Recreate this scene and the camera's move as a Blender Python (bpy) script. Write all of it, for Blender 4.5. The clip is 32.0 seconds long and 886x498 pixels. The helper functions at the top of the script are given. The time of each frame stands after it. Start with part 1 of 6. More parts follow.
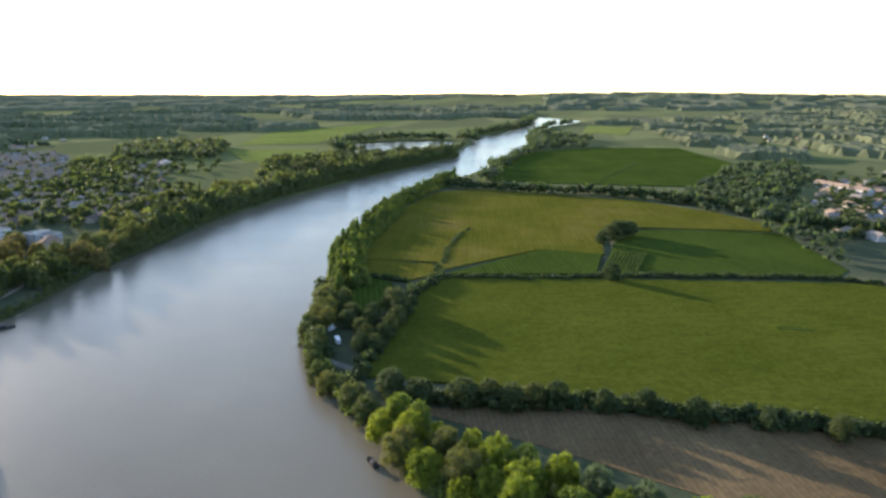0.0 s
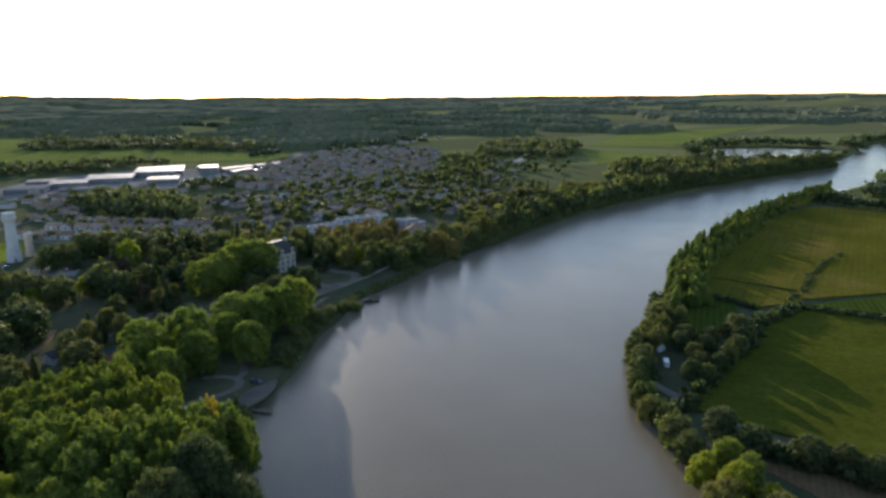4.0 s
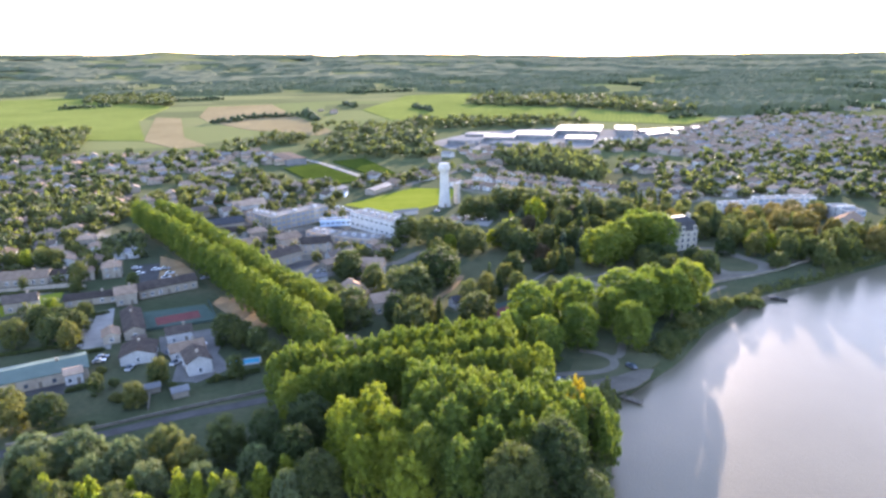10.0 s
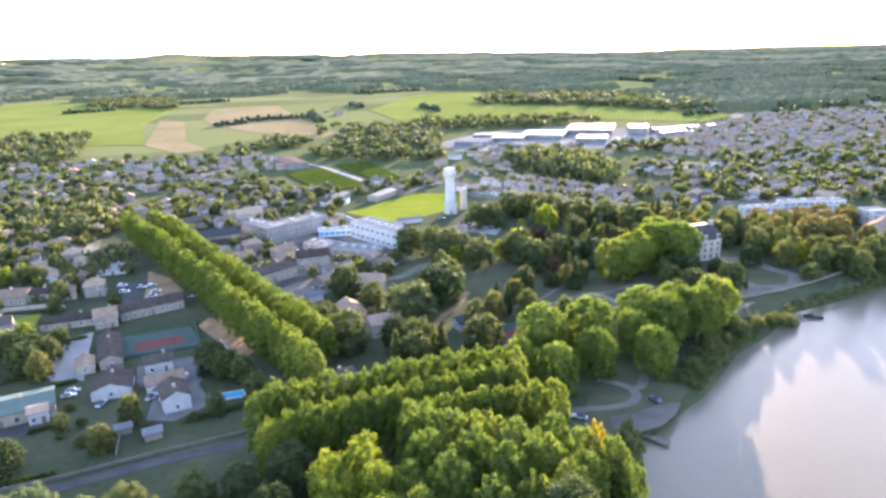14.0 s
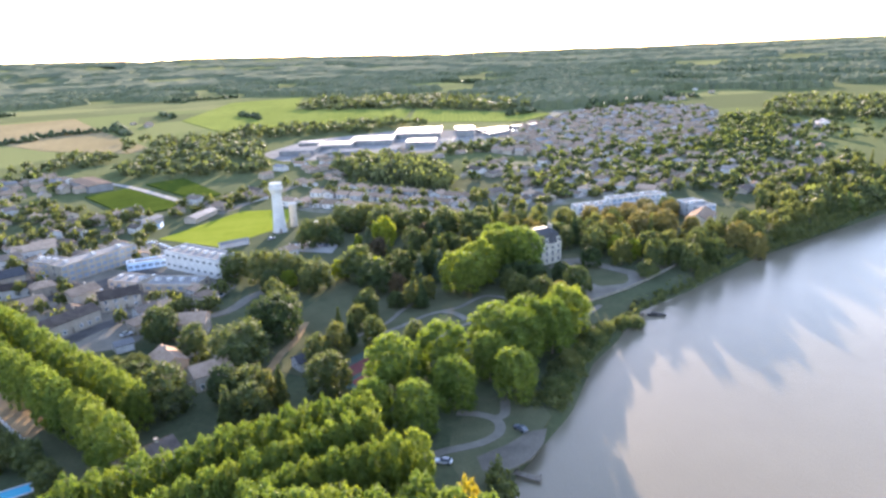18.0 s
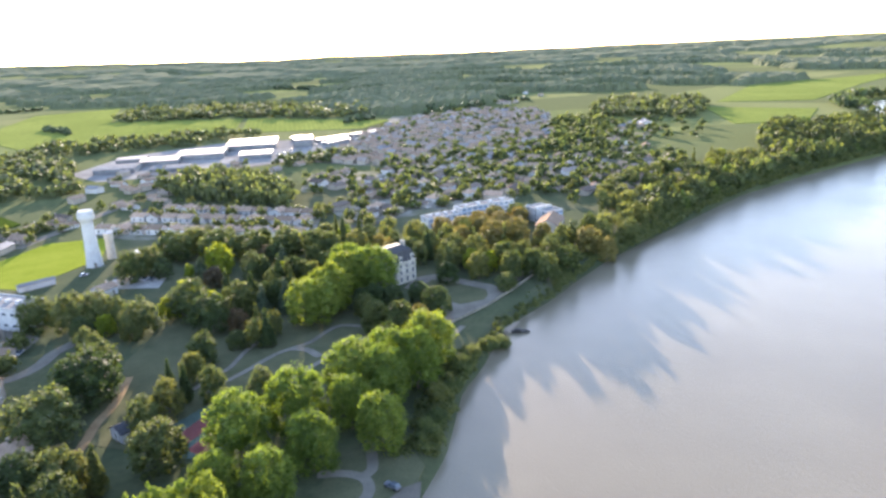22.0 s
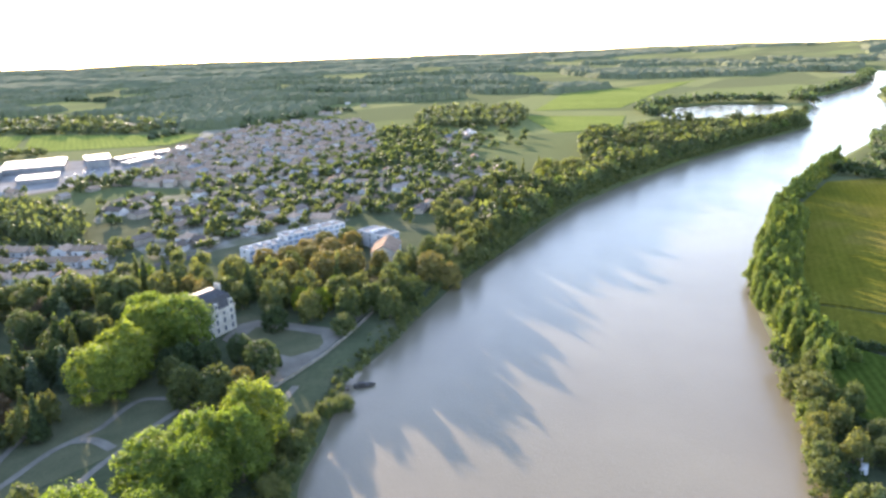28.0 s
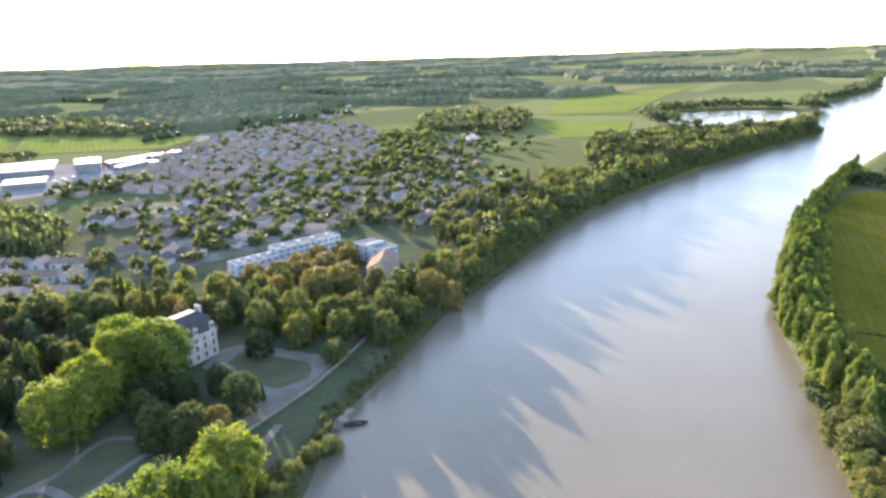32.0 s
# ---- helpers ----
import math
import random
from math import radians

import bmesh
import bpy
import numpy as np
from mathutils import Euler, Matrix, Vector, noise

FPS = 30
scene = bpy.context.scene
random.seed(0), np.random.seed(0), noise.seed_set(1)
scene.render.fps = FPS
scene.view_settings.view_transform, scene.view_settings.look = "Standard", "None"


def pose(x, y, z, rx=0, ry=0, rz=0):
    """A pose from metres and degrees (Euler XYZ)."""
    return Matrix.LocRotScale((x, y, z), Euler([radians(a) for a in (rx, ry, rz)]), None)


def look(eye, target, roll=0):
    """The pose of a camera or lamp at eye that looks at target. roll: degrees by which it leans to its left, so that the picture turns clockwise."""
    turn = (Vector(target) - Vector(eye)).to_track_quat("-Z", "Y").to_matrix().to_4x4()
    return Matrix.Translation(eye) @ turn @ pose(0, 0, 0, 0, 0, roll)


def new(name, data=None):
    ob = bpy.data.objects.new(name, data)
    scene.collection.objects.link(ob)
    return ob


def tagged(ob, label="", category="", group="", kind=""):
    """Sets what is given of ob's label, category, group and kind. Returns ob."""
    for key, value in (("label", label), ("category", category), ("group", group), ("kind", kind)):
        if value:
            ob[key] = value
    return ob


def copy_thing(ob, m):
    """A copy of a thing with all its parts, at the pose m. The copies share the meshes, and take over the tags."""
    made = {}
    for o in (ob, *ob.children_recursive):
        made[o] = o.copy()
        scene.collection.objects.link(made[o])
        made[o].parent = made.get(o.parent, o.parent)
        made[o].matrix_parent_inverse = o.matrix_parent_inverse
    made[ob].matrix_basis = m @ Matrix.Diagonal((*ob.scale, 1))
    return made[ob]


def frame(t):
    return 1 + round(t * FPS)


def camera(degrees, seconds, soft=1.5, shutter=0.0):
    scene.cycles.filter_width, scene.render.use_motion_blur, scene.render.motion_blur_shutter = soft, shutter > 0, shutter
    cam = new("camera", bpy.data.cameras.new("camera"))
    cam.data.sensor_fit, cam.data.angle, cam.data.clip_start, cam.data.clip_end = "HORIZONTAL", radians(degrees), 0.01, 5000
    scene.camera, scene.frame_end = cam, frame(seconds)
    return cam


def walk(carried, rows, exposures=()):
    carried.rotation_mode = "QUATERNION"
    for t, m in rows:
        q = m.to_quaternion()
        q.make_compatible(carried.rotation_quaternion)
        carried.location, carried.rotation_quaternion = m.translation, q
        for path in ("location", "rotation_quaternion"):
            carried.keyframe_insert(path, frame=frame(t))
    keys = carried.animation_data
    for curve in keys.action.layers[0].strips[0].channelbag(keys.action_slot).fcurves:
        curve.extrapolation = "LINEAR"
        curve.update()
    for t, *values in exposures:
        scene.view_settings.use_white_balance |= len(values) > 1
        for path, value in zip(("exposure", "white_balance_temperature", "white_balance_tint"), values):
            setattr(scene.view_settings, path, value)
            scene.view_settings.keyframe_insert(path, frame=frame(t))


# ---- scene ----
cam = camera(64.6, 32.0, 2.8)
PATH = [
    (0, (-12.288, -14.85, 94.083), (-10.49, -14.101, 93.625), 0.2),
    (0.5, (-10.496, -14.232, 94.115), (-8.753, -13.365, 93.658), 0.2),
    (1, (-8.788, -13.56, 94.178), (-7.093, -12.604, 93.72), 0.1),
    (1.5, (-7.26, -12.807, 94.263), (-5.609, -11.774, 93.806), -0.1),
    (2, (-6.014, -12.079, 94.381), (-4.432, -10.944, 93.924), -0.1),
    (2.5, (-5.118, -11.501, 94.537), (-3.619, -10.257, 94.081), -0.2),
    (3, (-4.572, -11.221, 94.728), (-3.157, -9.883, 94.271), -0.3),
    (3.5, (-4.314, -11.38, 94.993), (-2.99, -9.952, 94.538), -0.4),
    (5.5, (-4.071, -13.953, 97.389), (-3.093, -12.272, 96.925), -0.2),
    (6, (-3.741, -14.219, 97.662), (-2.842, -12.494, 97.198), -0.4),
    (6.5, (-3.123, -14.013, 97.868), (-2.351, -12.228, 97.403), -0.4),
    (7, (-2.269, -13.295, 98.044), (-1.642, -11.46, 97.555), -0.5),
    (7.5, (-1.147, -11.991, 98.201), (-0.642, -10.126, 97.684), -0.5),
    (8, (0.128, -10.247, 98.356), (0.554, -8.372, 97.807), -0.6),
    (8.5, (1.417, -8.245, 98.502), (1.804, -6.363, 97.947), -0.8),
    (9, (2.685, -6.032, 98.632), (3.001, -4.137, 98.077), -0.9),
    (9.5, (3.901, -3.682, 98.743), (4.157, -1.777, 98.189), -1.0),
    (10, (5.001, -1.264, 98.841), (5.195, 0.648, 98.288), -1.1),
    (10.5, (5.946, 1.226, 98.919), (6.059, 3.145, 98.367), -1.2),
    (11, (6.745, 3.81, 98.987), (6.777, 5.733, 98.437), -1.2),
    (11.5, (7.453, 6.483, 99.039), (7.475, 8.406, 98.489), -1.3),
    (12, (8.096, 9.287, 99.077), (8.118, 11.21, 98.525), -1.5),
    (12.5, (8.7, 12.231, 99.086), (8.721, 14.153, 98.535), -1.5),
    (13, (9.278, 15.295, 99.082), (9.359, 17.215, 98.528), -1.7),
    (13.5, (9.819, 18.396, 99.074), (9.957, 20.312, 98.518), -1.8),
    (14, (10.343, 21.431, 99.075), (10.506, 23.345, 98.518), -1.9),
    (14.5, (10.79, 24.408, 99.066), (10.985, 26.319, 98.51), -2.0),
    (16.5, (12.273, 36.492, 98.961), (12.619, 38.382, 98.403), -2.2),
    (17, (12.725, 39.571, 98.939), (13.153, 41.443, 98.38), -2.3),
    (17.5, (13.401, 42.771, 98.916), (13.924, 44.618, 98.354), -2.4),
    (18, (14.187, 45.959, 98.891), (14.805, 47.775, 98.326), -2.5),
    (18.5, (15.031, 48.995, 98.875), (15.717, 50.786, 98.309), -2.5),
    (19, (15.901, 51.875, 98.861), (16.652, 53.64, 98.294), -2.5),
    (19.5, (16.802, 54.667, 98.852), (17.607, 56.408, 98.285), -2.5),
    (20, (17.749, 57.417, 98.854), (18.602, 59.135, 98.286), -2.6),
    (20.5, (18.758, 60.142, 98.869), (19.649, 61.841, 98.302), -2.6),
    (21, (19.839, 62.838, 98.881), (20.769, 64.515, 98.313), -2.5),
    (21.5, (20.981, 65.527, 98.883), (21.954, 67.18, 98.315), -2.5),
    (22, (22.185, 68.241, 98.892), (23.199, 69.869, 98.322), -2.6),
    (22.5, (23.47, 70.906, 98.909), (24.561, 72.482, 98.338), -2.5),
    (23, (24.84, 73.523, 98.907), (25.985, 75.06, 98.335), -2.5),
    (23.5, (26.324, 76.067, 98.899), (27.508, 77.573, 98.327), -2.5),
    (24, (27.91, 78.579, 98.874), (29.136, 80.052, 98.301), -2.5),
    (24.5, (29.626, 81.084, 98.847), (30.888, 82.525, 98.274), -2.4),
    (25, (31.418, 83.591, 98.82), (32.71, 85.007, 98.247), -2.2),
    (25.5, (33.282, 86.085, 98.797), (34.614, 87.462, 98.223), -2.2),
    (26, (35.193, 88.536, 98.783), (36.56, 89.879, 98.209), -2.1),
    (26.5, (37.167, 90.84, 98.767), (38.555, 92.162, 98.195), -2.1),
    (28.5, (45.142, 99.313, 98.617), (46.53, 100.639, 98.054), -1.9),
    (29, (47.117, 101.334, 98.588), (48.505, 102.659, 98.025), -1.8),
    (29.5, (49.11, 103.271, 98.568), (50.499, 104.596, 98.007), -1.8),
    (30, (51.11, 105.128, 98.551), (52.498, 106.454, 97.991), -1.7),
    (30.5, (53.09, 106.925, 98.529), (54.478, 108.251, 97.97), -1.7),
    (31, (55.113, 108.682, 98.517), (56.502, 110.009, 97.959), -1.7),
    (31.5, (57.157, 110.438, 98.515), (58.546, 111.765, 97.957), -1.7),
    (32, (59.247, 112.203, 98.518), (60.634, 113.531, 97.96), -1.6),
]
walk(cam, [(t, look(eye, target, roll)) for t, eye, target, roll in PATH], [(0, 2.02, 6250, 18), (1, 1.7, 6250, 18), (2, 1.2, 6250, 19), (3.5, 1.2, 6250, 19), (5.5, 1.95, 6300, 20), (7, 2.3, 6350, 26), (9, 2.88, 6300, 31), (13, 3.4, 6500, 33), (19, 3.18, 6550, 28), (26, 3.18, 6600, 26), (32, 3.08, 6600, 26)])

# ---- light ----
SUN_AZ, SUN_EL = 23.5, 9.0
sun_dir = Vector((math.sin(radians(SUN_AZ)) * math.cos(radians(SUN_EL)),
                  math.cos(radians(SUN_AZ)) * math.cos(radians(SUN_EL)), math.sin(radians(SUN_EL))))
world = bpy.data.worlds.new("sky")
scene.world = world
world.use_nodes = True
wn = world.node_tree.nodes
sky = wn.new("ShaderNodeTexSky")
sky.sky_type = "NISHITA"
sky.sun_disc = False
sky.sun_elevation, sky.sun_rotation = radians(SUN_EL), radians(SUN_AZ)
sky.altitude, sky.air_density, sky.dust_density, sky.ozone_density = 60, 0.85, 0.3, 1.2
world.node_tree.links.new(sky.outputs[0], wn["Background"].inputs[0])
wn["Background"].inputs[1].default_value = 0.15
sun_data = bpy.data.lights.new("sun", "SUN")
sun_data.energy, sun_data.angle, sun_data.color = 3.5, radians(0.5), (1.0, 0.9, 0.7)
sun = new("sun", sun_data)
sun.matrix_world = look(sun_dir * 500, (0, 0, 0))

# ---- materials ----


def nodes_of(name):
    m = bpy.data.materials.new(name)
    m.use_nodes = True
    nt = m.node_tree
    return m, nt, nt.nodes["Principled BSDF"]


def noise_fac(nt, coord, scale, detail=4.0, rough=0.6):
    n = nt.nodes.new("ShaderNodeTexNoise")
    n.inputs["Scale"].default_value, n.inputs["Detail"].default_value = scale, detail
    n.inputs["Roughness"].default_value = rough
    nt.links.new(coord, n.inputs["Vector"])
    return n.outputs["Fac"]


def ramp(nt, fac, stops):
    r = nt.nodes.new("ShaderNodeValToRGB")
    els = r.color_ramp.elements
    while len(els) < len(stops):
        els.new(0.5)
    for e, (p, c) in zip(els, stops):
        e.position, e.color = p, (*c, 1)
    nt.links.new(fac, r.inputs[0])
    return r.outputs[0]


def mixed(nt, fac, a, b, kind="MIX"):
    n = nt.nodes.new("ShaderNodeMix")
    n.data_type, n.blend_type = "RGBA", kind
    for sock, v in ((n.inputs[0], fac), (n.inputs[6], a), (n.inputs[7], b)):
        if isinstance(v, bpy.types.NodeSocket):
            nt.links.new(v, sock)
        elif isinstance(v, (int, float)):
            sock.default_value = v
        else:
            sock.default_value = (*v, 1)
    return n.outputs[2]


def bumped(nt, bsdf, fac, strength, distance):
    b = nt.nodes.new("ShaderNodeBump")
    b.inputs["Strength"].default_value, b.inputs["Distance"].default_value = strength, distance
    nt.links.new(fac, b.inputs["Height"])
    nt.links.new(b.outputs[0], bsdf.inputs["Normal"])


def object_coord(nt):
    return nt.nodes.new("ShaderNodeTexCoord").outputs["Object"]


def rough_surface(name, stops, big=0.05, fine=2.0, rough=0.9, bump=0.3, depth=0.1, each=0.0, metal=0.0, spec=0.3, haze_sheen=0.0):
    """Two scales of noise through a colour ramp; each: how far single objects differ. The sheen stands in for distance
    haze.
    """
    m, nt, b = nodes_of(name)
    c = object_coord(nt)
    col = ramp(nt, noise_fac(nt, c, big), stops)
    f = noise_fac(nt, c, fine, 6)
    col = mixed(nt, 0.55, col, ramp(nt, f, [(0.25, (0.55, 0.55, 0.55)), (0.75, (1.25, 1.25, 1.25))]), "MULTIPLY")
    if each:
        info = nt.nodes.new("ShaderNodeObjectInfo")
        col = mixed(nt, 1.0, col, ramp(nt, info.outputs["Random"], [(0, (1 - each,) * 3), (1, (1 + each, 1 + each * 0.9, 1 + each * 0.8))]), "MULTIPLY")
    nt.links.new(col, b.inputs["Base Color"])
    b.inputs["Roughness"].default_value, b.inputs["Metallic"].default_value = rough, metal
    b.inputs["Specular IOR Level"].default_value = 0.0 if rough > 0.84 else spec
    b.inputs["Sheen Weight"].default_value, b.inputs["Sheen Roughness"].default_value = haze_sheen, 0.6
    if bump:
        bumped(nt, b, f, bump, depth)
    return m


def leaf_material(name, dark, light, through_col, amount=0.4, each=0.35, haze_sheen=0.05):
    m, nt, b = nodes_of(name)
    c = object_coord(nt)
    geo = nt.nodes.new("ShaderNodeNewGeometry")
    info = nt.nodes.new("ShaderNodeObjectInfo")
    col = ramp(nt, geo.outputs["Random Per Island"], [(0.0, dark), (1.0, light)])
    tint = ramp(nt, info.outputs["Random"], [(0.0, (1 - each, 1 - each * 0.8, 1 - each)), (0.5, (1, 1, 1)), (1.0, (1 + each * 1.2, 1 + each * 0.5, 1 - each * 0.2))])
    col = mixed(nt, 1.0, col, tint, "MULTIPLY")
    patch = ramp(nt, noise_fac(nt, c, 2.0), [(0.3, (0.7, 0.75, 0.7)), (0.7, (1.2, 1.15, 1.0))])
    col = mixed(nt, 1.0, col, patch, "MULTIPLY")
    nt.links.new(col, b.inputs["Base Color"])
    b.inputs["Roughness"].default_value, b.inputs["Specular IOR Level"].default_value = 0.7, 0.05
    # sheen pales leaves at grazing view, in place of air haze
    b.inputs["Sheen Weight"].default_value, b.inputs["Sheen Roughness"].default_value = haze_sheen, 0.5
    t = nt.nodes.new("ShaderNodeBsdfTranslucent")
    nt.links.new(mixed(nt, 1.0, col, through_col, "MULTIPLY"), t.inputs[0])
    mix = nt.nodes.new("ShaderNodeMixShader")
    mix.inputs[0].default_value = amount
    nt.links.new(b.outputs[0], mix.inputs[1])
    nt.links.new(t.outputs[0], mix.inputs[2])
    nt.links.new(mix.outputs[0], nt.nodes["Material Output"].inputs[0])
    return m


def crop_material(name, stops, angle, spacing, strength=0.4, big=0.02, stretch=0.06, haze_sheen=0.0):
    """A crop with its drill rows: fine parallel bands over uneven growth."""
    m, nt, b = nodes_of(name)
    c = object_coord(nt)
    mp = nt.nodes.new("ShaderNodeMapping")
    mp.inputs["Rotation"].default_value = (0, 0, radians(angle))
    nt.links.new(c, mp.inputs[0])
    st = nt.nodes.new("ShaderNodeMapping")
    st.inputs["Scale"].default_value = (1, stretch, 1)
    nt.links.new(mp.outputs[0], st.inputs[0])
    w = nt.nodes.new("ShaderNodeTexWave")
    w.inputs["Scale"].default_value, w.inputs["Distortion"].default_value = 0.314 / spacing, 1.2
    w.inputs["Detail"].default_value, w.inputs["Detail Scale"].default_value = 3, 0.6
    nt.links.new(mp.outputs[0], w.inputs[0])
    col = ramp(nt, noise_fac(nt, c, big, 5), stops)
    streak = noise_fac(nt, st.outputs[0], 0.35, 5)
    col = mixed(nt, 0.5, col, ramp(nt, streak, [(0.3, (0.72, 0.72, 0.7)), (0.7, (1.2, 1.18, 1.1))]), "MULTIPLY")
    col = mixed(nt, strength, col, ramp(nt, w.outputs["Fac"], [(0.2, (0.55, 0.6, 0.5)), (0.8, (1.15, 1.15, 1.1))]), "MULTIPLY")
    fine = noise_fac(nt, c, 0.55, 7, 0.72)
    col = mixed(nt, 0.65, col, ramp(nt, fine, [(0.32, (0.55, 0.56, 0.55)), (0.68, (1.3, 1.28, 1.2))]), "MULTIPLY")
    nt.links.new(col, b.inputs["Base Color"])
    b.inputs["Roughness"].default_value, b.inputs["Specular IOR Level"].default_value = 0.9, 0.0
    # sheen weight here imitates haze over far crops
    b.inputs["Sheen Weight"].default_value, b.inputs["Sheen Roughness"].default_value = haze_sheen, 0.5
    bumped(nt, b, fine, 0.7, 0.5)
    return m


def ground_material():
    m, nt, b = nodes_of("open_ground")
    c = object_coord(nt)
    v = nt.nodes.new("ShaderNodeTexVoronoi")
    v.inputs["Scale"].default_value = 0.0042
    warp = nt.nodes.new("ShaderNodeMapping")
    warp.inputs["Rotation"].default_value, warp.inputs["Scale"].default_value = (0, 0, 0.5), (1, 1.9, 1)
    nt.links.new(c, warp.inputs[0])
    nt.links.new(warp.outputs[0], v.inputs["Vector"])
    sep = nt.nodes.new("ShaderNodeSeparateColor")
    nt.links.new(v.outputs["Color"], sep.inputs[0])
    plots = ramp(nt, sep.outputs[0], [(0.0, (0.075, 0.088, 0.036)), (0.5, (0.09, 0.105, 0.04)), (0.65, (0.11, 0.13, 0.045)), (0.85, (0.14, 0.145, 0.06)), (1.0, (0.08, 0.095, 0.04))])
    near = ramp(nt, noise_fac(nt, c, 0.03, 6), [(0.3, (0.046, 0.06, 0.032)), (0.5, (0.062, 0.073, 0.04)), (0.66, (0.092, 0.093, 0.055)), (0.8, (0.135, 0.122, 0.085))])
    ln = nt.nodes.new("ShaderNodeVectorMath")
    ln.operation = "LENGTH"
    nt.links.new(c, ln.inputs[0])
    mr = nt.nodes.new("ShaderNodeMapRange")
    mr.inputs[1].default_value, mr.inputs[2].default_value = 450, 750
    nt.links.new(ln.outputs["Value"], mr.inputs[0])
    col = mixed(nt, mr.outputs[0], near, plots)
    fine = noise_fac(nt, c, 0.5, 8, 0.7)
    col = mixed(nt, 0.6, col, ramp(nt, fine, [(0.3, (0.6, 0.62, 0.6)), (0.7, (1.25, 1.2, 1.1))]), "MULTIPLY")
    nt.links.new(col, b.inputs["Base Color"])
    b.inputs["Roughness"].default_value, b.inputs["Specular IOR Level"].default_value = 0.95, 0.0
    # slight sheen whitens the ground far off, standing in for haze
    b.inputs["Sheen Weight"].default_value, b.inputs["Sheen Roughness"].default_value = 0.012, 0.5
    bumped(nt, b, fine, 0.5, 0.4)
    return m


def water_material():
    m, nt, b = nodes_of("silty_river_water")
    c = object_coord(nt)
    col = ramp(nt, noise_fac(nt, c, 0.012, 4), [(0.3, (0.135, 0.116, 0.08)), (0.7, (0.165, 0.142, 0.098))])
    nt.links.new(col, b.inputs["Base Color"])
    b.inputs["Roughness"].default_value, b.inputs["IOR"].default_value = 0.17, 1.33
    b.inputs["Specular IOR Level"].default_value = 0.5
    mp = nt.nodes.new("ShaderNodeMapping")
    mp.inputs["Rotation"].default_value, mp.inputs["Scale"].default_value = (0, 0, radians(-30)), (1, 0.45, 1)
    nt.links.new(c, mp.inputs[0])
    fine = noise_fac(nt, mp.outputs[0], 2.2, 4, 0.6)
    broad = nt.nodes.new("ShaderNodeMath")
    broad.operation = "MULTIPLY_ADD"
    nt.links.new(noise_fac(nt, mp.outputs[0], 0.55, 2, 0.5), broad.inputs[0])
    broad.inputs[1].default_value = 0.5
    nt.links.new(fine, broad.inputs[2])
    f1 = broad.outputs[0]
    calm = nt.nodes.new("ShaderNodeMath")
    calm.operation = "MULTIPLY"
    nt.links.new(f1, calm.inputs[0])
    nt.links.new(ramp(nt, noise_fac(nt, c, 0.02, 3), [(0.35, (0.72, 0.72, 0.72)), (0.65, (1, 1, 1))]), calm.inputs[1])
    bumped(nt, b, calm.outputs[0], 0.7, 0.12)
    silt = nt.nodes.new("ShaderNodeBsdfDiffuse")
    nt.links.new(col, silt.inputs[0])
    mix = nt.nodes.new("ShaderNodeMixShader")
    mix.inputs[0].default_value = 0.32
    nt.links.new(b.outputs[0], mix.inputs[1])
    nt.links.new(silt.outputs[0], mix.inputs[2])
    nt.links.new(mix.outputs[0], nt.nodes["Material Output"].inputs[0])
    return m


def glass_material(name, col=(0.03, 0.04, 0.05)):
    m, nt, b = nodes_of(name)
    b.inputs["Base Color"].default_value = (*col, 1)
    b.inputs["Roughness"].default_value, b.inputs["Specular IOR Level"].default_value = 0.08, 0.6
    return m


M = {}
M["ground"] = ground_material()
M["water"] = water_material()
M["plane"] = leaf_material("plane_tree_leaves", (0.066, 0.099, 0.025), (0.132, 0.172, 0.042), (1.8, 1.85, 0.55), 0.42, 0.18)
M["leaf"] = leaf_material("mixed_leaves", (0.057, 0.074, 0.034), (0.106, 0.123, 0.052), (1.65, 1.62, 0.7), 0.38, 0.3)
M["dark"] = leaf_material("dark_leaves", (0.038, 0.054, 0.027), (0.072, 0.093, 0.042), (1.55, 1.6, 0.75), 0.36)
M["farleaf"] = leaf_material("far_leaves", (0.044, 0.062, 0.032), (0.08, 0.104, 0.05), (1.4, 1.5, 0.75), 0.34, 0.35, 0.12)
M["silver"] = leaf_material("willow_leaves", (0.09, 0.112, 0.062), (0.165, 0.19, 0.1), (1.4, 1.5, 0.9), 0.35)
M["poplar"] = leaf_material("poplar_leaves", (0.06, 0.088, 0.03), (0.115, 0.15, 0.046), (1.7, 1.75, 0.7), 0.38, 0.25)
M["rust"] = leaf_material("autumn_leaves", (0.115, 0.102, 0.04), (0.175, 0.15, 0.056), (1.6, 1.5, 0.7), 0.33, 0.22)
M["lime"] = leaf_material("sunny_leaves", (0.108, 0.138, 0.024), (0.195, 0.226, 0.036), (1.75, 1.78, 0.5), 0.45, 0.1)
M["purple"] = leaf_material("purple_brown_leaves", (0.062, 0.05, 0.035), (0.105, 0.08, 0.052), (1.5, 1.3, 0.8), 0.3, 0.2)
M["blue"] = leaf_material("blue_green_needles", (0.045, 0.066, 0.046), (0.078, 0.104, 0.07), (1.25, 1.35, 0.9), 0.28, 0.2)
M["yellow"] = leaf_material("yellow_leaves", (0.22, 0.19, 0.02), (0.34, 0.29, 0.03), (1.6, 1.5, 0.5), 0.4, 0.1)
M["canopy"] = rough_surface("closed_canopy", [(0.3, (0.07, 0.082, 0.044)), (0.7, (0.112, 0.12, 0.064))], 0.012, 0.2, 1.0, 0.6, 1.0, 0, 0, 0.0, 0.035)
M["bark"] = rough_surface("bark", [(0.3, (0.09, 0.07, 0.05)), (0.7, (0.2, 0.17, 0.13))], 1.0, 6.0, 0.9, 0.5, 0.05)
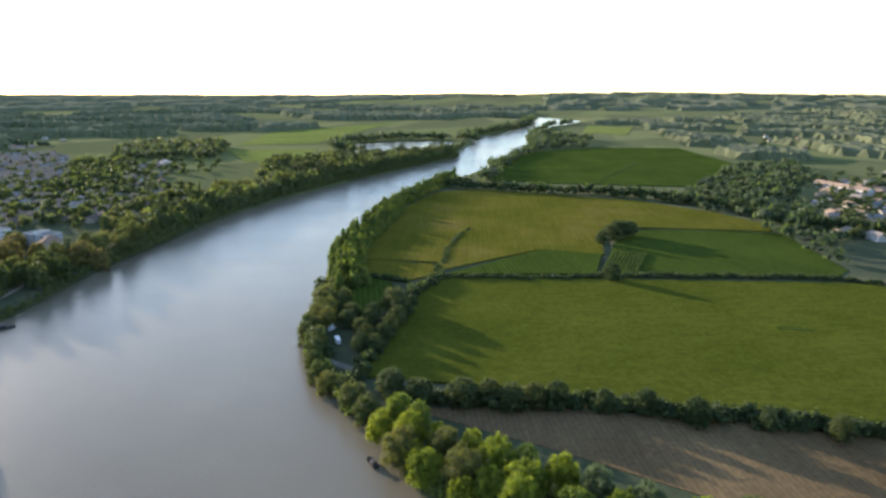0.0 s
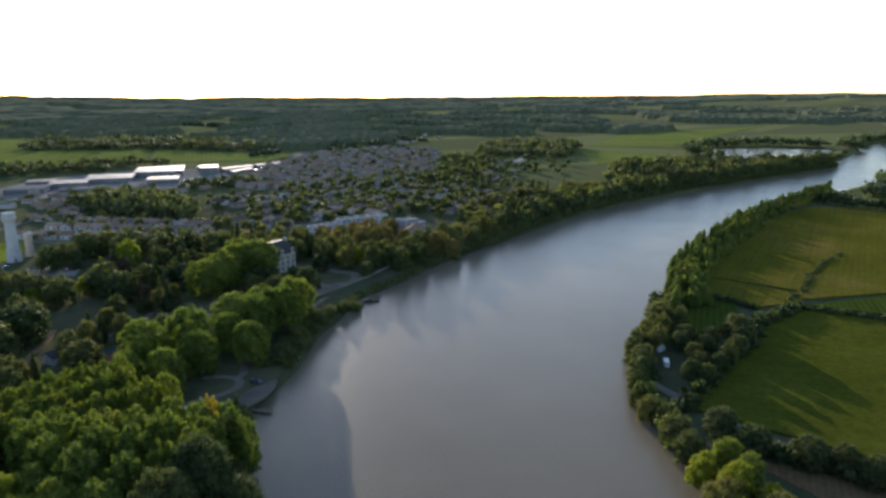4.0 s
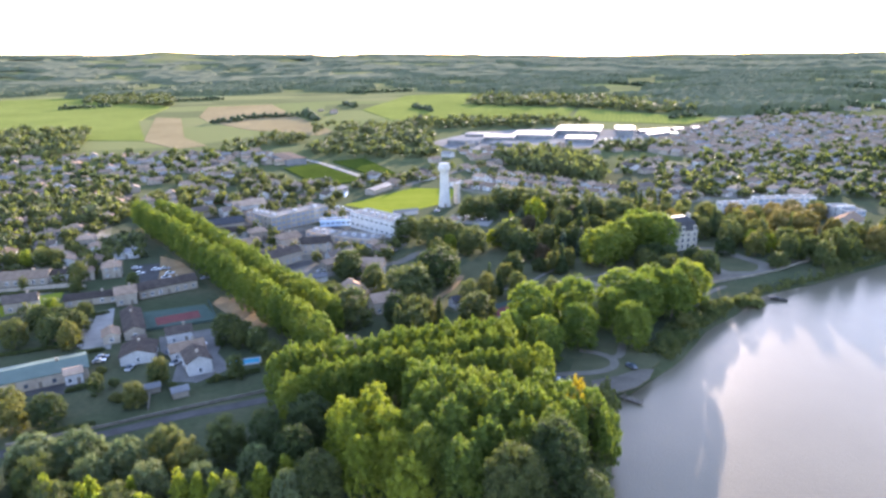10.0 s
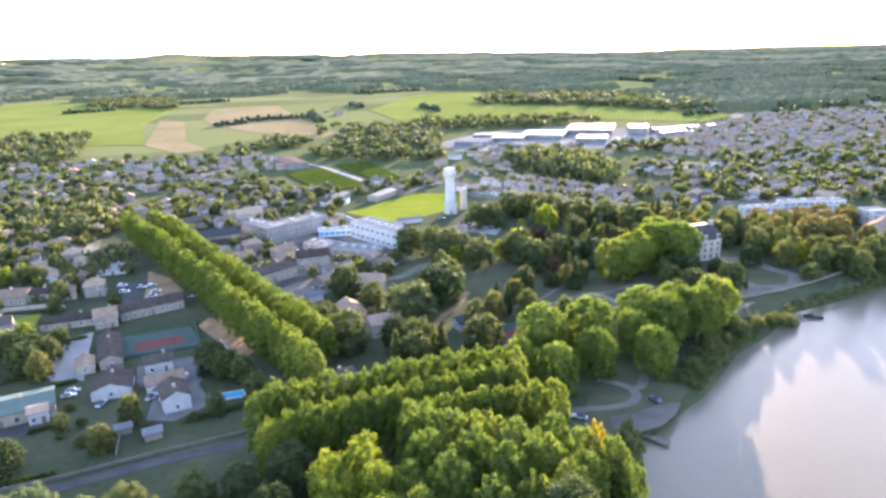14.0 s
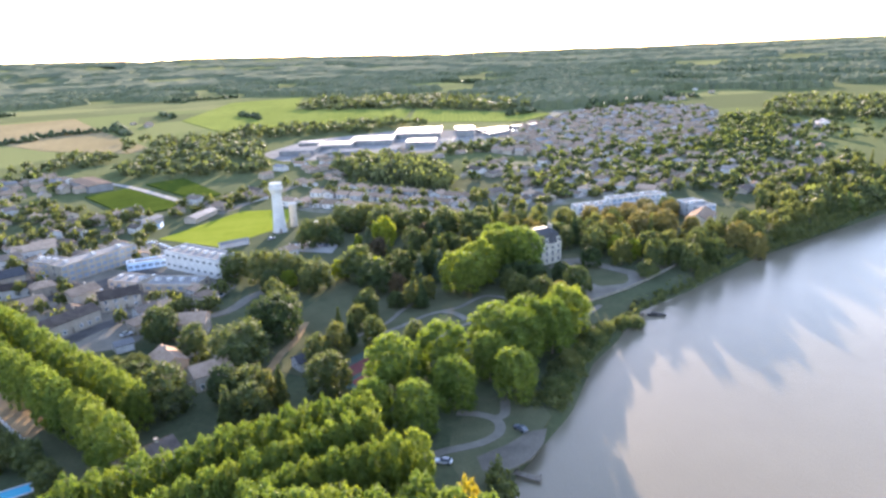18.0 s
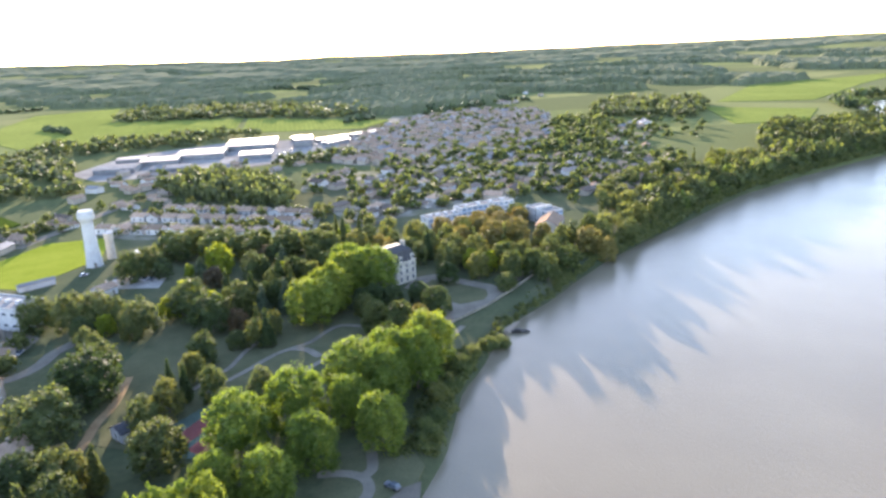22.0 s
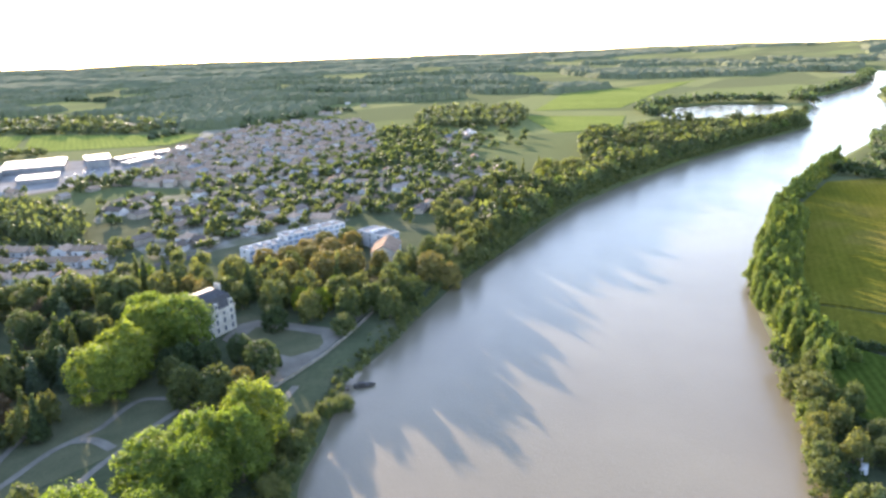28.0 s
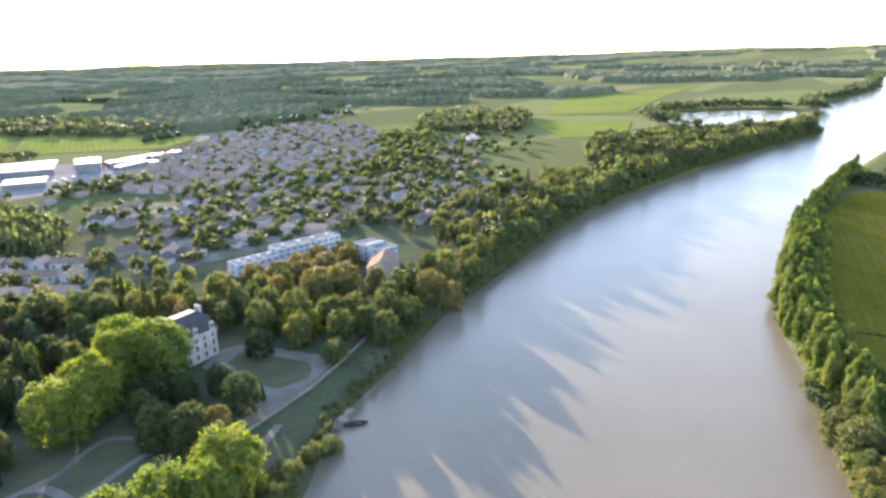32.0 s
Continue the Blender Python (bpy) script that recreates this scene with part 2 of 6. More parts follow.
M["crop"] = crop_material("green_crop", [(0.3, (0.055, 0.066, 0.01)), (0.6, (0.072, 0.081, 0.013)), (0.8, (0.09, 0.094, 0.016))], -28, 3.0, 0.06, 0.02, 0.25)
M["crop2"] = crop_material("ripening_crop", [(0.3, (0.076, 0.079, 0.012)), (0.55, (0.105, 0.098, 0.017)), (0.75, (0.142, 0.112, 0.032))], 70, 3.0, 0.12)
M["darkcrop"] = crop_material("dark_maize", [(0.3, (0.038, 0.058, 0.012)), (0.7, (0.056, 0.08, 0.016))], 60, 2.5, 0.4)
M["farcrop"] = crop_material("far_pasture", [(0.3, (0.115, 0.145, 0.032)), (0.7, (0.165, 0.19, 0.05))], 20, 6.0, 0.2, 0.006, haze_sheen=0.006)
M["stubble"] = crop_material("ploughed_stubble", [(0.3, (0.112, 0.074, 0.04)), (0.7, (0.18, 0.125, 0.069))], 64, 1.7, 0.2)
M["vines"] = crop_material("vine_rows", [(0.3, (0.07, 0.09, 0.025)), (0.7, (0.1, 0.12, 0.035))], 12, 2.6, 1.0)
M["straw"] = crop_material("mown_stubble", [(0.3, (0.19, 0.155, 0.09)), (0.7, (0.25, 0.2, 0.12))], 10, 5, 0.3, 0.008)
M["plots"] = rough_surface("garden_plots", [(0.3, (0.085, 0.094, 0.05)), (0.48, (0.13, 0.125, 0.08)), (0.6, (0.24, 0.22, 0.18)), (0.75, (0.17, 0.155, 0.125))], 0.05, 0.6, 0.95, 0.3, 0.1, haze_sheen=0.02)
M["lawn"] = rough_surface("mown_lawn", [(0.3, (0.068, 0.074, 0.04)), (0.7, (0.108, 0.107, 0.06))], 0.08, 1.5, 0.95, 0.4, 0.1)
M["pitch"] = rough_surface("watered_pitch", [(0.3, (0.135, 0.165, 0.02)), (0.7, (0.185, 0.21, 0.032))], 0.05, 1.0, 0.9, 0.3, 0.05)
M["asphalt"] = rough_surface("asphalt", [(0.3, (0.062, 0.06, 0.056)), (0.7, (0.095, 0.091, 0.085))], 0.15, 3, 0.9, 0.2, 0.02)
M["gravel"] = rough_surface("pale_gravel", [(0.3, (0.125, 0.113, 0.09)), (0.7, (0.195, 0.177, 0.143))], 0.1, 3, 0.95, 0.3, 0.03)
M["concrete_floor"] = rough_surface("grey_paving", [(0.3, (0.13, 0.125, 0.115)), (0.7, (0.2, 0.19, 0.175))], 0.2, 2, 0.9, 0.2, 0.02)
M["works_floor"] = rough_surface("pale_concrete_yard", [(0.3, (0.17, 0.163, 0.15)), (0.7, (0.26, 0.25, 0.23))], 0.05, 1, 0.9, 0.2, 0.02)
M["pale_yard"] = rough_surface("pale_yard_gravel", [(0.3, (0.24, 0.225, 0.2)), (0.7, (0.34, 0.32, 0.29))], 0.1, 3, 0.95, 0.3, 0.03)
M["sand"] = rough_surface("dry_earth", [(0.3, (0.2, 0.135, 0.075)), (0.7, (0.33, 0.23, 0.13))], 0.12, 2, 0.95, 0.3, 0.03)
M["mud"] = rough_surface("bank_mud", [(0.3, (0.065, 0.057, 0.043)), (0.7, (0.135, 0.117, 0.09))], 0.1, 2, 0.8, 0.4, 0.1)
M["green_court"] = rough_surface("green_court", [(0.3, (0.062, 0.09, 0.074)), (0.7, (0.078, 0.112, 0.09))], 0.3, 3, 0.85, 0.1, 0.01)
M["red_court"] = rough_surface("red_court", [(0.3, (0.15, 0.055, 0.05)), (0.7, (0.19, 0.075, 0.068))], 0.3, 3, 0.85, 0.1, 0.01)
M["line"] = rough_surface("white_line_paint", [(0.3, (0.7, 0.7, 0.68)), (0.7, (0.8, 0.8, 0.78))], 1, 5, 0.8, 0)
M["render_white"] = rough_surface("white_render", [(0.3, (0.38, 0.37, 0.35)), (0.7, (0.5, 0.49, 0.47))], 0.3, 3, 0.9, 0.15, 0.02, 0.15)
M["render_cream"] = rough_surface("cream_render", [(0.3, (0.26, 0.22, 0.175)), (0.7, (0.37, 0.32, 0.26))], 0.3, 3, 0.9, 0.15, 0.02, 0.2)
M["stone"] = rough_surface("pale_limestone", [(0.3, (0.3, 0.275, 0.23)), (0.7, (0.42, 0.39, 0.335))], 0.5, 3, 0.9, 0.3, 0.03, 0.1)
M["tile"] = rough_surface("clay_roof_tiles", [(0.3, (0.22, 0.155, 0.11)), (0.7, (0.34, 0.245, 0.18))], 0.4, 3, 0.86, 0.5, 0.06, 0.35)
M["darktile"] = rough_surface("weathered_roof_tiles", [(0.3, (0.1, 0.08, 0.066)), (0.7, (0.165, 0.135, 0.112))], 0.4, 3, 0.9, 0.5, 0.06, 0.3)
M["browntile"] = rough_surface("dark_brown_roof_tiles", [(0.3, (0.062, 0.05, 0.044)), (0.7, (0.11, 0.09, 0.076))], 0.4, 3, 0.9, 0.5, 0.06, 0.35)
# weathered tiles again, lightened for far roofs: glare and haze put into the colour
M["fartile"] = rough_surface("hazy_weathered_roofs", [(0.3, (0.2, 0.165, 0.14)), (0.7, (0.31, 0.26, 0.22))], 0.02, 0.3, 0.9, 0.3, 0.05)
M["slate"] = rough_surface("slate", [(0.3, (0.036, 0.037, 0.041)), (0.7, (0.06, 0.062, 0.067))], 0.6, 4, 0.75, 0.3, 0.03, 0, 0, 0.15)
M["metal_roof"] = rough_surface("pale_metal_roof", [(0.3, (0.13, 0.132, 0.135)), (0.7, (0.21, 0.21, 0.21))], 0.1, 2, 0.6, 0.1, 0.02, 0.3, 0.0, 0.06)
M["green_metal"] = rough_surface("green_metal_roof", [(0.3, (0.058, 0.09, 0.07)), (0.7, (0.085, 0.12, 0.096))], 0.15, 2, 0.5, 0.15, 0.03)
M["flat_roof"] = rough_surface("gravel_flat_roof", [(0.3, (0.16, 0.157, 0.15)), (0.7, (0.27, 0.26, 0.245))], 0.2, 3, 0.9, 0.2, 0.02)
M["concrete"] = rough_surface("pale_concrete", [(0.3, (0.36, 0.36, 0.35)), (0.7, (0.46, 0.455, 0.44))], 0.2, 2, 0.85, 0.15, 0.02)
M["blue_panel"] = rough_surface("pale_blue_cladding", [(0.3, (0.34, 0.47, 0.62)), (0.7, (0.42, 0.56, 0.7))], 0.3, 3, 0.6, 0.1, 0.01)
M["glass"] = glass_material("window_glass", (0.06, 0.075, 0.09))
M["curtain_glass"] = glass_material("curtained_glass", (0.16, 0.2, 0.25))
M["old_wall"] = rough_surface("old_garden_wall", [(0.3, (0.14, 0.125, 0.1)), (0.7, (0.22, 0.2, 0.165))], 0.4, 3, 0.95, 0.3, 0.04)
M["shed_wall"] = rough_surface("grey_sheet_cladding", [(0.3, (0.11, 0.113, 0.116)), (0.7, (0.17, 0.172, 0.175))], 0.2, 2, 0.7, 0.1, 0.02, 0.2)
M["pool"] = glass_material("pool_water", (0.05, 0.32, 0.43))
M["car_white"] = rough_surface("white_car_paint", [(0.3, (0.52, 0.52, 0.52)), (0.7, (0.62, 0.62, 0.62))], 1, 5, 0.3, 0, 0, 0.05, 0, 0.5)
M["car_grey"] = rough_surface("grey_car_paint", [(0.3, (0.12, 0.13, 0.15)), (0.7, (0.2, 0.21, 0.23))], 1, 5, 0.3, 0, 0, 0.4, 0, 0.5)
M["rubber"] = rough_surface("rubber", [(0.3, (0.02, 0.02, 0.02)), (0.7, (0.03, 0.03, 0.03))], 1, 5, 0.9, 0)
M["tarred"] = rough_surface("tarred_wood", [(0.3, (0.03, 0.028, 0.026)), (0.7, (0.06, 0.055, 0.05))], 0.6, 5, 0.7, 0.3, 0.02)
M["wood"] = rough_surface("weathered_wood", [(0.3, (0.12, 0.1, 0.08)), (0.7, (0.22, 0.19, 0.15))], 0.6, 5, 0.85, 0.3, 0.02)

# ---- mesh helpers ----


def mesh_object(name, verts, faces, material, parent=None, smooth=False):
    me = bpy.data.meshes.new(name)
    me.from_pydata([tuple(v) for v in verts], [], [tuple(f) for f in faces])
    me.materials.append(material)
    if smooth:
        me.shade_smooth()
    ob = new(name, me)
    ob.parent = parent
    return ob


def part(name, bm, material, parent, label=""):
    me = bpy.data.meshes.new(name)
    bm.to_mesh(me)
    bm.free()
    me.materials.append(material)
    ob = new(name, me)
    ob.parent = parent
    if label:
        tagged(ob, label)
    return ob


def box(bm, x0, y0, z0, x1, y1, z1):
    vs = [bm.verts.new(p) for p in ((x0, y0, z0), (x1, y0, z0), (x1, y1, z0), (x0, y1, z0), (x0, y0, z1), (x1, y0, z1), (x1, y1, z1), (x0, y1, z1))]
    for f in ((0, 3, 2, 1), (4, 5, 6, 7), (0, 1, 5, 4), (1, 2, 6, 5), (2, 3, 7, 6), (3, 0, 4, 7)):
        bm.faces.new([vs[i] for i in f])


def boxes(*dims):
    bm = bmesh.new()
    for d in dims:
        box(bm, *d)
    return bm


def lathe(bm, profile, sides=20, cx=0.0, cy=0.0):
    rings = []
    for r, z in profile:
        rings.append([bm.verts.new((cx + r * math.cos(2 * math.pi * k / sides), cy + r * math.sin(2 * math.pi * k / sides), z)) for k in range(sides)])
    for a, b in zip(rings, rings[1:]):
        for k in range(sides):
            bm.faces.new((a[k], a[(k + 1) % sides], b[(k + 1) % sides], b[k]))
    bm.faces.new(rings[-1])
    bm.faces.new(list(reversed(rings[0])))


def inside(poly, x, y):
    """Which of the points (arrays) lie in the polygon."""
    hit = np.zeros(np.shape(x), bool)
    px, py = np.array(poly, float).T
    for i in range(len(px)):
        j = i - 1
        cond = (py[i] > y) != (py[j] > y)
        with np.errstate(divide="ignore", invalid="ignore"):
            cut = (px[j] - px[i]) * (y - py[i]) / (py[j] - py[i] + 1e-12) + px[i]
        hit ^= cond & (x < cut)
    return hit


def edge_distance(line, x, y, closed=True):
    d = np.full(np.shape(x), 1e9)
    p = np.array(line, float)
    q = np.roll(p, -1, 0)
    n = len(p) if closed else len(p) - 1
    for a, b in zip(p[:n], q[:n]):
        ab = b - a
        s = np.clip(((x - a[0]) * ab[0] + (y - a[1]) * ab[1]) / (ab @ ab + 1e-9), 0, 1)
        d = np.minimum(d, np.hypot(x - a[0] - s * ab[0], y - a[1] - s * ab[1]))
    return d


def along(line, step):
    """Points every step metres on a polyline, with the heading."""
    out, left = [], 0.0
    for (x0, y0), (x1, y1) in zip(line, line[1:]):
        n = math.hypot(x1 - x0, y1 - y0)
        s = left
        while s < n:
            out.append((x0 + (x1 - x0) * s / n, y0 + (y1 - y0) * s / n, math.atan2(y1 - y0, x1 - x0)))
            s += step
        left = s - n
    return out


# ---- the river and the ground ----
LEFT_BANK = [(-520, -800), (-210, -350), (-85, -160), (-25, -40), (8, 30), (35, 85), (56, 133), (75, 179), (104, 202), (126, 227), (142, 238), (165, 258),
             (197, 269), (222, 280), (252, 292), (293, 303), (360, 321), (412, 334), (497, 343), (608, 347), (722, 344), (809, 338), (888, 334), (915, 352),
             (1010, 376), (1111, 398), (1199, 438), (1371, 438), (1578, 446), (1880, 500), (1960, 620), (2000, 820)]
RIGHT_BANK = [(-430, -840), (-120, -390), (0, -200), (60, -90), (95, -20), (110, 20), (127, 51), (150, 74), (161, 88), (170, 102), (189, 120), (207, 133),
              (240, 147), (274, 166), (306, 184), (332, 196), (380, 209), (464, 232), (569, 244), (704, 254), (785, 256), (1007, 277), (1150, 315), (1328, 372),
              (1620, 392), (1760, 378), (1950, 385), (2090, 540), (2140, 820)]
RIVER = LEFT_BANK + RIGHT_BANK[::-1]
LAKE = [(930, 548), (868, 478), (935, 428), (1040, 408), (1122, 440), (1092, 520), (1012, 566)]


def lines(*runs):
    out = []
    for a, b, step in runs:
        out += list(np.arange(a, b, step))
    return np.array(out)


gx = lines((-4950, -3000, 150), (-3000, -600, 200), (-600, -90, 20), (-90, 460, 5), (460, 1300, 12), (1300, 2500, 30), (2500, 3000, 125), (3000, 5000, 150))
gy = lines((-4950, -1000, 250), (-1000, -80, 40), (-80, 360, 5), (360, 600, 12), (600, 1500, 60), (1500, 3000, 150), (3000, 5000, 120))
X, Y = np.meshgrid(gx, gy)
away = np.hypot(X, Y)
azim = np.degrees(np.arctan2(X, Y))
near_river = np.where(inside(RIVER, X, Y), -1.0, 1.0) * edge_distance(RIVER, X, Y)
near_lake = np.where(inside(LAKE, X, Y), -1.0, 1.0) * edge_distance(LAKE, X, Y)
shore = np.minimum(near_river, near_lake)
bank = np.clip((shore + 6) / 12, 0, 1)
Z = -6.5 + 6.5 * bank * bank * (3 - 2 * bank)
rise = np.interp(azim, [-180, -40, -25, -10, 0, 10, 20, 45, 65, 80, 110, 180], [90, 95, 92, 76, 60, 42, 24, 15, 24, 40, 40, 80])
far = np.clip((away - 2600) / 2100, 0, 1)
wob = 1 + 0.16 * np.sin(azim * 0.31) + 0.1 * np.sin(azim * 0.83 + 1) + 0.07 * np.sin(azim * 2.1 + 2)
Z = Z + rise * wob * far * far * (3 - 2 * far)
verts = np.stack([X.ravel(), Y.ravel(), Z.ravel()], 1)
idx = np.arange(len(verts)).reshape(X.shape)
quads = np.stack([idx[:-1, :-1].ravel(), idx[:-1, 1:].ravel(), idx[1:, 1:].ravel(), idx[1:, :-1].ravel()], 1)
ground = mesh_object("ground", verts.tolist(), quads.tolist(), M["ground"], smooth=True)
tagged(ground, "flat green and brown valley land with soft banks", "ground", kind="structure")

water = mesh_object("water", [(-900, -1100, -3), (2700, -1100, -3), (2700, 900, -3), (-900, 900, -3)], [(0, 1, 2, 3)], M["water"])
tagged(water, "wide silty brown river with small ripples", "water", kind="structure")


def patch(name, poly, material, height, label, category, z0=-0.4):
    """A flat piece of land cover, proud of the ground by its height."""
    bm = bmesh.new()
    vs = [bm.verts.new((x, y, height)) for x, y in poly]
    f = bm.faces.new(vs)
    f.normal_update()
    if f.normal.z < 0:
        f.normal_flip()
    r = bmesh.ops.extrude_face_region(bm, geom=[f])
    for v in r["geom"]:
        if isinstance(v, bmesh.types.BMVert):
            v.co.z = height
    for v in vs:
        v.co.z = z0
    bmesh.ops.recalc_face_normals(bm, faces=bm.faces)
    bmesh.ops.triangulate(bm, faces=bm.faces)
    ob = part(name, bm, material, None)
    return tagged(ob, label, category, kind="structure")


def curve_through(pts, n=5):
    """A smooth line through the points (Catmull-Rom)."""
    out = []
    for i in range(len(pts) - 1):
        p0, p1, p2, p3 = pts[max(i - 1, 0)], pts[i], pts[i + 1], pts[min(i + 2, len(pts) - 1)]
        for k in range(n):
            t = k / n
            out.append(0.5 * (2 * p1 + (p2 - p0) * t + (2 * p0 - 5 * p1 + 4 * p2 - p3) * t * t + (3 * p1 - p0 - 3 * p2 + p3) * t ** 3))
    return out + [pts[-1]]


def ribbon(name, line, width, material, height, label, category="road"):
    pts = curve_through([Vector((x, y)) for x, y in line])
    left, right = [], []
    for i, p in enumerate(pts):
        d = (pts[min(i + 1, len(pts) - 1)] - pts[max(i - 1, 0)]).normalized()
        n = Vector((-d.y, d.x)) * width / 2
        left.append(p + n)
        right.append(p - n)
    bm = bmesh.new()
    L = [bm.verts.new((p.x, p.y, height)) for p in left]
    R = [bm.verts.new((p.x, p.y, height)) for p in right]
    l = [bm.verts.new((p.x, p.y, -0.3)) for p in left]
    r = [bm.verts.new((p.x, p.y, -0.3)) for p in right]
    for i in range(len(pts) - 1):
        bm.faces.new((L[i], R[i], R[i + 1], L[i + 1]))
        bm.faces.new((L[i + 1], l[i + 1], l[i], L[i]))
        bm.faces.new((R[i], r[i], r[i + 1], R[i + 1]))
    bmesh.ops.recalc_face_normals(bm, faces=bm.faces)
    return tagged(part(name, bm, material, None), label, category, kind="structure")


# fields on the far side of the river
patch("field_1", [(176, 92), (205, 101), (240, 108), (265, 116), (298, 115), (320, 58), (365, -65), (372, -140), (215, -140), (206, -61), (197, -21), (189, 31)], M["crop"], 0.8, "broad even field of low green crop", "field")
patch("field_2", [(268, 163), (281, 150), (279, 133), (250, 120), (233, 125), (232, 138), (250, 150)], M["darkcrop"], 1.2, "small field of green maize beside the river trees", "field")
patch("field_3", [(312, 180), (350, 191), (416, 207), (470, 220), (555, 228), (586, 205), (584, 150), (580, 60), (545, -5), (500, -50), (487, -38), (466, 42), (420, 58), (378, 49), (376, 86), (309, 122), (325, 128), (318, 160)], M["crop2"], 0.9, "wide ripening green-gold crop with mown margins", "field")
patch("field_4", [(286, 166), (308, 180), (316, 158), (320, 130), (306, 119), (286, 128), (284, 150)], M["crop2"], 0.7, "narrow strip of ripening crop behind poplars", "field")
patch("field_5", [(303, 114), (374, 84), (375, 50), (333, 45)], M["darkcrop"], 1.6, "dark green wedge of tall maize", "field")
patch("field_6", [(336, 42), (376, 46), (425, 50), (462, 38), (488, -46), (395, -74), (374, -66)], M["darkcrop"], 0.3, "plain dark green crop beside a vineyard", "field")
patch("vineyard", [(334, 43), (390, 45.5), (391, 27), (341, 26)], M["vines"], 0.7, "striped rows of a small vineyard", "vineyard")
patch("field_7", [(655, 216), (800, 240), (960, 262), (1070, 187), (1115, 69), (914, -13), (690, -4), (672, 84), (655, 160)], M["darkcrop"], 0.9, "large dark green field beyond the tree line", "field")
patch("field_8", [(1399, 275), (1660, 315), (1635, 208), (1386, 184)], M["farcrop"], 0.5, "pale green far meadow", "field")
patch("field_9", [(161, 70), (180, 24), (201, -70), (205, -150), (130, -150), (140, -60), (147, -15), (154, 20)], M["stubble"], 0.15, "bare ploughed field with pale stubble lines", "field")
# fields behind the town
patch("field_10", [(-470, 915), (-256, 853), (-340, 1111), (-366, 1388), (-642, 1780), (-1150, 1640), (-900, 1150)], M["farcrop"], 0.5, "broad green far pasture", "field")
patch("field_11", [(-256, 849), (-200, 772), (-172, 790), (-216, 873), (-285, 1140), (-332, 1173)], M["straw"], 0.3, "pale mown far field", "field")
patch("field_12", [(-225, 1060), (-150, 940), (-58, 856), (-35, 880), (-111, 1133), (-178, 1392), (-290, 1362), (-262, 1160)], M["straw"], 0.3, "straw-coloured far field", "field")
patch("field_13", [(-5, 1205), (42, 998), (278, 968), (338, 1120), (175, 1266), (235, 1560), (89, 1537)], M["farcrop"], 0.5, "bright far meadow against the light", "field")
patch("field_14", [(345, 1120), (290, 970), (300, 925), (401, 850), (470, 905), (420, 985)], M["farcrop"], 0.45, "long green meadow behind the sheds", "field")
patch("field_15", [(690, 540), (745, 492), (870, 553), (812, 672)], M["farcrop"], 0.5, "bright green meadow near the lake", "field")
patch("field_16", [(880, 704), (965, 614), (1250, 700), (1588, 780), (1150, 838)], M["farcrop"], 0.4, "far green meadows in strips", "field")
patch("field_17", [(-70, 614), (-42, 632), (0, 541), (-33, 523)], M["darkcrop"], 0.9, "square vineyard plot beside a track", "field")
patch("field_18", [(-29, 643), (-1, 656), (25, 569), (9, 554)], M["darkcrop"], 0.9, "vineyard plot on the other side of a track", "field")
patch("field_19", [(172, 482), (200, 463), (238, 548), (190, 530)], M["lawn"], 0.1, "rough meadow by the row houses", "field")
patch("sports_pitch", [(-14, 456), (19, 421), (56, 452), (66, 495), (35, 505)], M["pitch"], 0.12, "bright watered yellow-green sports pitch", "pitch")
patch("park_lawn", [(25, 262), (45, 240), (70, 268), (118, 270), (135, 300), (96, 318), (70, 345), (45, 310)], M["lawn"], 0.05, "shaded park lawn", "lawn")
patch("terrace_lawn", [(162.4, 310.4), (169.4, 314.4), (176.2, 300.7), (180, 289.5), (176.5, 283.4), (172.2, 280.6), (162.3, 282.5), (160.2, 291.8)], M["lawn"], 0.12, "clipped lawn of the mansion terrace", "lawn")
patch("mansion_terrace", [(155, 314), (166, 322), (174, 320), (181, 305), (186, 292), (187, 284), (170, 277), (151, 273), (148, 276), (155, 285), (155.5, 300)], M["gravel"], 0.06, "pale gravel terrace before the mansion", "terrace")
patch("bank_landing", [(62, 176), (62, 190), (68, 203), (78, 212), (88, 211), (96, 205), (95, 198), (86, 189), (74, 179)], M["lawn"], 0.04, "trodden grass landing at the water", "landing")
patch("plaza", [(-112, 270), (-100.5, 277), (-92.5, 249), (-88, 235), (-99, 236.5)], M["pale_yard"], 0.06, "pale gravel yard between low houses", "yard")
patch("sports_court", [(-81, 250), (-56, 259), (-65, 276), (-88, 270)], M["green_court"], 0.06, "green hard sports court", "court")
patch("sports_court_inner", [(-78, 255), (-63, 261), (-66, 269), (-81, 263)], M["red_court"], 0.1, "dull red playing surface with worn edges", "court")
patch("tennis_court", [(44, 240), (48, 256), (60, 262), (65, 251), (54, 230)], M["green_court"], 0.1, "green tennis court surround in the park", "court")
patch("tennis_court_inner", [(47.5, 249), (58, 256.5), (60.5, 250.5), (49, 243.5)], M["red_court"], 0.14, "dull red tennis court", "court")
patch("second_court_inner", [(48.5, 240.5), (58, 247), (60, 242), (51, 235)], M["red_court"], 0.14, "second dull red court beside the first", "court")
patch("workshop_yard", [(-145, 222), (-131, 225), (-117, 213), (-96, 218), (-87, 206), (-92, 201), (-107, 203), (-135, 196)], M["asphalt"], 0.08, "dark asphalt yard of the workshop", "yard")
patch("station_lot", [(56, 411), (76, 396), (70, 383), (50, 398)], M["pale_yard"], 0.06, "pale parking lot near the water tower", "yard")
patch("club_car_park", [(-34, 464), (-16, 451), (3, 416), (-8, 418), (-27, 432)], M["concrete_floor"], 0.065, "worn grey car park beside the pitch", "yard")
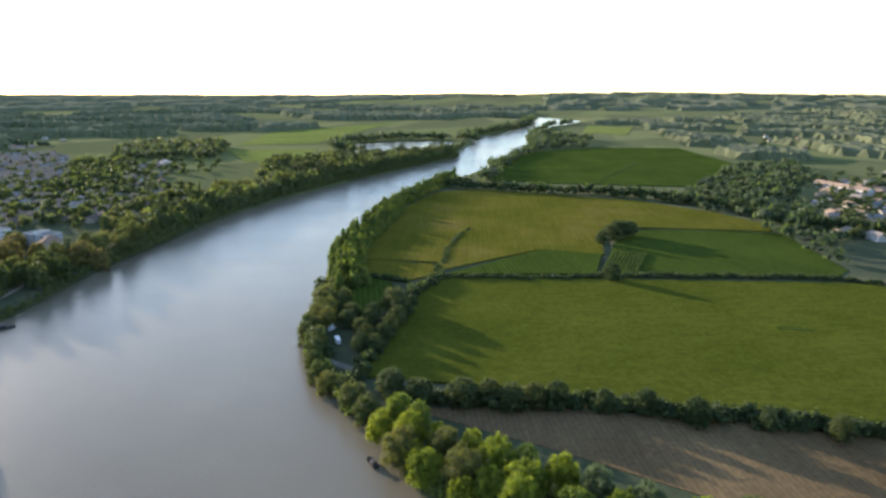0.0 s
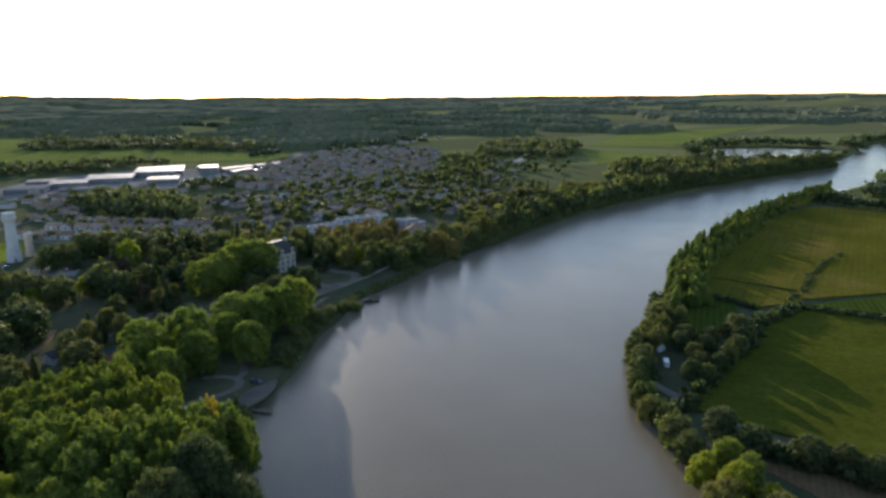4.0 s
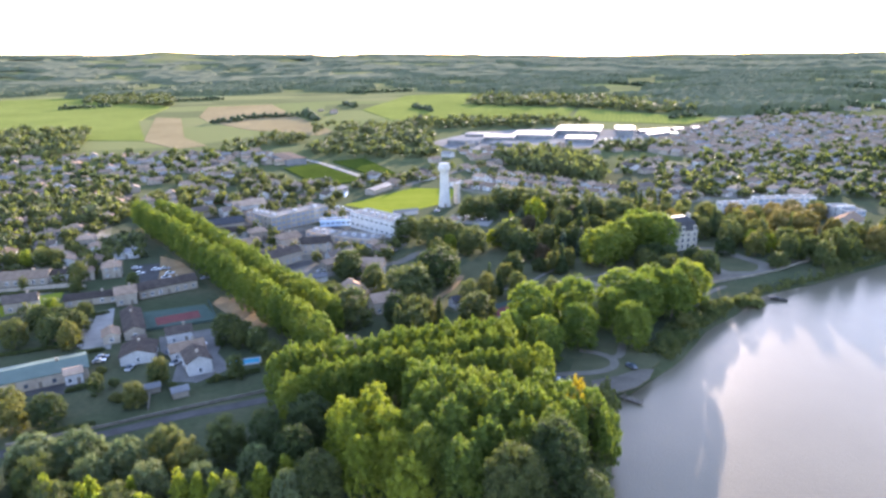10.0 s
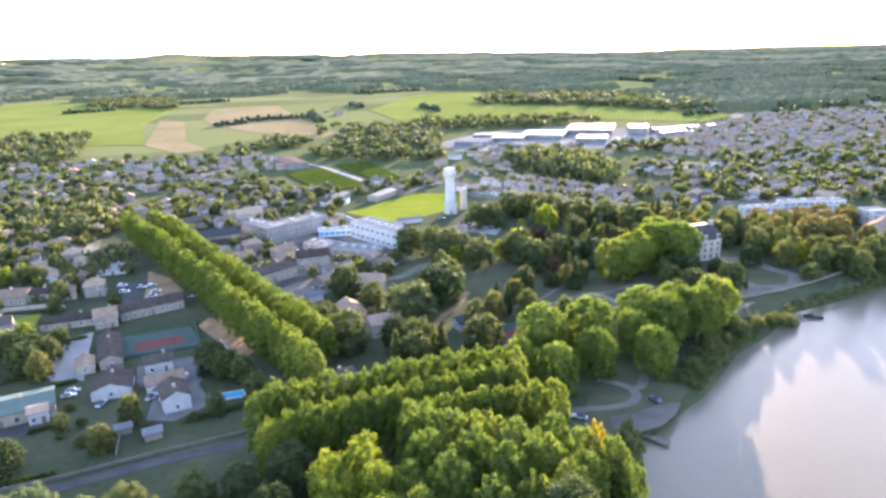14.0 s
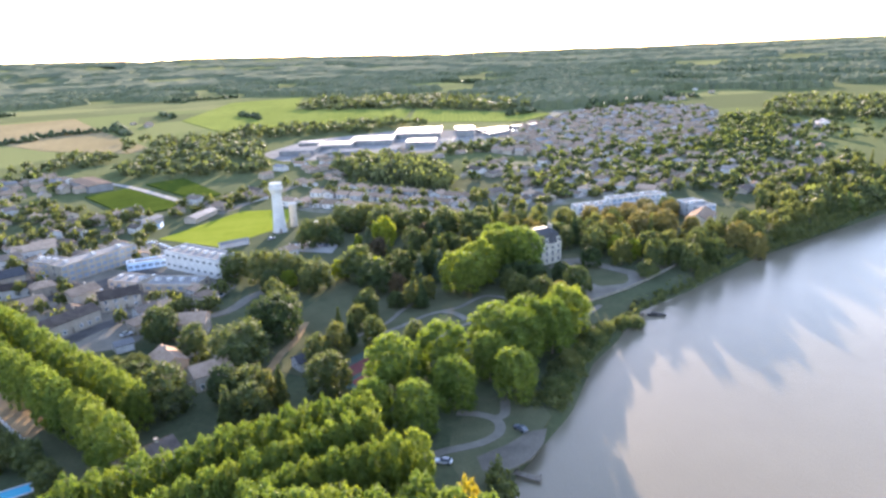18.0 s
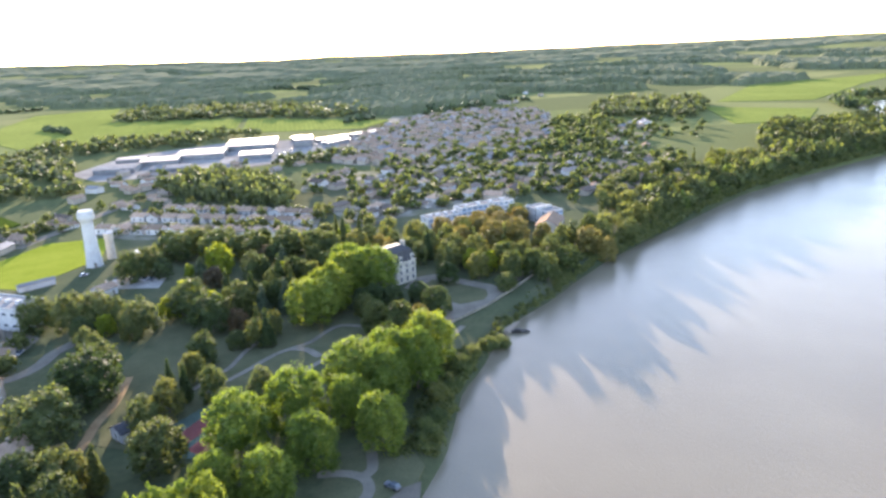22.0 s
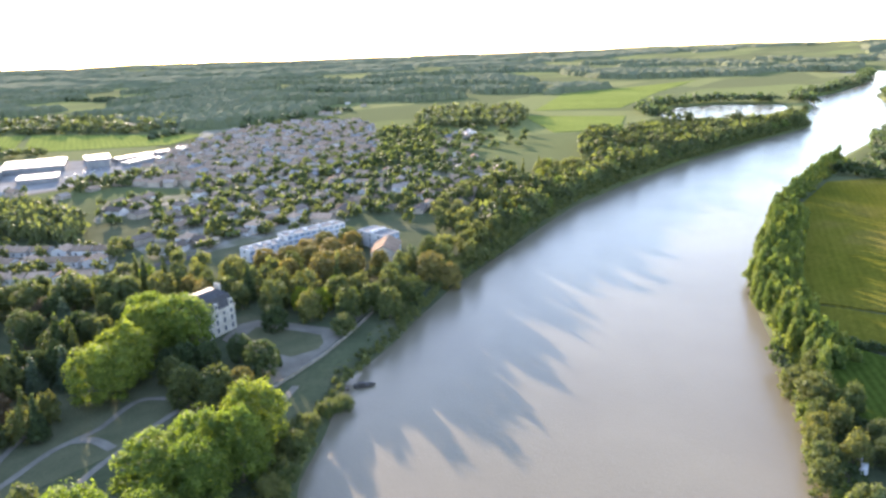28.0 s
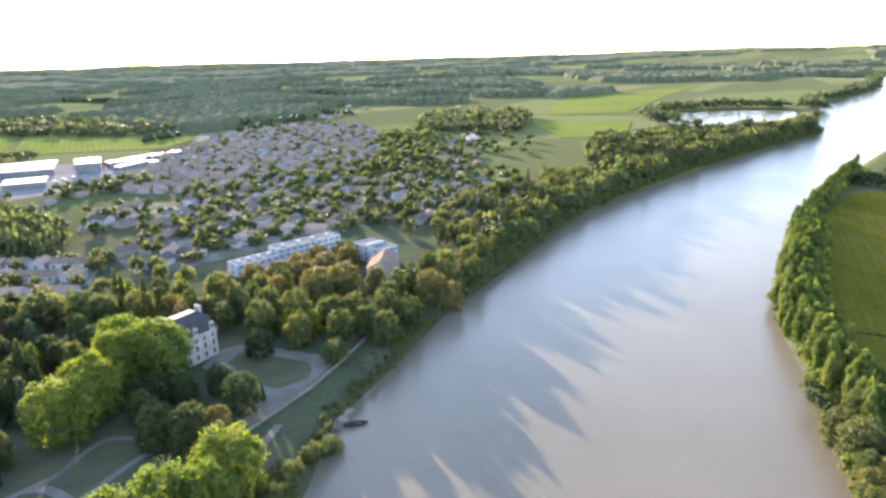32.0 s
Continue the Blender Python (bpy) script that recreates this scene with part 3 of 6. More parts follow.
patch("garden_lawn", [(-155, 279), (-140, 297), (-130, 302), (-126, 286), (-145, 272)], M["pitch"], 0.05, "small sunlit yellow-green garden lawn", "lawn")
# darker lawn colour carries the shade between the two tree rows
patch("avenue_floor", [(-2, 214), (-128, 428), (-140, 420), (-108, 372), (-87, 333), (-60, 283), (-37, 240), (-20, 208)], M["lawn"], 0.05, "avenue floor of grass and earth, shade put into its dark colour", "avenue")
patch("avenue_square", [(-62, 276), (-60, 284), (-50, 280), (-36, 250), (-40, 243)], M["sand"], 0.07, "sunlit ochre earth square beside the avenue", "yard")
patch("upper_square", [(-103, 352), (-90, 340), (-78, 319), (-93, 312), (-97, 330)], M["sand"], 0.075, "trodden earth strip under the avenue's edge", "yard")
patch("garden_paving", [(-74, 243), (-56, 249), (-50, 238), (-50, 226), (-43, 213), (-52, 204), (-60, 206), (-62, 222), (-70, 230)], M["concrete_floor"], 0.04, "grey concrete paving round the white houses", "yard")
patch("suburb_ground", [(300, 435), (420, 385), (448, 480), (415, 537), (495, 600), (612, 745), (675, 855), (625, 915), (495, 945), (395, 825), (255, 655), (300, 565)], M["plots"], 0.04, "gardens, drives and streets of the far suburb", "ground")
patch("upper_town_ground", [(185, 432), (200, 422), (298, 415), (298, 560), (230, 600), (200, 545)], M["plots"], 0.045, "gardens and drives of the upper town", "ground")
patch("west_town_ground", [(-128, 305), (-124, 335), (-152, 430), (-170, 520), (-300, 560), (-330, 420), (-230, 280), (-190, 265)], M["plots"], 0.025, "gardens and drives west of the avenue", "ground")
patch("row_house_ground", [(155, 415), (182, 462), (108, 555), (58, 512), (75, 480)], M["plots"], 0.05, "small gardens round the row houses", "ground")
patch("field_20", [(395, 815), (470, 905), (425, 930), (380, 840)], M["lawn"], 0.08, "rough grass between suburb and sheds", "field")
patch("hall_yard", [(-113, 337), (-91, 340), (-83, 314), (-99, 305)], M["asphalt"], 0.06, "asphalt car park by the hall", "yard")
patch("school_yard", [(-60, 372), (-30, 352), (4, 366), (-18, 400), (-30, 394)], M["asphalt"], 0.06, "grey school yard", "yard")
patch("town_ground", [(-58, 302), (-20, 300), (10, 330), (22, 352), (0, 395), (-25, 400), (-52, 420), (-75, 436), (-104, 420), (-88, 372), (-64, 332)], M["gravel"], 0.03, "worn pale paving between the town buildings", "yard")
patch("dark_streak", [(280, -36), (282, -35), (285, -41), (284, -49), (282, -49), (281, -42)], M["darkcrop"], 0.95, "small dark streak in the crop", "field")
patch("works_yard", [(159, 676), (257, 685), (330, 738), (400, 770), (385, 800), (310, 810), (250, 862), (130, 840), (70, 760), (85, 700)], M["works_floor"], 0.06, "pale concrete yard of the sheds", "yard")
patch("mud_bank", [(69, 188), (78, 190), (86, 193.5), (91, 193), (87, 187), (81, 182), (75, 180), (68, 182)], M["mud"], 0.05, "bare trodden mud and silt at the landing", "bank")
ribbon("road_1", [(-170, 148), (-125, 160), (-105, 166), (-91, 170), (-70, 176), (-52, 183), (-28, 190), (-5, 200)], 3.8, M["asphalt"], 0.07, "grey lane along garden walls")
ribbon("road_2", [(-62, 298), (-44, 311), (-30, 326), (-17, 330), (-6, 315), (2, 288), (-8, 272), (-10, 258)], 7, M["asphalt"], 0.08, "asphalt street before the school")
ribbon("road_3", [(7, 542), (-16, 590), (-38, 636), (-60, 670)], 5, M["pale_yard"], 0.07, "straight pale farm track")
ribbon("road_4", [(-128, 428), (-170, 520), (-205, 640), (-215, 760)], 6, M["asphalt"], 0.07, "suburban street")
ribbon("road_5", [(112, 246), (129, 262), (142, 270.8), (155, 274.2), (168, 278), (185, 285.5), (204, 295), (215, 301)], 4, M["gravel"], 0.09, "riverside road on the quay")
ribbon("road_6", [(60, 269), (66, 272.5), (75.5, 276.8), (87, 282.9), (94, 284.3), (101.5, 285.5), (110.6, 291), (117, 292), (123, 284.5), (125, 277)], 2.0, M["gravel"], 0.1, "curved gravel park path", "path")
ribbon("road_7", [(95, 560), (150, 440), (200, 420)], 6, M["asphalt"], 0.07, "street of row houses")
ribbon("road_8", [(178, 70), (183, 108), (196, 122), (222, 130)], 3.5, M["gravel"], 0.07, "riverside lane to a small camp", "path")
ribbon("road_9", [(56, 192), (62, 193.4), (72, 193.3), (78.5, 196), (80.6, 201.5), (77.8, 206.4), (72, 210)], 2.8, M["gravel"], 0.09, "pale curved track to the landing", "path")
ribbon("road_14", [(80, 203), (84, 204.5), (88, 213), (92, 220)], 2.8, M["gravel"], 0.1, "pale track from the park to the landing", "path")
ribbon("road_18", [(126, 246), (134, 252.5), (143, 259), (151, 264)], 2.4, M["gravel"], 0.08, "narrow pale track below the quay wall", "path")
ribbon("road_11", [(-142, 250), (-170, 292), (-196, 337), (-226, 394), (-254, 449), (-325, 568)], 6, M["asphalt"], 0.08, "asphalt street between gardens")
ribbon("road_12", [(24, 256), (27, 261.5), (31, 270.5), (36, 278), (40, 287), (43.5, 296)], 2.8, M["sand"], 0.09, "sunlit ochre park path", "path")
ribbon("road_13", [(82, 259), (91.5, 265.5), (99.8, 269.3), (113, 275.3), (124, 277.7), (140, 274)], 2.0, M["gravel"], 0.11, "straight pale park path", "path")
ribbon("road_15", [(58, 274), (65.4, 279), (72, 282.6), (79.3, 291), (86, 297)], 1.8, M["gravel"], 0.12, "narrow pale path over the lawn", "path")
ribbon("road_16", [(94, 284), (97.7, 280), (99.2, 272)], 2.8, M["gravel"], 0.13, "short gravel link between two paths", "path")
ribbon("road_17", [(-4, 322), (6, 319.5), (13, 319.5), (20, 325), (26, 334), (36, 341)], 5, M["gravel"], 0.1, "wide pale drive before the school garden", "path")
ribbon("road_10", [(20, 505), (100, 600), (150, 668), (250, 682), (330, 730), (400, 765)], 7, M["gravel"], 0.08, "pale road to the sheds")

# ---- trees ----
trng = np.random.default_rng(11)


def ico(sub):
    bm = bmesh.new()
    bmesh.ops.create_icosphere(bm, subdivisions=sub, radius=1.0)
    v = np.array([p.co[:] for p in bm.verts])
    f = np.array([[q.index for q in t.verts] for t in bm.faces])
    bm.free()
    return v, f


ICO1, ICO2 = ico(1), ico(2)


def lobes_of(form, seed, asp):
    """Lobe centres and radii (x, y, z, r, rz) of a crown one wide and one high, trunk foot at the origin."""
    g = np.random.default_rng(seed)
    out = []
    if form in ("round", "spread"):
        # a dome of clumps over a shaded skirt; asp: height over radius
        n, lo, hi = (76, 0.1, 0.24) if form == "round" else (34, 0.18, 0.32)
        loose = 0.045 if form == "round" else 0.07
        for k in range(n):
            a = k * 2.4 + g.uniform(-0.35, 0.35)
            c = 1 - 1.86 * (k + 0.5) / n
            u = math.sqrt(max(0.1, 1 - c * c * (1 if c > 0 else 0.3))) * g.uniform(0.97 - 3 * loose, 1.0 + 2 * loose)
            q = g.uniform(lo, hi)
            z = 0.47 + (0.43 if c > 0 else 0.41) * c + g.uniform(-loose, loose)
            out.append((0.78 * u * math.cos(a), 0.78 * u * math.sin(a), z, q, q / asp * g.uniform(0.75, 1.0)))
        out.append((0, 0, 0.47, 0.78, 0.41))
    elif form == "clumpy":
        # many small upright tufts, the upper ones standing free
        n = 110
        for k in range(n):
            a = k * 2.4 + g.uniform(-0.4, 0.4)
            c = 1 - 1.75 * (k + 0.5) / n
            u = math.sqrt(max(0.08, 1 - c * c * (1 if c > 0 else 0.4))) * g.uniform(0.8, 1.12)
            q = g.uniform(0.09, 0.17)
            z = 0.45 + (0.43 if c > 0 else 0.4) * c + g.uniform(-0.07, 0.05)
            out.append((0.8 * u * math.cos(a), 0.8 * u * math.sin(a), z, q, q / asp * g.uniform(1.1, 1.7)))
        out.append((0, 0, 0.44, 0.68, 0.37))
    elif form == "poplar":
        for k in range(8):
            z = 0.2 + 0.72 * k / 7
            w = 0.75 * math.sin(math.pi * min(1, 0.18 + 0.8 * z)) ** 0.7
            out.append((g.uniform(-0.2, 0.2), g.uniform(-0.2, 0.2), z, max(0.3, w), 0.13))
    elif form == "conifer":
        for k in range(9):
            z = 0.14 + 0.8 * k / 8
            out.append((g.uniform(-0.06, 0.06), g.uniform(-0.06, 0.06), z, 0.08 + 0.8 * (1 - z), 0.09))
    else:
        for k in range(5):
            a = k * 2.4
            u = (0.0, 0.5, 0.55, 0.6, 0.62)[k]
            out.append((u * math.cos(a), u * math.sin(a), 0.62 if k == 0 else g.uniform(0.3, 0.6), g.uniform(0.4, 0.56), g.uniform(0.25, 0.34)))
    return out


def crown_arrays(form, seed, leaves, size, core, asp=2.2):
    """Vertices and faces: a lumpy dark inner mass for each lobe and loose leaf sprays standing off it."""
    g = np.random.default_rng(seed + 50)
    lob = lobes_of(form, seed, asp)
    V, F, n = [], [], 0
    cv, cf = core
    weights = np.array([l[3] * l[4] for l in lob])
    for l, w in zip(lob, weights / weights.sum()):
        c, s = np.array(l[:3]), np.array((l[3], l[3], l[4]))
        bumps = 0.82 + 0.16 * np.sin(cv @ g.normal(size=3) * 4 + g.uniform(0, 6)) + g.uniform(-0.08, 0.08, len(cv))
        V.append(c + cv * s * bumps[:, None] * 0.8)
        F += (cf + n).tolist()
        n += len(cv)
        k = max(3, int(leaves * w))
        d = g.normal(size=(k, 3))
        d[:, 2] = d[:, 2] * 0.9 + 0.25
        d /= np.linalg.norm(d, axis=1)[:, None]
        lump = 0.94 + 0.1 * np.sin(d @ g.normal(size=3) * 5 + g.uniform(0, 6)) + g.uniform(-0.14, 0.28, k)
        p = c + d * s * lump[:, None]
        nrm = d + g.normal(size=(k, 3)) * 0.45
        nrm /= np.linalg.norm(nrm, axis=1)[:, None]
        t1 = np.cross(nrm, g.normal(size=(k, 3)))
        t1 /= np.linalg.norm(t1, axis=1)[:, None]
        t2 = np.cross(nrm, t1)
        sz = size * g.uniform(0.6, 1.35, k)[:, None]
        zs = np.array((1, 1, {"round": 1 / asp, "spread": 1 / asp, "clumpy": 1 / asp, "bush": 0.6}.get(form, 0.3)))
        tri = np.stack([p - t1 * sz, p + t1 * sz, p + t2 * sz * 1.5 + nrm * sz * 0.4], 1)
        tri = p[:, None] + (tri - p[:, None]) * zs
        V.append(tri.reshape(-1, 3))
        F += (np.arange(k * 3).reshape(-1, 3) + n).tolist()
        n += 3 * k
    return np.concatenate(V), F


def trunk_mesh(name, form, seed):
    g = np.random.default_rng(seed + 90)
    bm = bmesh.new()
    top = 0.75 if form in ("poplar", "conifer") else 0.5
    lathe(bm, [(0.075, -0.02), (0.055, 0.03), (0.045, 0.2), (0.03, top)], 7)
    if form not in ("poplar", "conifer"):
        for k in range(4):
            a = k * 1.6 + g.uniform(-0.3, 0.3)
            p0 = Vector((0, 0, 0.2 + 0.04 * k))
            p1 = Vector((0.4 * math.cos(a), 0.4 * math.sin(a), 0.52))
            side = Vector((-math.sin(a), math.cos(a), 0))
            up = Vector((0, 0, 1))
            rings = []
            for p, r in ((p0, 0.028), (p1, 0.01)):
                rings.append([bm.verts.new(p + side * r * math.cos(q) + up * r * 0.5 * math.sin(q)) for q in (0, 1.57, 3.14, 4.71)])
            for i in range(4):
                bm.faces.new((rings[0][i], rings[0][(i + 1) % 4], rings[1][(i + 1) % 4], rings[1][i]))
    me = bpy.data.meshes.new(name)
    bm.to_mesh(me)
    bm.free()
    me.materials.append(M["bark"])
    return me


TREE_LABELS = {
    "plane_tree": ("round", "plane", "broad plane tree with a dense lit green crown", "tree"),
    "tree": ("spread", "leaf", "leafy green tree with an uneven crown", "tree"),
    "dark_tree": ("round", "dark", "dark green full-crowned tree", "tree"),
    "conifer": ("conifer", "dark", "dark pointed conifer in the park", "tree"),
    "willow": ("clumpy", "silver", "silvery green willow on the bank", "tree"),
    "poplar": ("poplar", "poplar", "slim upright poplar beside the river", "tree"),
    "lime_tree": ("clumpy", "lime", "light yellow-green tree at the waterside", "tree"),
    "rust_tree": ("round", "rust", "tree with rusty brown autumn leaves", "tree"),
    "young_tree": ("poplar", "lime", "young light-green tree with a pointed upright crown", "tree"),
    "linden_tree": ("clumpy", "lime", "light yellow-green tree in the park", "tree"),
    "purple_tree": ("spread", "purple", "park tree with dull purple-brown leaves", "tree"),
    "cedar": ("conifer", "blue", "broad blue-green conifer in the park", "tree"),
    "avenue_tree": ("clumpy", "plane", "tall plane tree in a close avenue row", "tree"),
    "grove_tree": ("clumpy", "plane", "tall grove tree with many lit feathery tufts", "tree"),
    "yellow_tree": ("clumpy", "yellow", "small-crowned tree with bright yellow autumn leaves", "tree"),
    "bush": ("bush", "leaf", "low round green bush", "bush"),
    "yellow_bush": ("bush", "yellow", "small bush with bright yellow leaves", "bush"),
}
TREE_MESHES = {}


def tree_meshes(kind, variant, level, slim):
    key = (kind, variant, level, slim)
    if key not in TREE_MESHES:
        form, mat_name = TREE_LABELS[kind][:2]
        seed = 10 * variant + sum(map(ord, kind)) % 97
        leaves, size, core = {0: (8000, 0.032, ICO1), 1: (2600, 0.052, ICO1), 2: (420, 0.13, ICO1)}[level]
        if form in ("poplar", "conifer"):
            leaves, size = int(leaves * 0.8), size * 1.7
        v, f = crown_arrays(form, seed, leaves, size, core, 3.6 if slim else 2.2)
        me = bpy.data.meshes.new("crown")
        me.from_pydata(v.tolist(), [], f)
        me.materials.append(M[mat_name])
        TREE_MESHES[key] = (me, trunk_mesh("trunk", form, seed))
    return TREE_MESHES[key]


PLACED = []


def plant(kind, x, y, r, h, level=1, group="", z=None):
    """One tree: foot at (x, y), crown radius r, height h."""
    variant = int(trng.integers(0, 4))
    crown, trunk = tree_meshes(kind, variant, level, h / r > 2.9)
    e = new(kind)
    if z is None:
        inset = 6 + float(np.where(inside(RIVER, np.array([x]), np.array([y])), -1, 1)[0] * edge_distance(RIVER, np.array([x]), np.array([y]))[0])
        b = min(max(inset / 12, 0), 1)
        z = -6.5 + 6.5 * b * b * (3 - 2 * b) - 0.1
    e.matrix_basis = pose(x, y, z, 0, 0, float(trng.uniform(0, 360))) @ Matrix.Diagonal((r, r, h, 1))
    for nm, me in (("trunk", trunk), ("crown", crown)):
        o = new(nm, me)
        o.parent = e
    lab = TREE_LABELS[kind]
    tagged(e, lab[2], lab[3], group)
    PLACED.append((x, y, r))
    return e


# parkland and waterside trees: x, y, crown radius
for x, y, r in [(90, 210, 6.4), (72, 212, 6.8), (59, 227, 8.3), (76, 232, 8.3), (97, 239, 9.6), (108, 240, 8.2), (124, 243, 8.4), (48, 209, 5.7), (58, 203, 6.3), (101, 229, 7.4), (114, 233, 7.0), (88, 224, 6.0),
                (109, 300, 10), (119, 307, 8.5), (142, 315, 10.5), (133, 319, 8.5), (138, 331, 8)]:
    plant("plane_tree", x, y, r * 1.06, 17 if r < 7 else 20 if r < 9 else 19 if y < 312 else 21.5, 0, "plane trees in the park")
for x, y, r in [(155, 249, 3.7), (148, 246, 3.6), (139, 243, 3.0), (130, 236, 3.7), (115, 224, 3.6), (101, 209, 3.9), (122, 229, 3.2), (108, 215, 3.2), (135, 240, 3)]:
    plant("bush", x, y - 2, r, 7 if r > 3.4 else 5, 1, "bushes on the bank")
for x, y, r in [(123, 277, 4.5), (129, 270, 5.3), (148, 277, 4.7), (76, 317, 6.8), (89, 326, 5.9), (41, 235, 6.2), (31, 284, 8.8), (-7, 299, 5.9), (105, 325, 4.0), (-14, 256, 4.7), (12, 242, 4.7), (18, 226, 5.1)]:
    plant("dark_tree", x, y, r * 1.2, 8.5 + r, 1, "dark trees in the park")
for x, y, r in [(138, 340, 4.7), (111, 341, 4.6), (96, 331, 3.9), (88, 291, 3.4), (115, 342, 3.5), (121, 330, 3.4), (88, 301, 3), (12, 223, 4.0), (27, 234, 3.1)]:
    plant("conifer", x, y, r, 6 + 2.2 * r, 1, "conifers in the park")
for x, y, r in [(73, 336, 7.2), (104, 405, 9.0), (41, 254, 3.8), (49, 261, 4.0), (18, 266, 8.5), (35, 296, 6.0), (4, 279, 4.5), (22, 361, 6.1), (33, 354, 6.0), (41, 350, 6.0), (54, 333, 5.8), (48, 345, 4.3),
                (35, 318, 3.7), (73, 252, 3.6), (62, 263, 3.5), (66, 290, 4.1), (60, 278, 3.4), (62, 400, 6.2), (71, 404, 5.8), (86, 421, 7.6), (99, 428, 6.3), (118, 401, 6.7), (133, 390, 6.7), (145, 383, 5.9), (-5, 244, 6.8), (-18, 265, 3.3), (19, 238, 4.6)]:
    plant("tree", x, y, r * 1.2, 8 + r, 1, "trees in the park")
for x, y, r in [(135, 267, 4.2), (218, 335, 8.0), (229, 332, 7.5), (168, 360, 4.3), (246, 299, 6.8), (250, 291, 5.5), (206, 345, 5), (238, 322, 5)]:
    plant("rust_tree", x, y, r, 8 + r * 0.9, 1, "rust-leaved trees by the river")
for x, y, r in [(159, 366, 6.4), (148, 374, 6.3), (174, 357, 4.3), (189, 360, 6.8), (186, 343, 5.4), (213, 352, 4.7), (182, 320, 6.0), (196, 320, 6.3), (186, 303, 5.0), (196, 293, 5.0), (206, 291, 5.0), (206, 281, 4.5),
                (220, 296, 5.2), (222, 286, 4.9), (210, 304, 5.2), (203, 308, 5.1), (286, 313, 5.1), (277, 302, 4.8), (240, 310, 5), (262, 306, 5), (230, 305, 4.5), (195, 335, 5), (176, 335, 4), (300, 318, 5), (265, 318, 5), (318, 322, 4.5)]:
    plant("tree", x, y, r, 8 + r, 1, "trees of the riverside copse")
for kind, x, y, r, h in [("linden_tree", 97, 381, 7, 17), ("dark_tree", 106, 362, 5, 16), ("purple_tree", 90, 366, 4.5, 10), ("cedar", 105, 318, 4.5, 14), ("dark_tree", 152, 381, 5, 11), ("conifer", 158, 378, 2.6, 18), ("conifer", 165, 375, 3, 17),
                         ("rust_tree", 170, 353, 4, 11), ("linden_tree", 75, 348, 5, 13), ("cedar", 97, 322, 4, 12), ("linden_tree", 81, 333, 4.5, 11), ("linden_tree", 66, 340, 4.5, 10), ("linden_tree", 43, 338, 4, 9), ("tree", 63, 254, 4, 8),
                         ("dark_tree", 71, 245, 4.5, 9), ("dark_tree", 79, 296, 4, 7), ("conifer", 160, 384, 3, 16), ("rust_tree", 166, 347, 4, 12), ("dark_tree", 175, 348, 4.5, 11), ("conifer", 183, 340, 3.6, 16), ("tree", 169, 369, 4, 8),
                         ("cedar", 122, 367, 5, 13), ("dark_tree", 188, 326, 5, 11), ("dark_tree", 172, 306, 5.2, 10), ("tree", 186, 284, 4.6, 8), ("tree", 178, 391, 4, 8), ("purple_tree", 84, 311, 4, 9), ("linden_tree", 116, 352, 4.5, 11),
                         ("dark_tree", 134, 299, 5, 11), ("dark_tree", 140, 296, 4.5, 10), ("dark_tree", 127, 294, 4.6, 10), ("cedar", 88, 378, 4, 12), ("purple_tree", 120, 384, 4.5, 10), ("linden_tree", 140, 400, 5, 11), ("linden_tree", 195, 308, 4.5, 10), ("linden_tree", 203, 299, 4.4, 10), ("linden_tree", 190, 314, 4.6, 11)]:
    plant(kind, x, y, r, h, 1, "mixed trees of the park")
# the avenue: two rows of plane trees
for line in ([(-14.5, 213.5), (-26, 236), (-41, 259), (-64, 303), (-89, 346), (-114, 389), (-134, 420)], [(-12, 235), (-23, 253), (-37, 276), (-64, 325), (-98, 387), (-122, 425)]):
    for x, y, a in along(line, 7.6):
        plant("avenue_tree", x + trng.uniform(-0.6, 0.6), y + trng.uniform(-0.6, 0.6), trng.uniform(4.8, 5.8), trng.uniform(17.2, 20.6), 0 if y < 300 else 1, "plane trees of the avenue")
# the grove on the bank: rows of plane trees and the great crowns in front of them
for line in ([(-24, 184), (-14, 189), (4, 192.5), (19, 197), (34, 200), (46, 197)], [(-19, 169), (-9, 174), (8, 180), (20, 184.5), (34, 188.5), (46, 190.5)], [(14, 171), (24, 175.5), (38, 177.5), (53, 175.5)]):
    for x, y, a in along(line, 4.7):
        plant("grove_tree", x + trng.uniform(-0.3, 0.3), y + trng.uniform(-0.3, 0.3), trng.uniform(4.2, 4.8), trng.uniform(18.8, 20.8), 0, "row trees of the grove")
for x, y, r, h in [(16, 165, 6.5, 23), (23, 163, 6, 22), (30, 160, 6.5, 22.5), (36, 156, 5.8, 22), (41, 150, 6.2, 22), (45, 141, 5.5, 20), (26, 152, 6.5, 23), (33, 147, 6, 21.5), (17, 154, 6.2, 22.5), (21, 144, 6.5, 22),
                   (29, 138, 6, 20.5), (37, 138, 5.5, 20), (12, 146, 5.5, 20), (14, 136, 6, 20), (22, 131, 6, 19.5), (46, 160, 5.5, 20), (51, 154, 5, 20), (57, 151, 4.6, 19), (59, 145, 4, 18), (50, 145, 5, 19)]:
    plant("grove_tree", x, y, r, h, 0, "great trees of the grove")
for x, y, r, h in [(3, 154, 6, 22.5), (-4, 151, 5.5, 21), (-2, 144, 5.5, 20), (6, 146, 6, 21.5), (7, 137, 5.5, 19.5), (0, 137, 5, 18.5), (10, 128, 5.5, 18)]:
    plant("lime_tree", x, y, r, h, 0, "great trees of the grove")
plant("yellow_tree", 54.8, 156.6, 3.0, 19.4, 1)
# dark leaf colour here carries the shade the grove throws on these trees
for x, y, r in [(43, 132, 8.0), (32, 124, 7.5)]:
    plant("dark_tree", x, y, r, 21, 0, "shaded trees of the grove")
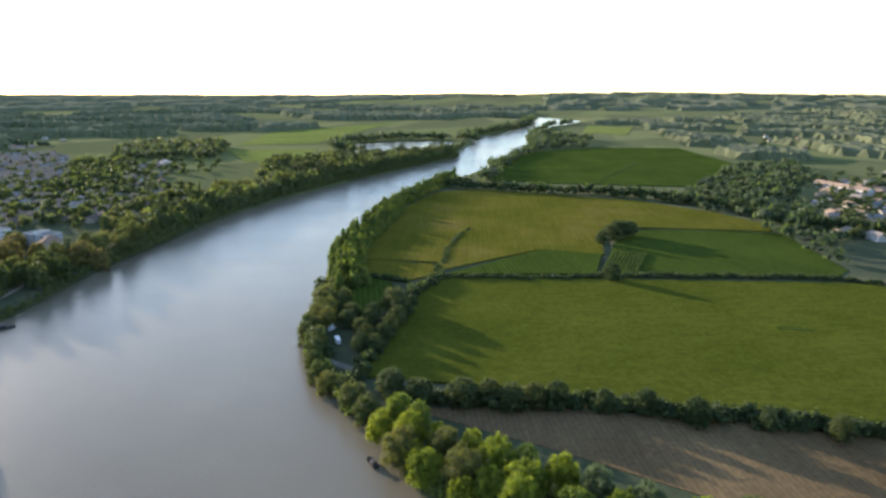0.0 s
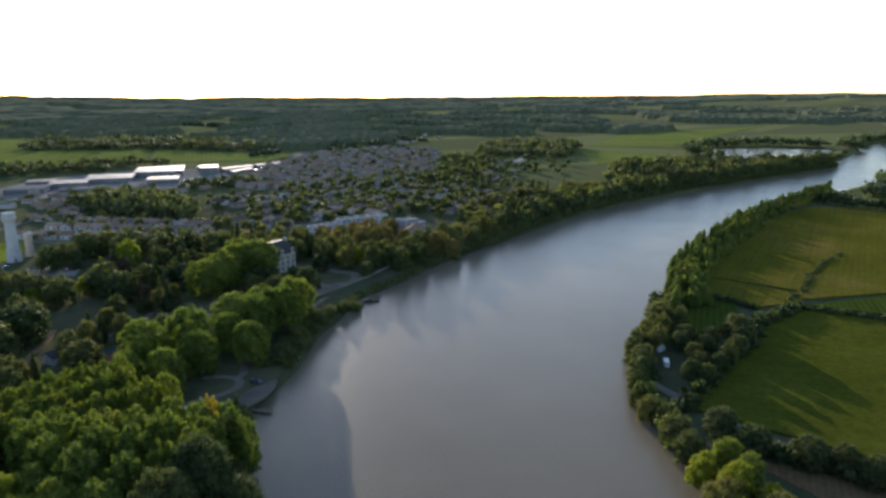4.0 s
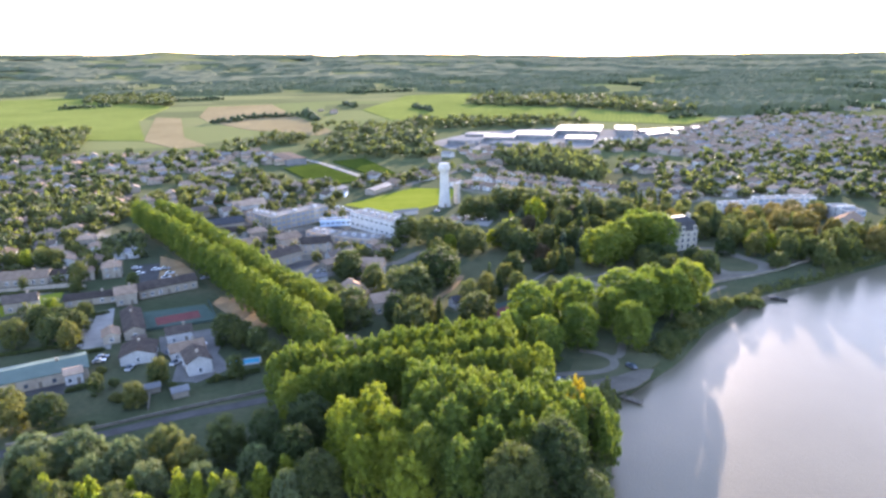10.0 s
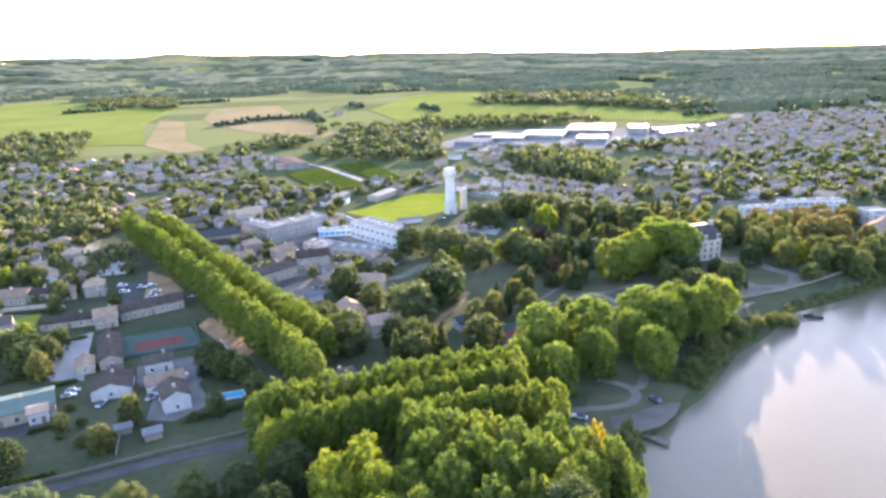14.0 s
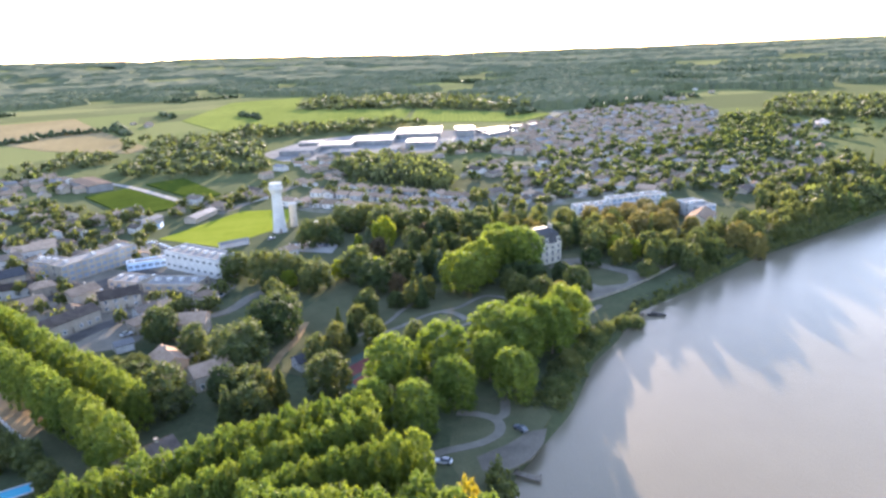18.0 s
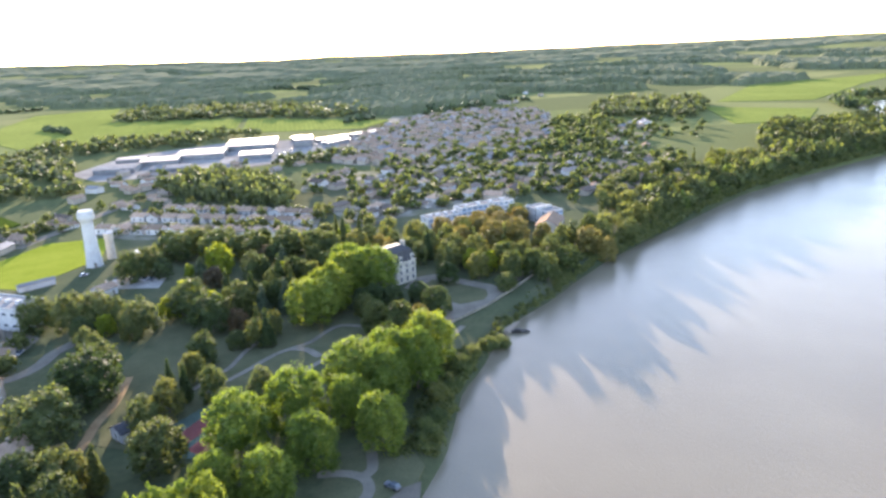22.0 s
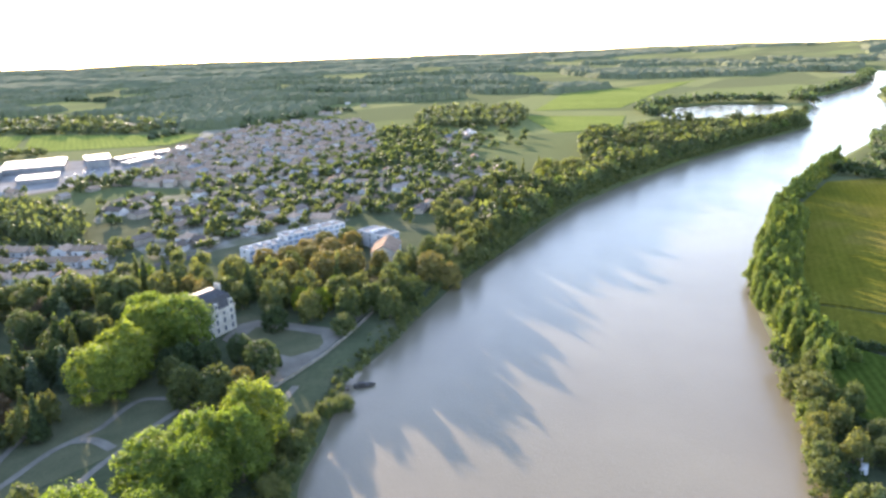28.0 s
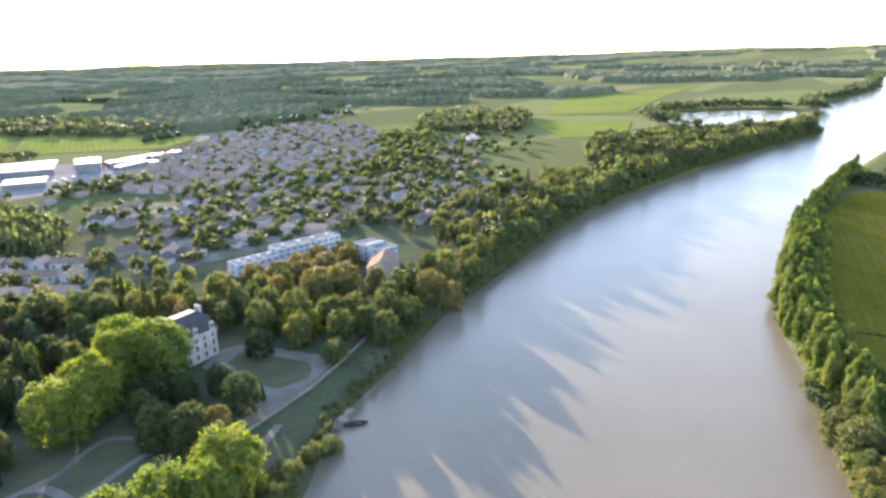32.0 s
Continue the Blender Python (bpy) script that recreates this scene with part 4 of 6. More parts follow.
for x, y, r in [(-14, 163, 6.5), (-16, 148, 5.5), (-24, 158, 5), (-10, 136, 6), (57, 150, 4), (48, 122, 4.5)]:
    plant("dark_tree", x, y, r, 15, 0, "shaded trees of the grove")
for x, y, r in [(-79, 157, 7.0), (-69, 158, 6.8), (-56, 153, 5.7), (-25, 146, 4.8), (-90, 150, 6), (-62, 146, 5), (-48, 142, 5), (-36, 140, 5), (-100, 140, 6), (-16, 134, 4.4)]:
    plant("willow", x, y, r, 12, 0, "pale willows below the lane")
for x, y, r in [(-48, 156, 4.5), (-34, 158, 5.2), (-41, 150, 4.5), (-74, 146, 5), (-84, 140, 5), (-52, 132, 5), (-66, 136, 5), (-28, 130, 5)]:
    plant("tree", x, y, r, 12, 0, "trees below the lane")
for x, y, r in [(-96, 181, 4.4), (-87, 183, 5.2), (-66, 190, 3.5), (-80, 200, 2.5), (-40, 205, 3), (-48, 236, 6), (-42, 230, 5), (-64, 203, 2.5), (-100, 190, 4), (-105, 250, 5), (-112, 255, 5), (-30, 214, 4), (-36, 226, 4)]:
    plant("tree" if r < 5 else "dark_tree", x, y, r, 5 + r, 1, "garden trees")
for x, y, r in [(-122, 241, 5), (-109, 242, 6), (-102, 237, 4), (-119, 255, 5), (-63, 204, 3.2), (-13, 268, 4.5), (-10, 261, 4.5), (17, 240, 4), (23, 238, 4), (35, 337, 4.5), (50, 327, 4.5), (126, 283, 5), (93, 299, 3.5), (85, 294, 4), (98, 333, 4.5), (110, 345, 5), (124, 347, 5), (137, 348, 5)]:
    plant("tree" if r < 4.5 else "dark_tree", x, y, r, 6 + r, 1, "trees of gardens and park")
for x, y, r in [(55, 267, 2.6), (52, 273, 2.4), (112, 330, 3.2), (146, 343, 3), (-20, 250, 2.5), (90, 345, 3)]:
    plant("conifer", x, y, r, 7 + 2.2 * r, 1, "conifers in the park")
for x, y, r in [(-77, 205, 1.8), (-73, 195, 2.2), (-70, 196, 1.8), (-58, 200, 1.5), (-46, 204, 1.6), (-84, 215, 1.6), (-50, 232, 1.8)]:
    plant("bush", x, y, r, 3, 1, "garden bushes")
plant("dark_tree", 131, 303, 5, 9, 1)
for x, y, r in [(-176, 338, 4), (-169, 341, 4.2), (-162, 342, 4), (-155, 343, 4.4), (-148, 342, 4), (-172, 330, 3.5), (-183, 333, 4.5), (-128, 315, 4.5), (-127, 326, 4), (-186, 318, 4), (-176, 300, 4), (-170, 292, 4.5), (-124, 300, 3), (-160, 298, 2.4), (-148, 306, 2.2), (-100, 300, 3), (-106, 262, 3.5), (-120, 268, 3.5)]:
    plant("tree" if int(x) % 3 else "young_tree", x, y, r, 5 + r, 1, "garden trees")
for x, y, r in [(213, 378, 6), (223, 373, 6.6), (235, 375, 6.2), (249, 379, 6.6), (262, 376, 6), (243, 366, 7), (229, 364, 6.2), (257, 367, 5.6)]:
    plant("rust_tree" if int(x) % 2 else "tree", x, y - 3, r, 9.8, 1, "trees before the apartment blocks")
plant("conifer", 155.5, 279, 1.2, 6.5, 1)
plant("dark_tree", 150, 293, 4.6, 10, 0)
for x, y, r in [(107, 334, 4.5), (111, 366, 4.8), (123, 354, 4.5), (137, 353, 4.2), (137, 366, 4.5), (126, 343, 4.2), (101, 330, 4), (123, 381, 5), (132, 390, 4.5), (149, 354, 4.5), (127, 410, 5)]:
    plant("dark_tree" if int(x) % 2 else "tree", x, y, r, 7 + r, 1, "trees of gardens and park")
plant("yellow_bush", -17, 139, 2.0, 5.5, 1)
for k in range(26):
    x = -108 + k * 3.6 + trng.uniform(-1.5, 1.5)
    plant("young_tree", x, 128 + 0.1 * (x + 100) + trng.uniform(-5, 6), trng.uniform(2.2, 3.0), trng.uniform(9.5, 13.5), 1, "young trees below the lane")
# the far bank
# many get lighter yellow-green leaves: the low sun's light put into leaf colour
for x, y, r in [(112, -2, 4.5), (110, -12, 5), (120, -18, 5), (130, -30, 5), (116, 12, 3.6), (121, 36, 3.6), (126, 45, 3.4), (132, 53, 3.4)]:
    plant("lime_tree" if int(x + y) % 2 else "willow", x, y, r, 8 + r * 0.6, 0, "waterside trees of the far bank")
for x, y, r in [(145, 68, 5.5), (134, 57, 5.6), (128, 48, 5.3), (136, 46, 4.2), (127, 38, 5.2), (135, 32, 5.5), (128, 23, 5.8), (134, 16, 4.6), (131, 7, 4.6), (128, -4, 5), (140, 58, 4.5), (124, 30, 5), (122, 10, 5), (118, -5, 6), (126, -16, 5.5), (131, -24, 4.5),
                (150, 66, 4), (146, 58, 3.8), (141, 50, 3.6), (139, 40, 3.4), (137, 25, 3.2), (120, 22, 5), (126, 0, 5), (114, 8, 5)]:
    plant(("willow", "lime_tree", "plane_tree", "tree", "lime_tree")[int(x + 2 * y) % 5], x, y, r, trng.uniform(7.5, 10.5) + r * 0.5, 0, "waterside trees of the far bank")
for x, y, r in [(166, 99, 4.0), (159, 86, 4.6), (192, 120, 4.6), (237, 143, 5.6), (163, 92, 3), (172, 107, 3.5), (180, 114, 3.5), (201, 130, 4), (213, 135, 4), (153, 78, 4), (225, 139, 3.5), (186, 117, 4), (206, 132, 4.5), (219, 137, 4), (244, 150, 5), (211, 127, 3.5), (224, 134, 3.5), (236, 134, 3.5), (252, 148, 4)]:
    plant("tree", x, y, r, 7 + r * 0.8, 1, "waterside trees of the far bank")
for x, y, r in [(217, 121, 4.2), (224, 124, 4.5), (211, 112, 3.6), (204, 106, 4), (220, 113, 4), (196, 104, 3.6), (229, 117, 4)]:
    plant("dark_tree", x, y, r, 5 + r * 0.7, 1, "trees round the riverside camp")
for x, y, r in [(241, 112, 6.5), (247, 116, 5), (167, 77, 5.0), (164, 66, 5.0), (169, 54, 5.0), (172, 40, 4.5), (179, 28, 4.2), (176, 34, 4), (185, 3, 3.7), (183, -11, 4.4), (189, -48, 3.4), (173, 47, 4), (181, 14, 3), (235, 108, 4), (226, 104, 4), (216, 102, 3.5), (206, 100, 3.5), (196, 98, 3), (430, 48, 8), (421, 52, 7), (438, 44, 6), (407, 56, 4), (327, 36, 4.5), (188, -30, 2.6), (195, -62, 3)]:
    plant("dark_tree", x, y, r, 6 + r * 0.75, 1, "hedge trees between the fields")
for x, y, a in along([(246, 150), (276, 167), (306, 185), (332, 198), (379, 211), (463, 233)], 4.2):
    plant("poplar", x + trng.uniform(-2, 2), y - 4 + trng.uniform(-3, 2), trng.uniform(2.0, 2.8), trng.uniform(9.5, 14), 1, "poplars along the far bank")
for off in (7,):
    for x, y, a in along([(262, 156), (306, 185), (332, 198), (379, 211), (463, 233)], 6.5):
        plant("poplar", x + off * 0.35 + trng.uniform(-2, 2), y - 3 - off + trng.uniform(-2, 2), trng.uniform(2.2, 3.0), trng.uniform(7, 11), 2, "poplars along the far bank")
for x, y, a in along([(463, 232), (568, 244), (640, 249)], 7):
    plant("poplar", x, y - 5, trng.uniform(2.4, 3.4), trng.uniform(10, 14), 2, "poplars along the far bank")


# ---- masses of foliage that nobody could count ----
def lump_arrays(seed):
    """A far tree: five rough lumps."""
    g = np.random.default_rng(seed)
    V, F = [], []
    cv, cf = ICO1
    for k in range(3):
        a = k * 2.6 + g.uniform(-0.4, 0.4)
        q = 0.5 if k else 0.0
        V.append(cv * g.uniform(0.75, 1.2, (len(cv), 1)) * np.array((0.66, 0.66, 0.36)) + np.array((q * math.cos(a), q * math.sin(a), 0.35 + 0.28 * (k == 0) + g.uniform(-0.08, 0.1))))
        F += (cf + len(cv) * k).tolist()
    return np.concatenate(V), F


def foliage(name, spots, material, form, label, category, leaves=0, size=0.16, z=0.0):
    """spots: x, y, radius, height; joined into one object."""
    temps = [crown_arrays(form, 300 + k, leaves, size, ICO1) if leaves else lump_arrays(300 + k) for k in range(4)]
    V, F, n = [], [], 0
    for x, y, r, h in spots:
        k = int(trng.integers(0, 4))
        v, f = temps[k]
        a = trng.uniform(0, 6.28)
        rot = np.array(((math.cos(a), -math.sin(a), 0), (math.sin(a), math.cos(a), 0), (0, 0, 1)))
        V.append((v * np.array((r, r, h))) @ rot.T + np.array((x, y, z)))
        F.append(np.array([list(q) + [-1] * (4 - len(q)) for q in f]) + np.where(np.array([list(q) + [-1] * (4 - len(q)) for q in f]) < 0, 0, n))
        n += len(v)
    if not V:
        return None
    V, F = np.concatenate(V), np.concatenate(F)
    faces = [tuple(q) if q[3] >= 0 else tuple(q[:3]) for q in F.tolist()]
    ob = mesh_object(name, V.tolist(), faces, material)
    return tagged(ob, label, category, kind="stuff")


def scatter(poly, gap, keep=1.0, clear=()):
    """Jittered grid of points in a polygon, off the given circles."""
    p = np.array(poly, float)
    (x0, y0), (x1, y1) = p.min(0), p.max(0)
    xs, ys = np.meshgrid(np.arange(x0, x1, gap), np.arange(y0, y1, gap))
    xs = xs.ravel() + trng.uniform(-0.45, 0.45, xs.size) * gap
    ys = ys.ravel() + trng.uniform(-0.45, 0.45, ys.size) * gap
    ok = inside(poly, xs, ys) & (trng.random(xs.size) < keep)
    for cx, cy, r in clear:
        ok &= np.hypot(xs - cx, ys - cy) > r
    return list(zip(xs[ok], ys[ok]))


def wooded(poly, gap, r, h, keep=1.0, clear=()):
    return [(x, y, r * trng.uniform(0.7, 1.3), h * trng.uniform(0.7, 1.25)) for x, y in scatter(poly, gap, keep, clear)]


def belt(line, width, gap, r, h):
    out = []
    for x, y, a in along(line, gap):
        s = trng.uniform(-0.5, 0.5) * width
        out.append((x - math.sin(a) * s, y + math.cos(a) * s, r * trng.uniform(0.7, 1.3), h * trng.uniform(0.7, 1.25)))
    return out


# woods on the banks up the river
north_bank = [(330, 322), (360, 329), (412, 342), (497, 351), (608, 355), (722, 352), (809, 346), (886, 342)]
spots = belt([(x, y + 2) for x, y in north_bank], 7, 6, 6, 12)
spots += belt([(x, y + 10) for x, y in north_bank], 14, 6.5, 6.5, 14)
spots += wooded([(480, 350), (560, 420), (640, 470), (740, 460), (800, 425), (850, 400), (850, 350), (800, 352), (600, 360)], 14, 8, 15, 0.92)
spots += wooded([(850, 350), (850, 405), (930, 392), (1040, 385), (1110, 402), (915, 358)], 9, 5.5, 6, 0.95)
kinds = [trng.random() for _ in spots]
foliage("riverside_wood", [s for s, k in zip(spots, kinds) if k < 0.55], M["leaf"], "bush", "dense green wood along the river bank", "wood", 60, 0.2)
foliage("dark_riverside_wood", [(x, y, r * 1.1, h * 1.05) for (x, y, r, h), k in zip(spots, kinds) if 0.55 <= k < 0.88], M["dark"], "spread", "dark taller trees of the riverside wood", "wood", 90, 0.16)
foliage("pale_riverside_wood", [(x, y, r * 0.9, h * 0.85) for (x, y, r, h), k in zip(spots, kinds) if k >= 0.88], M["poplar"], "spread", "paler green trees of the riverside wood", "wood", 90, 0.16)
spots = belt([(1120, 405), (1200, 446), (1371, 448), (1578, 456), (1900, 512)], 22, 8, 9, 14) + belt([(872, 500), (930, 560), (1015, 580), (1105, 530), (1135, 455)], 18, 8, 9, 14)
spots += belt([(650, 216), (800, 245), (1000, 264), (1150, 300), (1328, 358), (1620, 398), (1760, 372)], 14, 9, 7, 11)
spots += wooded([(1000, 265), (1020, 200), (1200, 210), (1350, 300), (1330, 360), (1150, 305)], 20, 9, 13, 0.6)
foliage("river_edge_wood", spots, M["farleaf"], "bush", "far green trees along both river banks", "wood", 26, 0.28)
# hedges between the fields
spots = belt([(596, 236), (592, 200), (591, 157), (600, 98), (600, 60), (583, 26), (580, 0), (545, -36), (520, -60), (500, -110)], 12, 5.5, 6, 11)
spots += belt([(168, 72), (172, 48), (183, 20), (190, -20), (198, -62), (205, -140)], 5, 1.3, 3.0, 5.5)
spots += belt([(172, 92), (205, 101), (240, 108), (265, 116), (298, 115)], 5, 1.5, 2.6, 5)
spots += belt([(298, 115), (320, 58), (333, 42), (374, -66), (365, -100)], 3, 1.8, 2.4, 3.4)
spots += belt([(303, 116), (308, 123), (324, 125), (357, 136), (391, 143), (417, 145)], 2.0, 1.3, 1.6, 2.4) + belt([(327, 187), (324, 158), (322, 129)], 1.0, 1.3, 1.0, 1.5) + belt([(683, 109), (775, 104), (869, 97)], 1.5, 3, 1.6, 2.2) + belt([(463, 41), (477, 17), (481, -18), (478, -49)], 1.5, 2, 1.4, 1.8)
spots += belt([(284, 128), (284, 160), (306, 184), (345, 200)], 4, 3, 2.2, 4) + belt([(228, 122), (232, 140), (262, 164)], 5, 3, 2.6, 5)
spots += belt([(186, 112), (192, 120), (216, 132), (228, 124), (222, 112)], 5, 3, 2.4, 4.5)
foliage("hedgerow", spots, M["dark"], "bush", "dark bushy hedges between the fields", "hedge", 48, 0.22, z=-0.5)
vines = []
for k in range(9):
    vines += belt([(335 + 0.8 * k, 43 - 2.0 * k), (390, 45 - 2.1 * k)], 0.2, 1.3, 0.75, 1.5)
foliage("vine_rows", vines, M["poplar"], "bush", "trained green vines in straight rows", "vines", 30, 0.25, z=0.4)
spots = belt([(152, 76), (163, 91), (173, 105), (192, 120.5), (209, 133), (242, 146.5), (278, 165), (310, 182), (335, 195), (382, 207), (465, 230)], 5, 2.0, 2.3, 5)
spots += belt([(130, 48), (140, 60), (154, 74)], 5, 2.0, 2.4, 5) + belt([(103, -20), (116, 18), (130, 48)], 6, 2.2, 2.6, 5)
spots += belt([(262, 148), (306, 173), (332, 186), (379, 199), (463, 221)], 7, 1.4, 1.6, 9) + belt([(268, 143), (308, 167), (334, 180), (379, 193), (463, 215)], 6, 1.7, 1.6, 7.5)
spots += belt([(465, 227), (560, 236), (650, 243)], 9, 2.2, 2.6, 6)
foliage("bank_scrub", spots, M["poplar"], "bush", "fresh green scrub hanging over the far bank", "scrub", 100, 0.19, z=-1.6)
spots = belt([(20, 60), (33, 85), (54, 133), (72, 179)], 5, 2.6, 2.6, 6) + belt([(94, 205), (122, 233), (138, 246)], 4, 2.2, 2.2, 4)
spots += belt([(210, 284), (221, 289), (251, 300), (292, 309), (330, 320)], 6, 2.2, 2.6, 5.5)
spots += belt([(100, 202), (124, 228), (139, 239)], 3, 2.0, 1.7, 3.4) + belt([(206, 276), (221, 282), (251, 293), (292, 303), (330, 314)], 3, 2.0, 1.7, 3.4)
spots += belt([(x, y - 4.5) for x, y in north_bank], 4, 3.2, 3.0, 6)
spots += belt([(97, 204), (106, 211), (114, 220), (132, 238), (142, 246)], 5, 1.5, 2.0, 4.2)
spots += belt([(150, 249), (163, 258), (196, 270), (221, 281)], 5, 1.6, 1.3, 2.4) + belt([(166, 263), (190, 274), (212, 285)], 3, 4, 1.2, 1.8)
foliage("near_bank_scrub", spots, M["leaf"], "bush", "green scrub and reeds on the town bank", "scrub", 100, 0.19, z=-1.4)
# woods round the town
clear_mid = [(156, 323, 17), (166, 318, 14), (228, 392, 22), (256, 392, 26), (272, 362, 18), (262, 340, 14)]
spots = wooded([(165, 345), (190, 330), (240, 300), (330, 322), (330, 360), (300, 350), (290, 330), (230, 350), (200, 372), (160, 380)], 9, 4.6, 9.5, 0.55, clear_mid)
spots += wooded([(60, 345), (130, 350), (165, 370), (200, 380), (200, 410), (150, 425), (100, 420), (60, 390)], 10.5, 4.2, 9.5, 0.3, clear_mid)
spots += wooded([(330, 330), (480, 345), (530, 420), (420, 420), (350, 390), (310, 375)], 11, 4.8, 9, 0.75)
kinds = [trng.random() for _ in spots]
foliage("parkland_trees", [s for s, k in zip(spots, kinds) if k < 0.5], M["leaf"], "bush", "mixed green trees filling the parkland", "wood", 320, 0.11)
foliage("dark_parkland_trees", [(x, y, r, h * 1.1) for (x, y, r, h), k in zip(spots, kinds) if 0.5 <= k < 0.74], M["dark"], "spread", "dark broad trees filling the parkland", "wood", 320, 0.1)
foliage("parkland_conifers", [(x, y, r * 0.62, h * 1.3) for (x, y, r, h), k in zip(spots, kinds) if 0.74 <= k < 0.86], M["dark"], "conifer", "pointed dark conifers in the parkland", "wood", 320, 0.16)
foliage("turning_parkland_trees", [(x, y, r * 0.9, h * 0.9) for (x, y, r, h), k in zip(spots, kinds) if k >= 0.86], M["lime"], "spread", "yellow-green trees turning in the parkland", "wood", 320, 0.1)
spots = wooded([(114, 600), (168, 482), (195, 540), (186, 600), (155, 665)], 8, 5.5, 13) + wooded([(-59, 690), (0, 655), (60, 640), (80, 700), (66, 956), (-16, 914)], 16, 8, 12, 0.85)
spots += wooded([(-572, 1532), (-355, 1385), (-450, 1713), (-655, 1794)], 19, 9, 12, 0.95) + wooded([(-75, 880), (-50, 850), (10, 900), (-20, 980), (-70, 960)], 17, 6, 9, 0.5)
spots += wooded([(-404, 746), (-285, 716), (-359, 965), (-521, 963)], 16, 8, 13, 0.95) + wooded([(640, 712), (715, 598), (870, 715), (808, 845)], 15, 8, 14)
spots += wooded([(-150, 760), (-110, 740), (-60, 800), (-100, 860)], 14, 7, 11, 0.9) + wooded([(205, 640), (290, 640), (300, 690), (240, 690)], 12, 6, 10, 0.8)
spots += wooded([(180, 1230), (345, 1130), (420, 1000), (500, 1010), (546, 1134), (400, 1300), (240, 1480)], 20, 10, 13, 0.95) + wooded([(60, 900), (200, 870), (290, 880), (285, 940), (60, 975)], 17, 8, 12, 0.9)
spots += wooded([(-190, 430), (-150, 420), (-150, 470), (-200, 500), (-260, 480), (-240, 430)], 10, 5, 11, 0.7) + wooded([(-150, 255), (-118, 250), (-112, 270), (-140, 275)], 8, 4.5, 8, 0.8)
spots += wooded([(-200, 350), (-175, 345), (-170, 385), (-205, 390)], 9, 4.5, 8, 0.8) + wooded([(-128, 345), (-112, 350), (-122, 395), (-140, 390)], 8, 4.2, 8, 0.8)
foliage("woodland", spots, M["farleaf"], "bush", "dark closed woods behind the town", "wood", 30, 0.24)


def canopy(name, poly, step, height, hole, label, seed, base=None):
    """A closed roof of tree tops over a polygon, lumpy, with clearings, falling to the ground at its edges."""
    g = np.random.default_rng(seed)
    p = np.array(poly, float)
    (x0, y0), (x1, y1) = p.min(0) - step, p.max(0) + step
    xs, ys = np.meshgrid(np.arange(x0, x1, step), np.arange(y0, y1, step))
    wob = np.zeros(xs.shape)
    for k in range(6):
        a, w = g.uniform(0, 6.28), g.uniform(0.006, 0.03)
        wob += np.sin(xs * w * math.cos(a) + ys * w * math.sin(a) * 1.7 + g.uniform(0, 6.28)) / 6
    on = inside(poly, xs, ys) & (wob > hole)
    xs = xs + g.uniform(-0.4, 0.4, xs.shape) * step
    ys = ys + g.uniform(-0.4, 0.4, xs.shape) * step
    cell = on[:-1, :-1] & on[1:, :-1] & on[:-1, 1:] & on[1:, 1:]
    pad = np.pad(cell, 1)
    full = pad[:-1, :-1] & pad[1:, :-1] & pad[:-1, 1:] & pad[1:, 1:]
    r = np.hypot(xs, ys)
    az = np.degrees(np.arctan2(xs, ys))
    hill = np.interp(az, [-180, -40, -25, -10, 0, 10, 20, 45, 65, 80, 110, 180], [90, 95, 92, 76, 60, 42, 24, 15, 24, 40, 40, 80])
    f = np.clip((r - 2600) / 2100, 0, 1)
    land = hill * f * f * (3 - 2 * f)
    zs = np.where(full, height * g.uniform(0.62, 1.2, xs.shape), -1.0) + land
    ids = -np.ones(xs.shape, int)
    need = np.zeros(xs.shape, bool)
    for sl in ((slice(None, -1), slice(None, -1)), (slice(1, None), slice(None, -1)), (slice(None, -1), slice(1, None)), (slice(1, None), slice(1, None))):
        need[sl] |= cell
    ids[need] = np.arange(need.sum())
    v = np.stack([xs[need], ys[need], zs[need]], 1)
    q = np.stack([ids[:-1, :-1][cell], ids[:-1, 1:][cell], ids[1:, 1:][cell], ids[1:, :-1][cell]], 1)
    return tagged(mesh_object(name, v.tolist(), q.tolist(), M["canopy"]), label, "wood", kind="stuff")


belts = []
for k in range(46):
    x, y = trng.uniform(250, 1500), trng.uniform(620, 1700)
    if y > 620 + 0.25 * x and not (430 < x < 700 and y < 900):
        a, n = trng.choice((0.5, 2.1)) + trng.uniform(-0.2, 0.2), trng.uniform(50, 190)
        belts += belt([(x, y), (x + n * math.cos(a), y + n * math.sin(a))], 12, 8, 6, 9)
for k in range(13):
    x, y = trng.uniform(-900, 250), trng.uniform(980, 1700)
    a, n = trng.choice((0.3, 1.9)) + trng.uniform(-0.2, 0.2), trng.uniform(30, 160)
    belts += belt([(x, y), (x + n * math.cos(a), y + n * math.sin(a))], 10, 8, 5.5, 8)
for k in range(30):
    x, y = trng.uniform(700, 1700), trng.uniform(-620, -240)
    a, n = trng.choice((0.3, 1.9)) + trng.uniform(-0.2, 0.2), trng.uniform(40, 200)
    belts += belt([(x, y), (x + n * math.cos(a), y + n * math.sin(a))], 12, 8, 6, 9)
foliage("field_trees", belts, M["farleaf"], "spread", "far lines of trees between fields", "trees")
canopy("plain_woods", [(-1500, 1700), (100, 1745), (250, 1600), (420, 1250), (500, 950), (900, 1000), (1200, 900), (1500, 2100), (200, 2300), (-1600, 2300)], 8, 11, -0.1, "dark woods of the plain behind the town", 1)
canopy("western_woods", [(-1000, 900), (-620, 1130), (-930, 1700), (-1900, 1900), (-2400, 1000), (-1500, 500)], 11, 11, -0.3, "dark woods west of the pastures", 2)
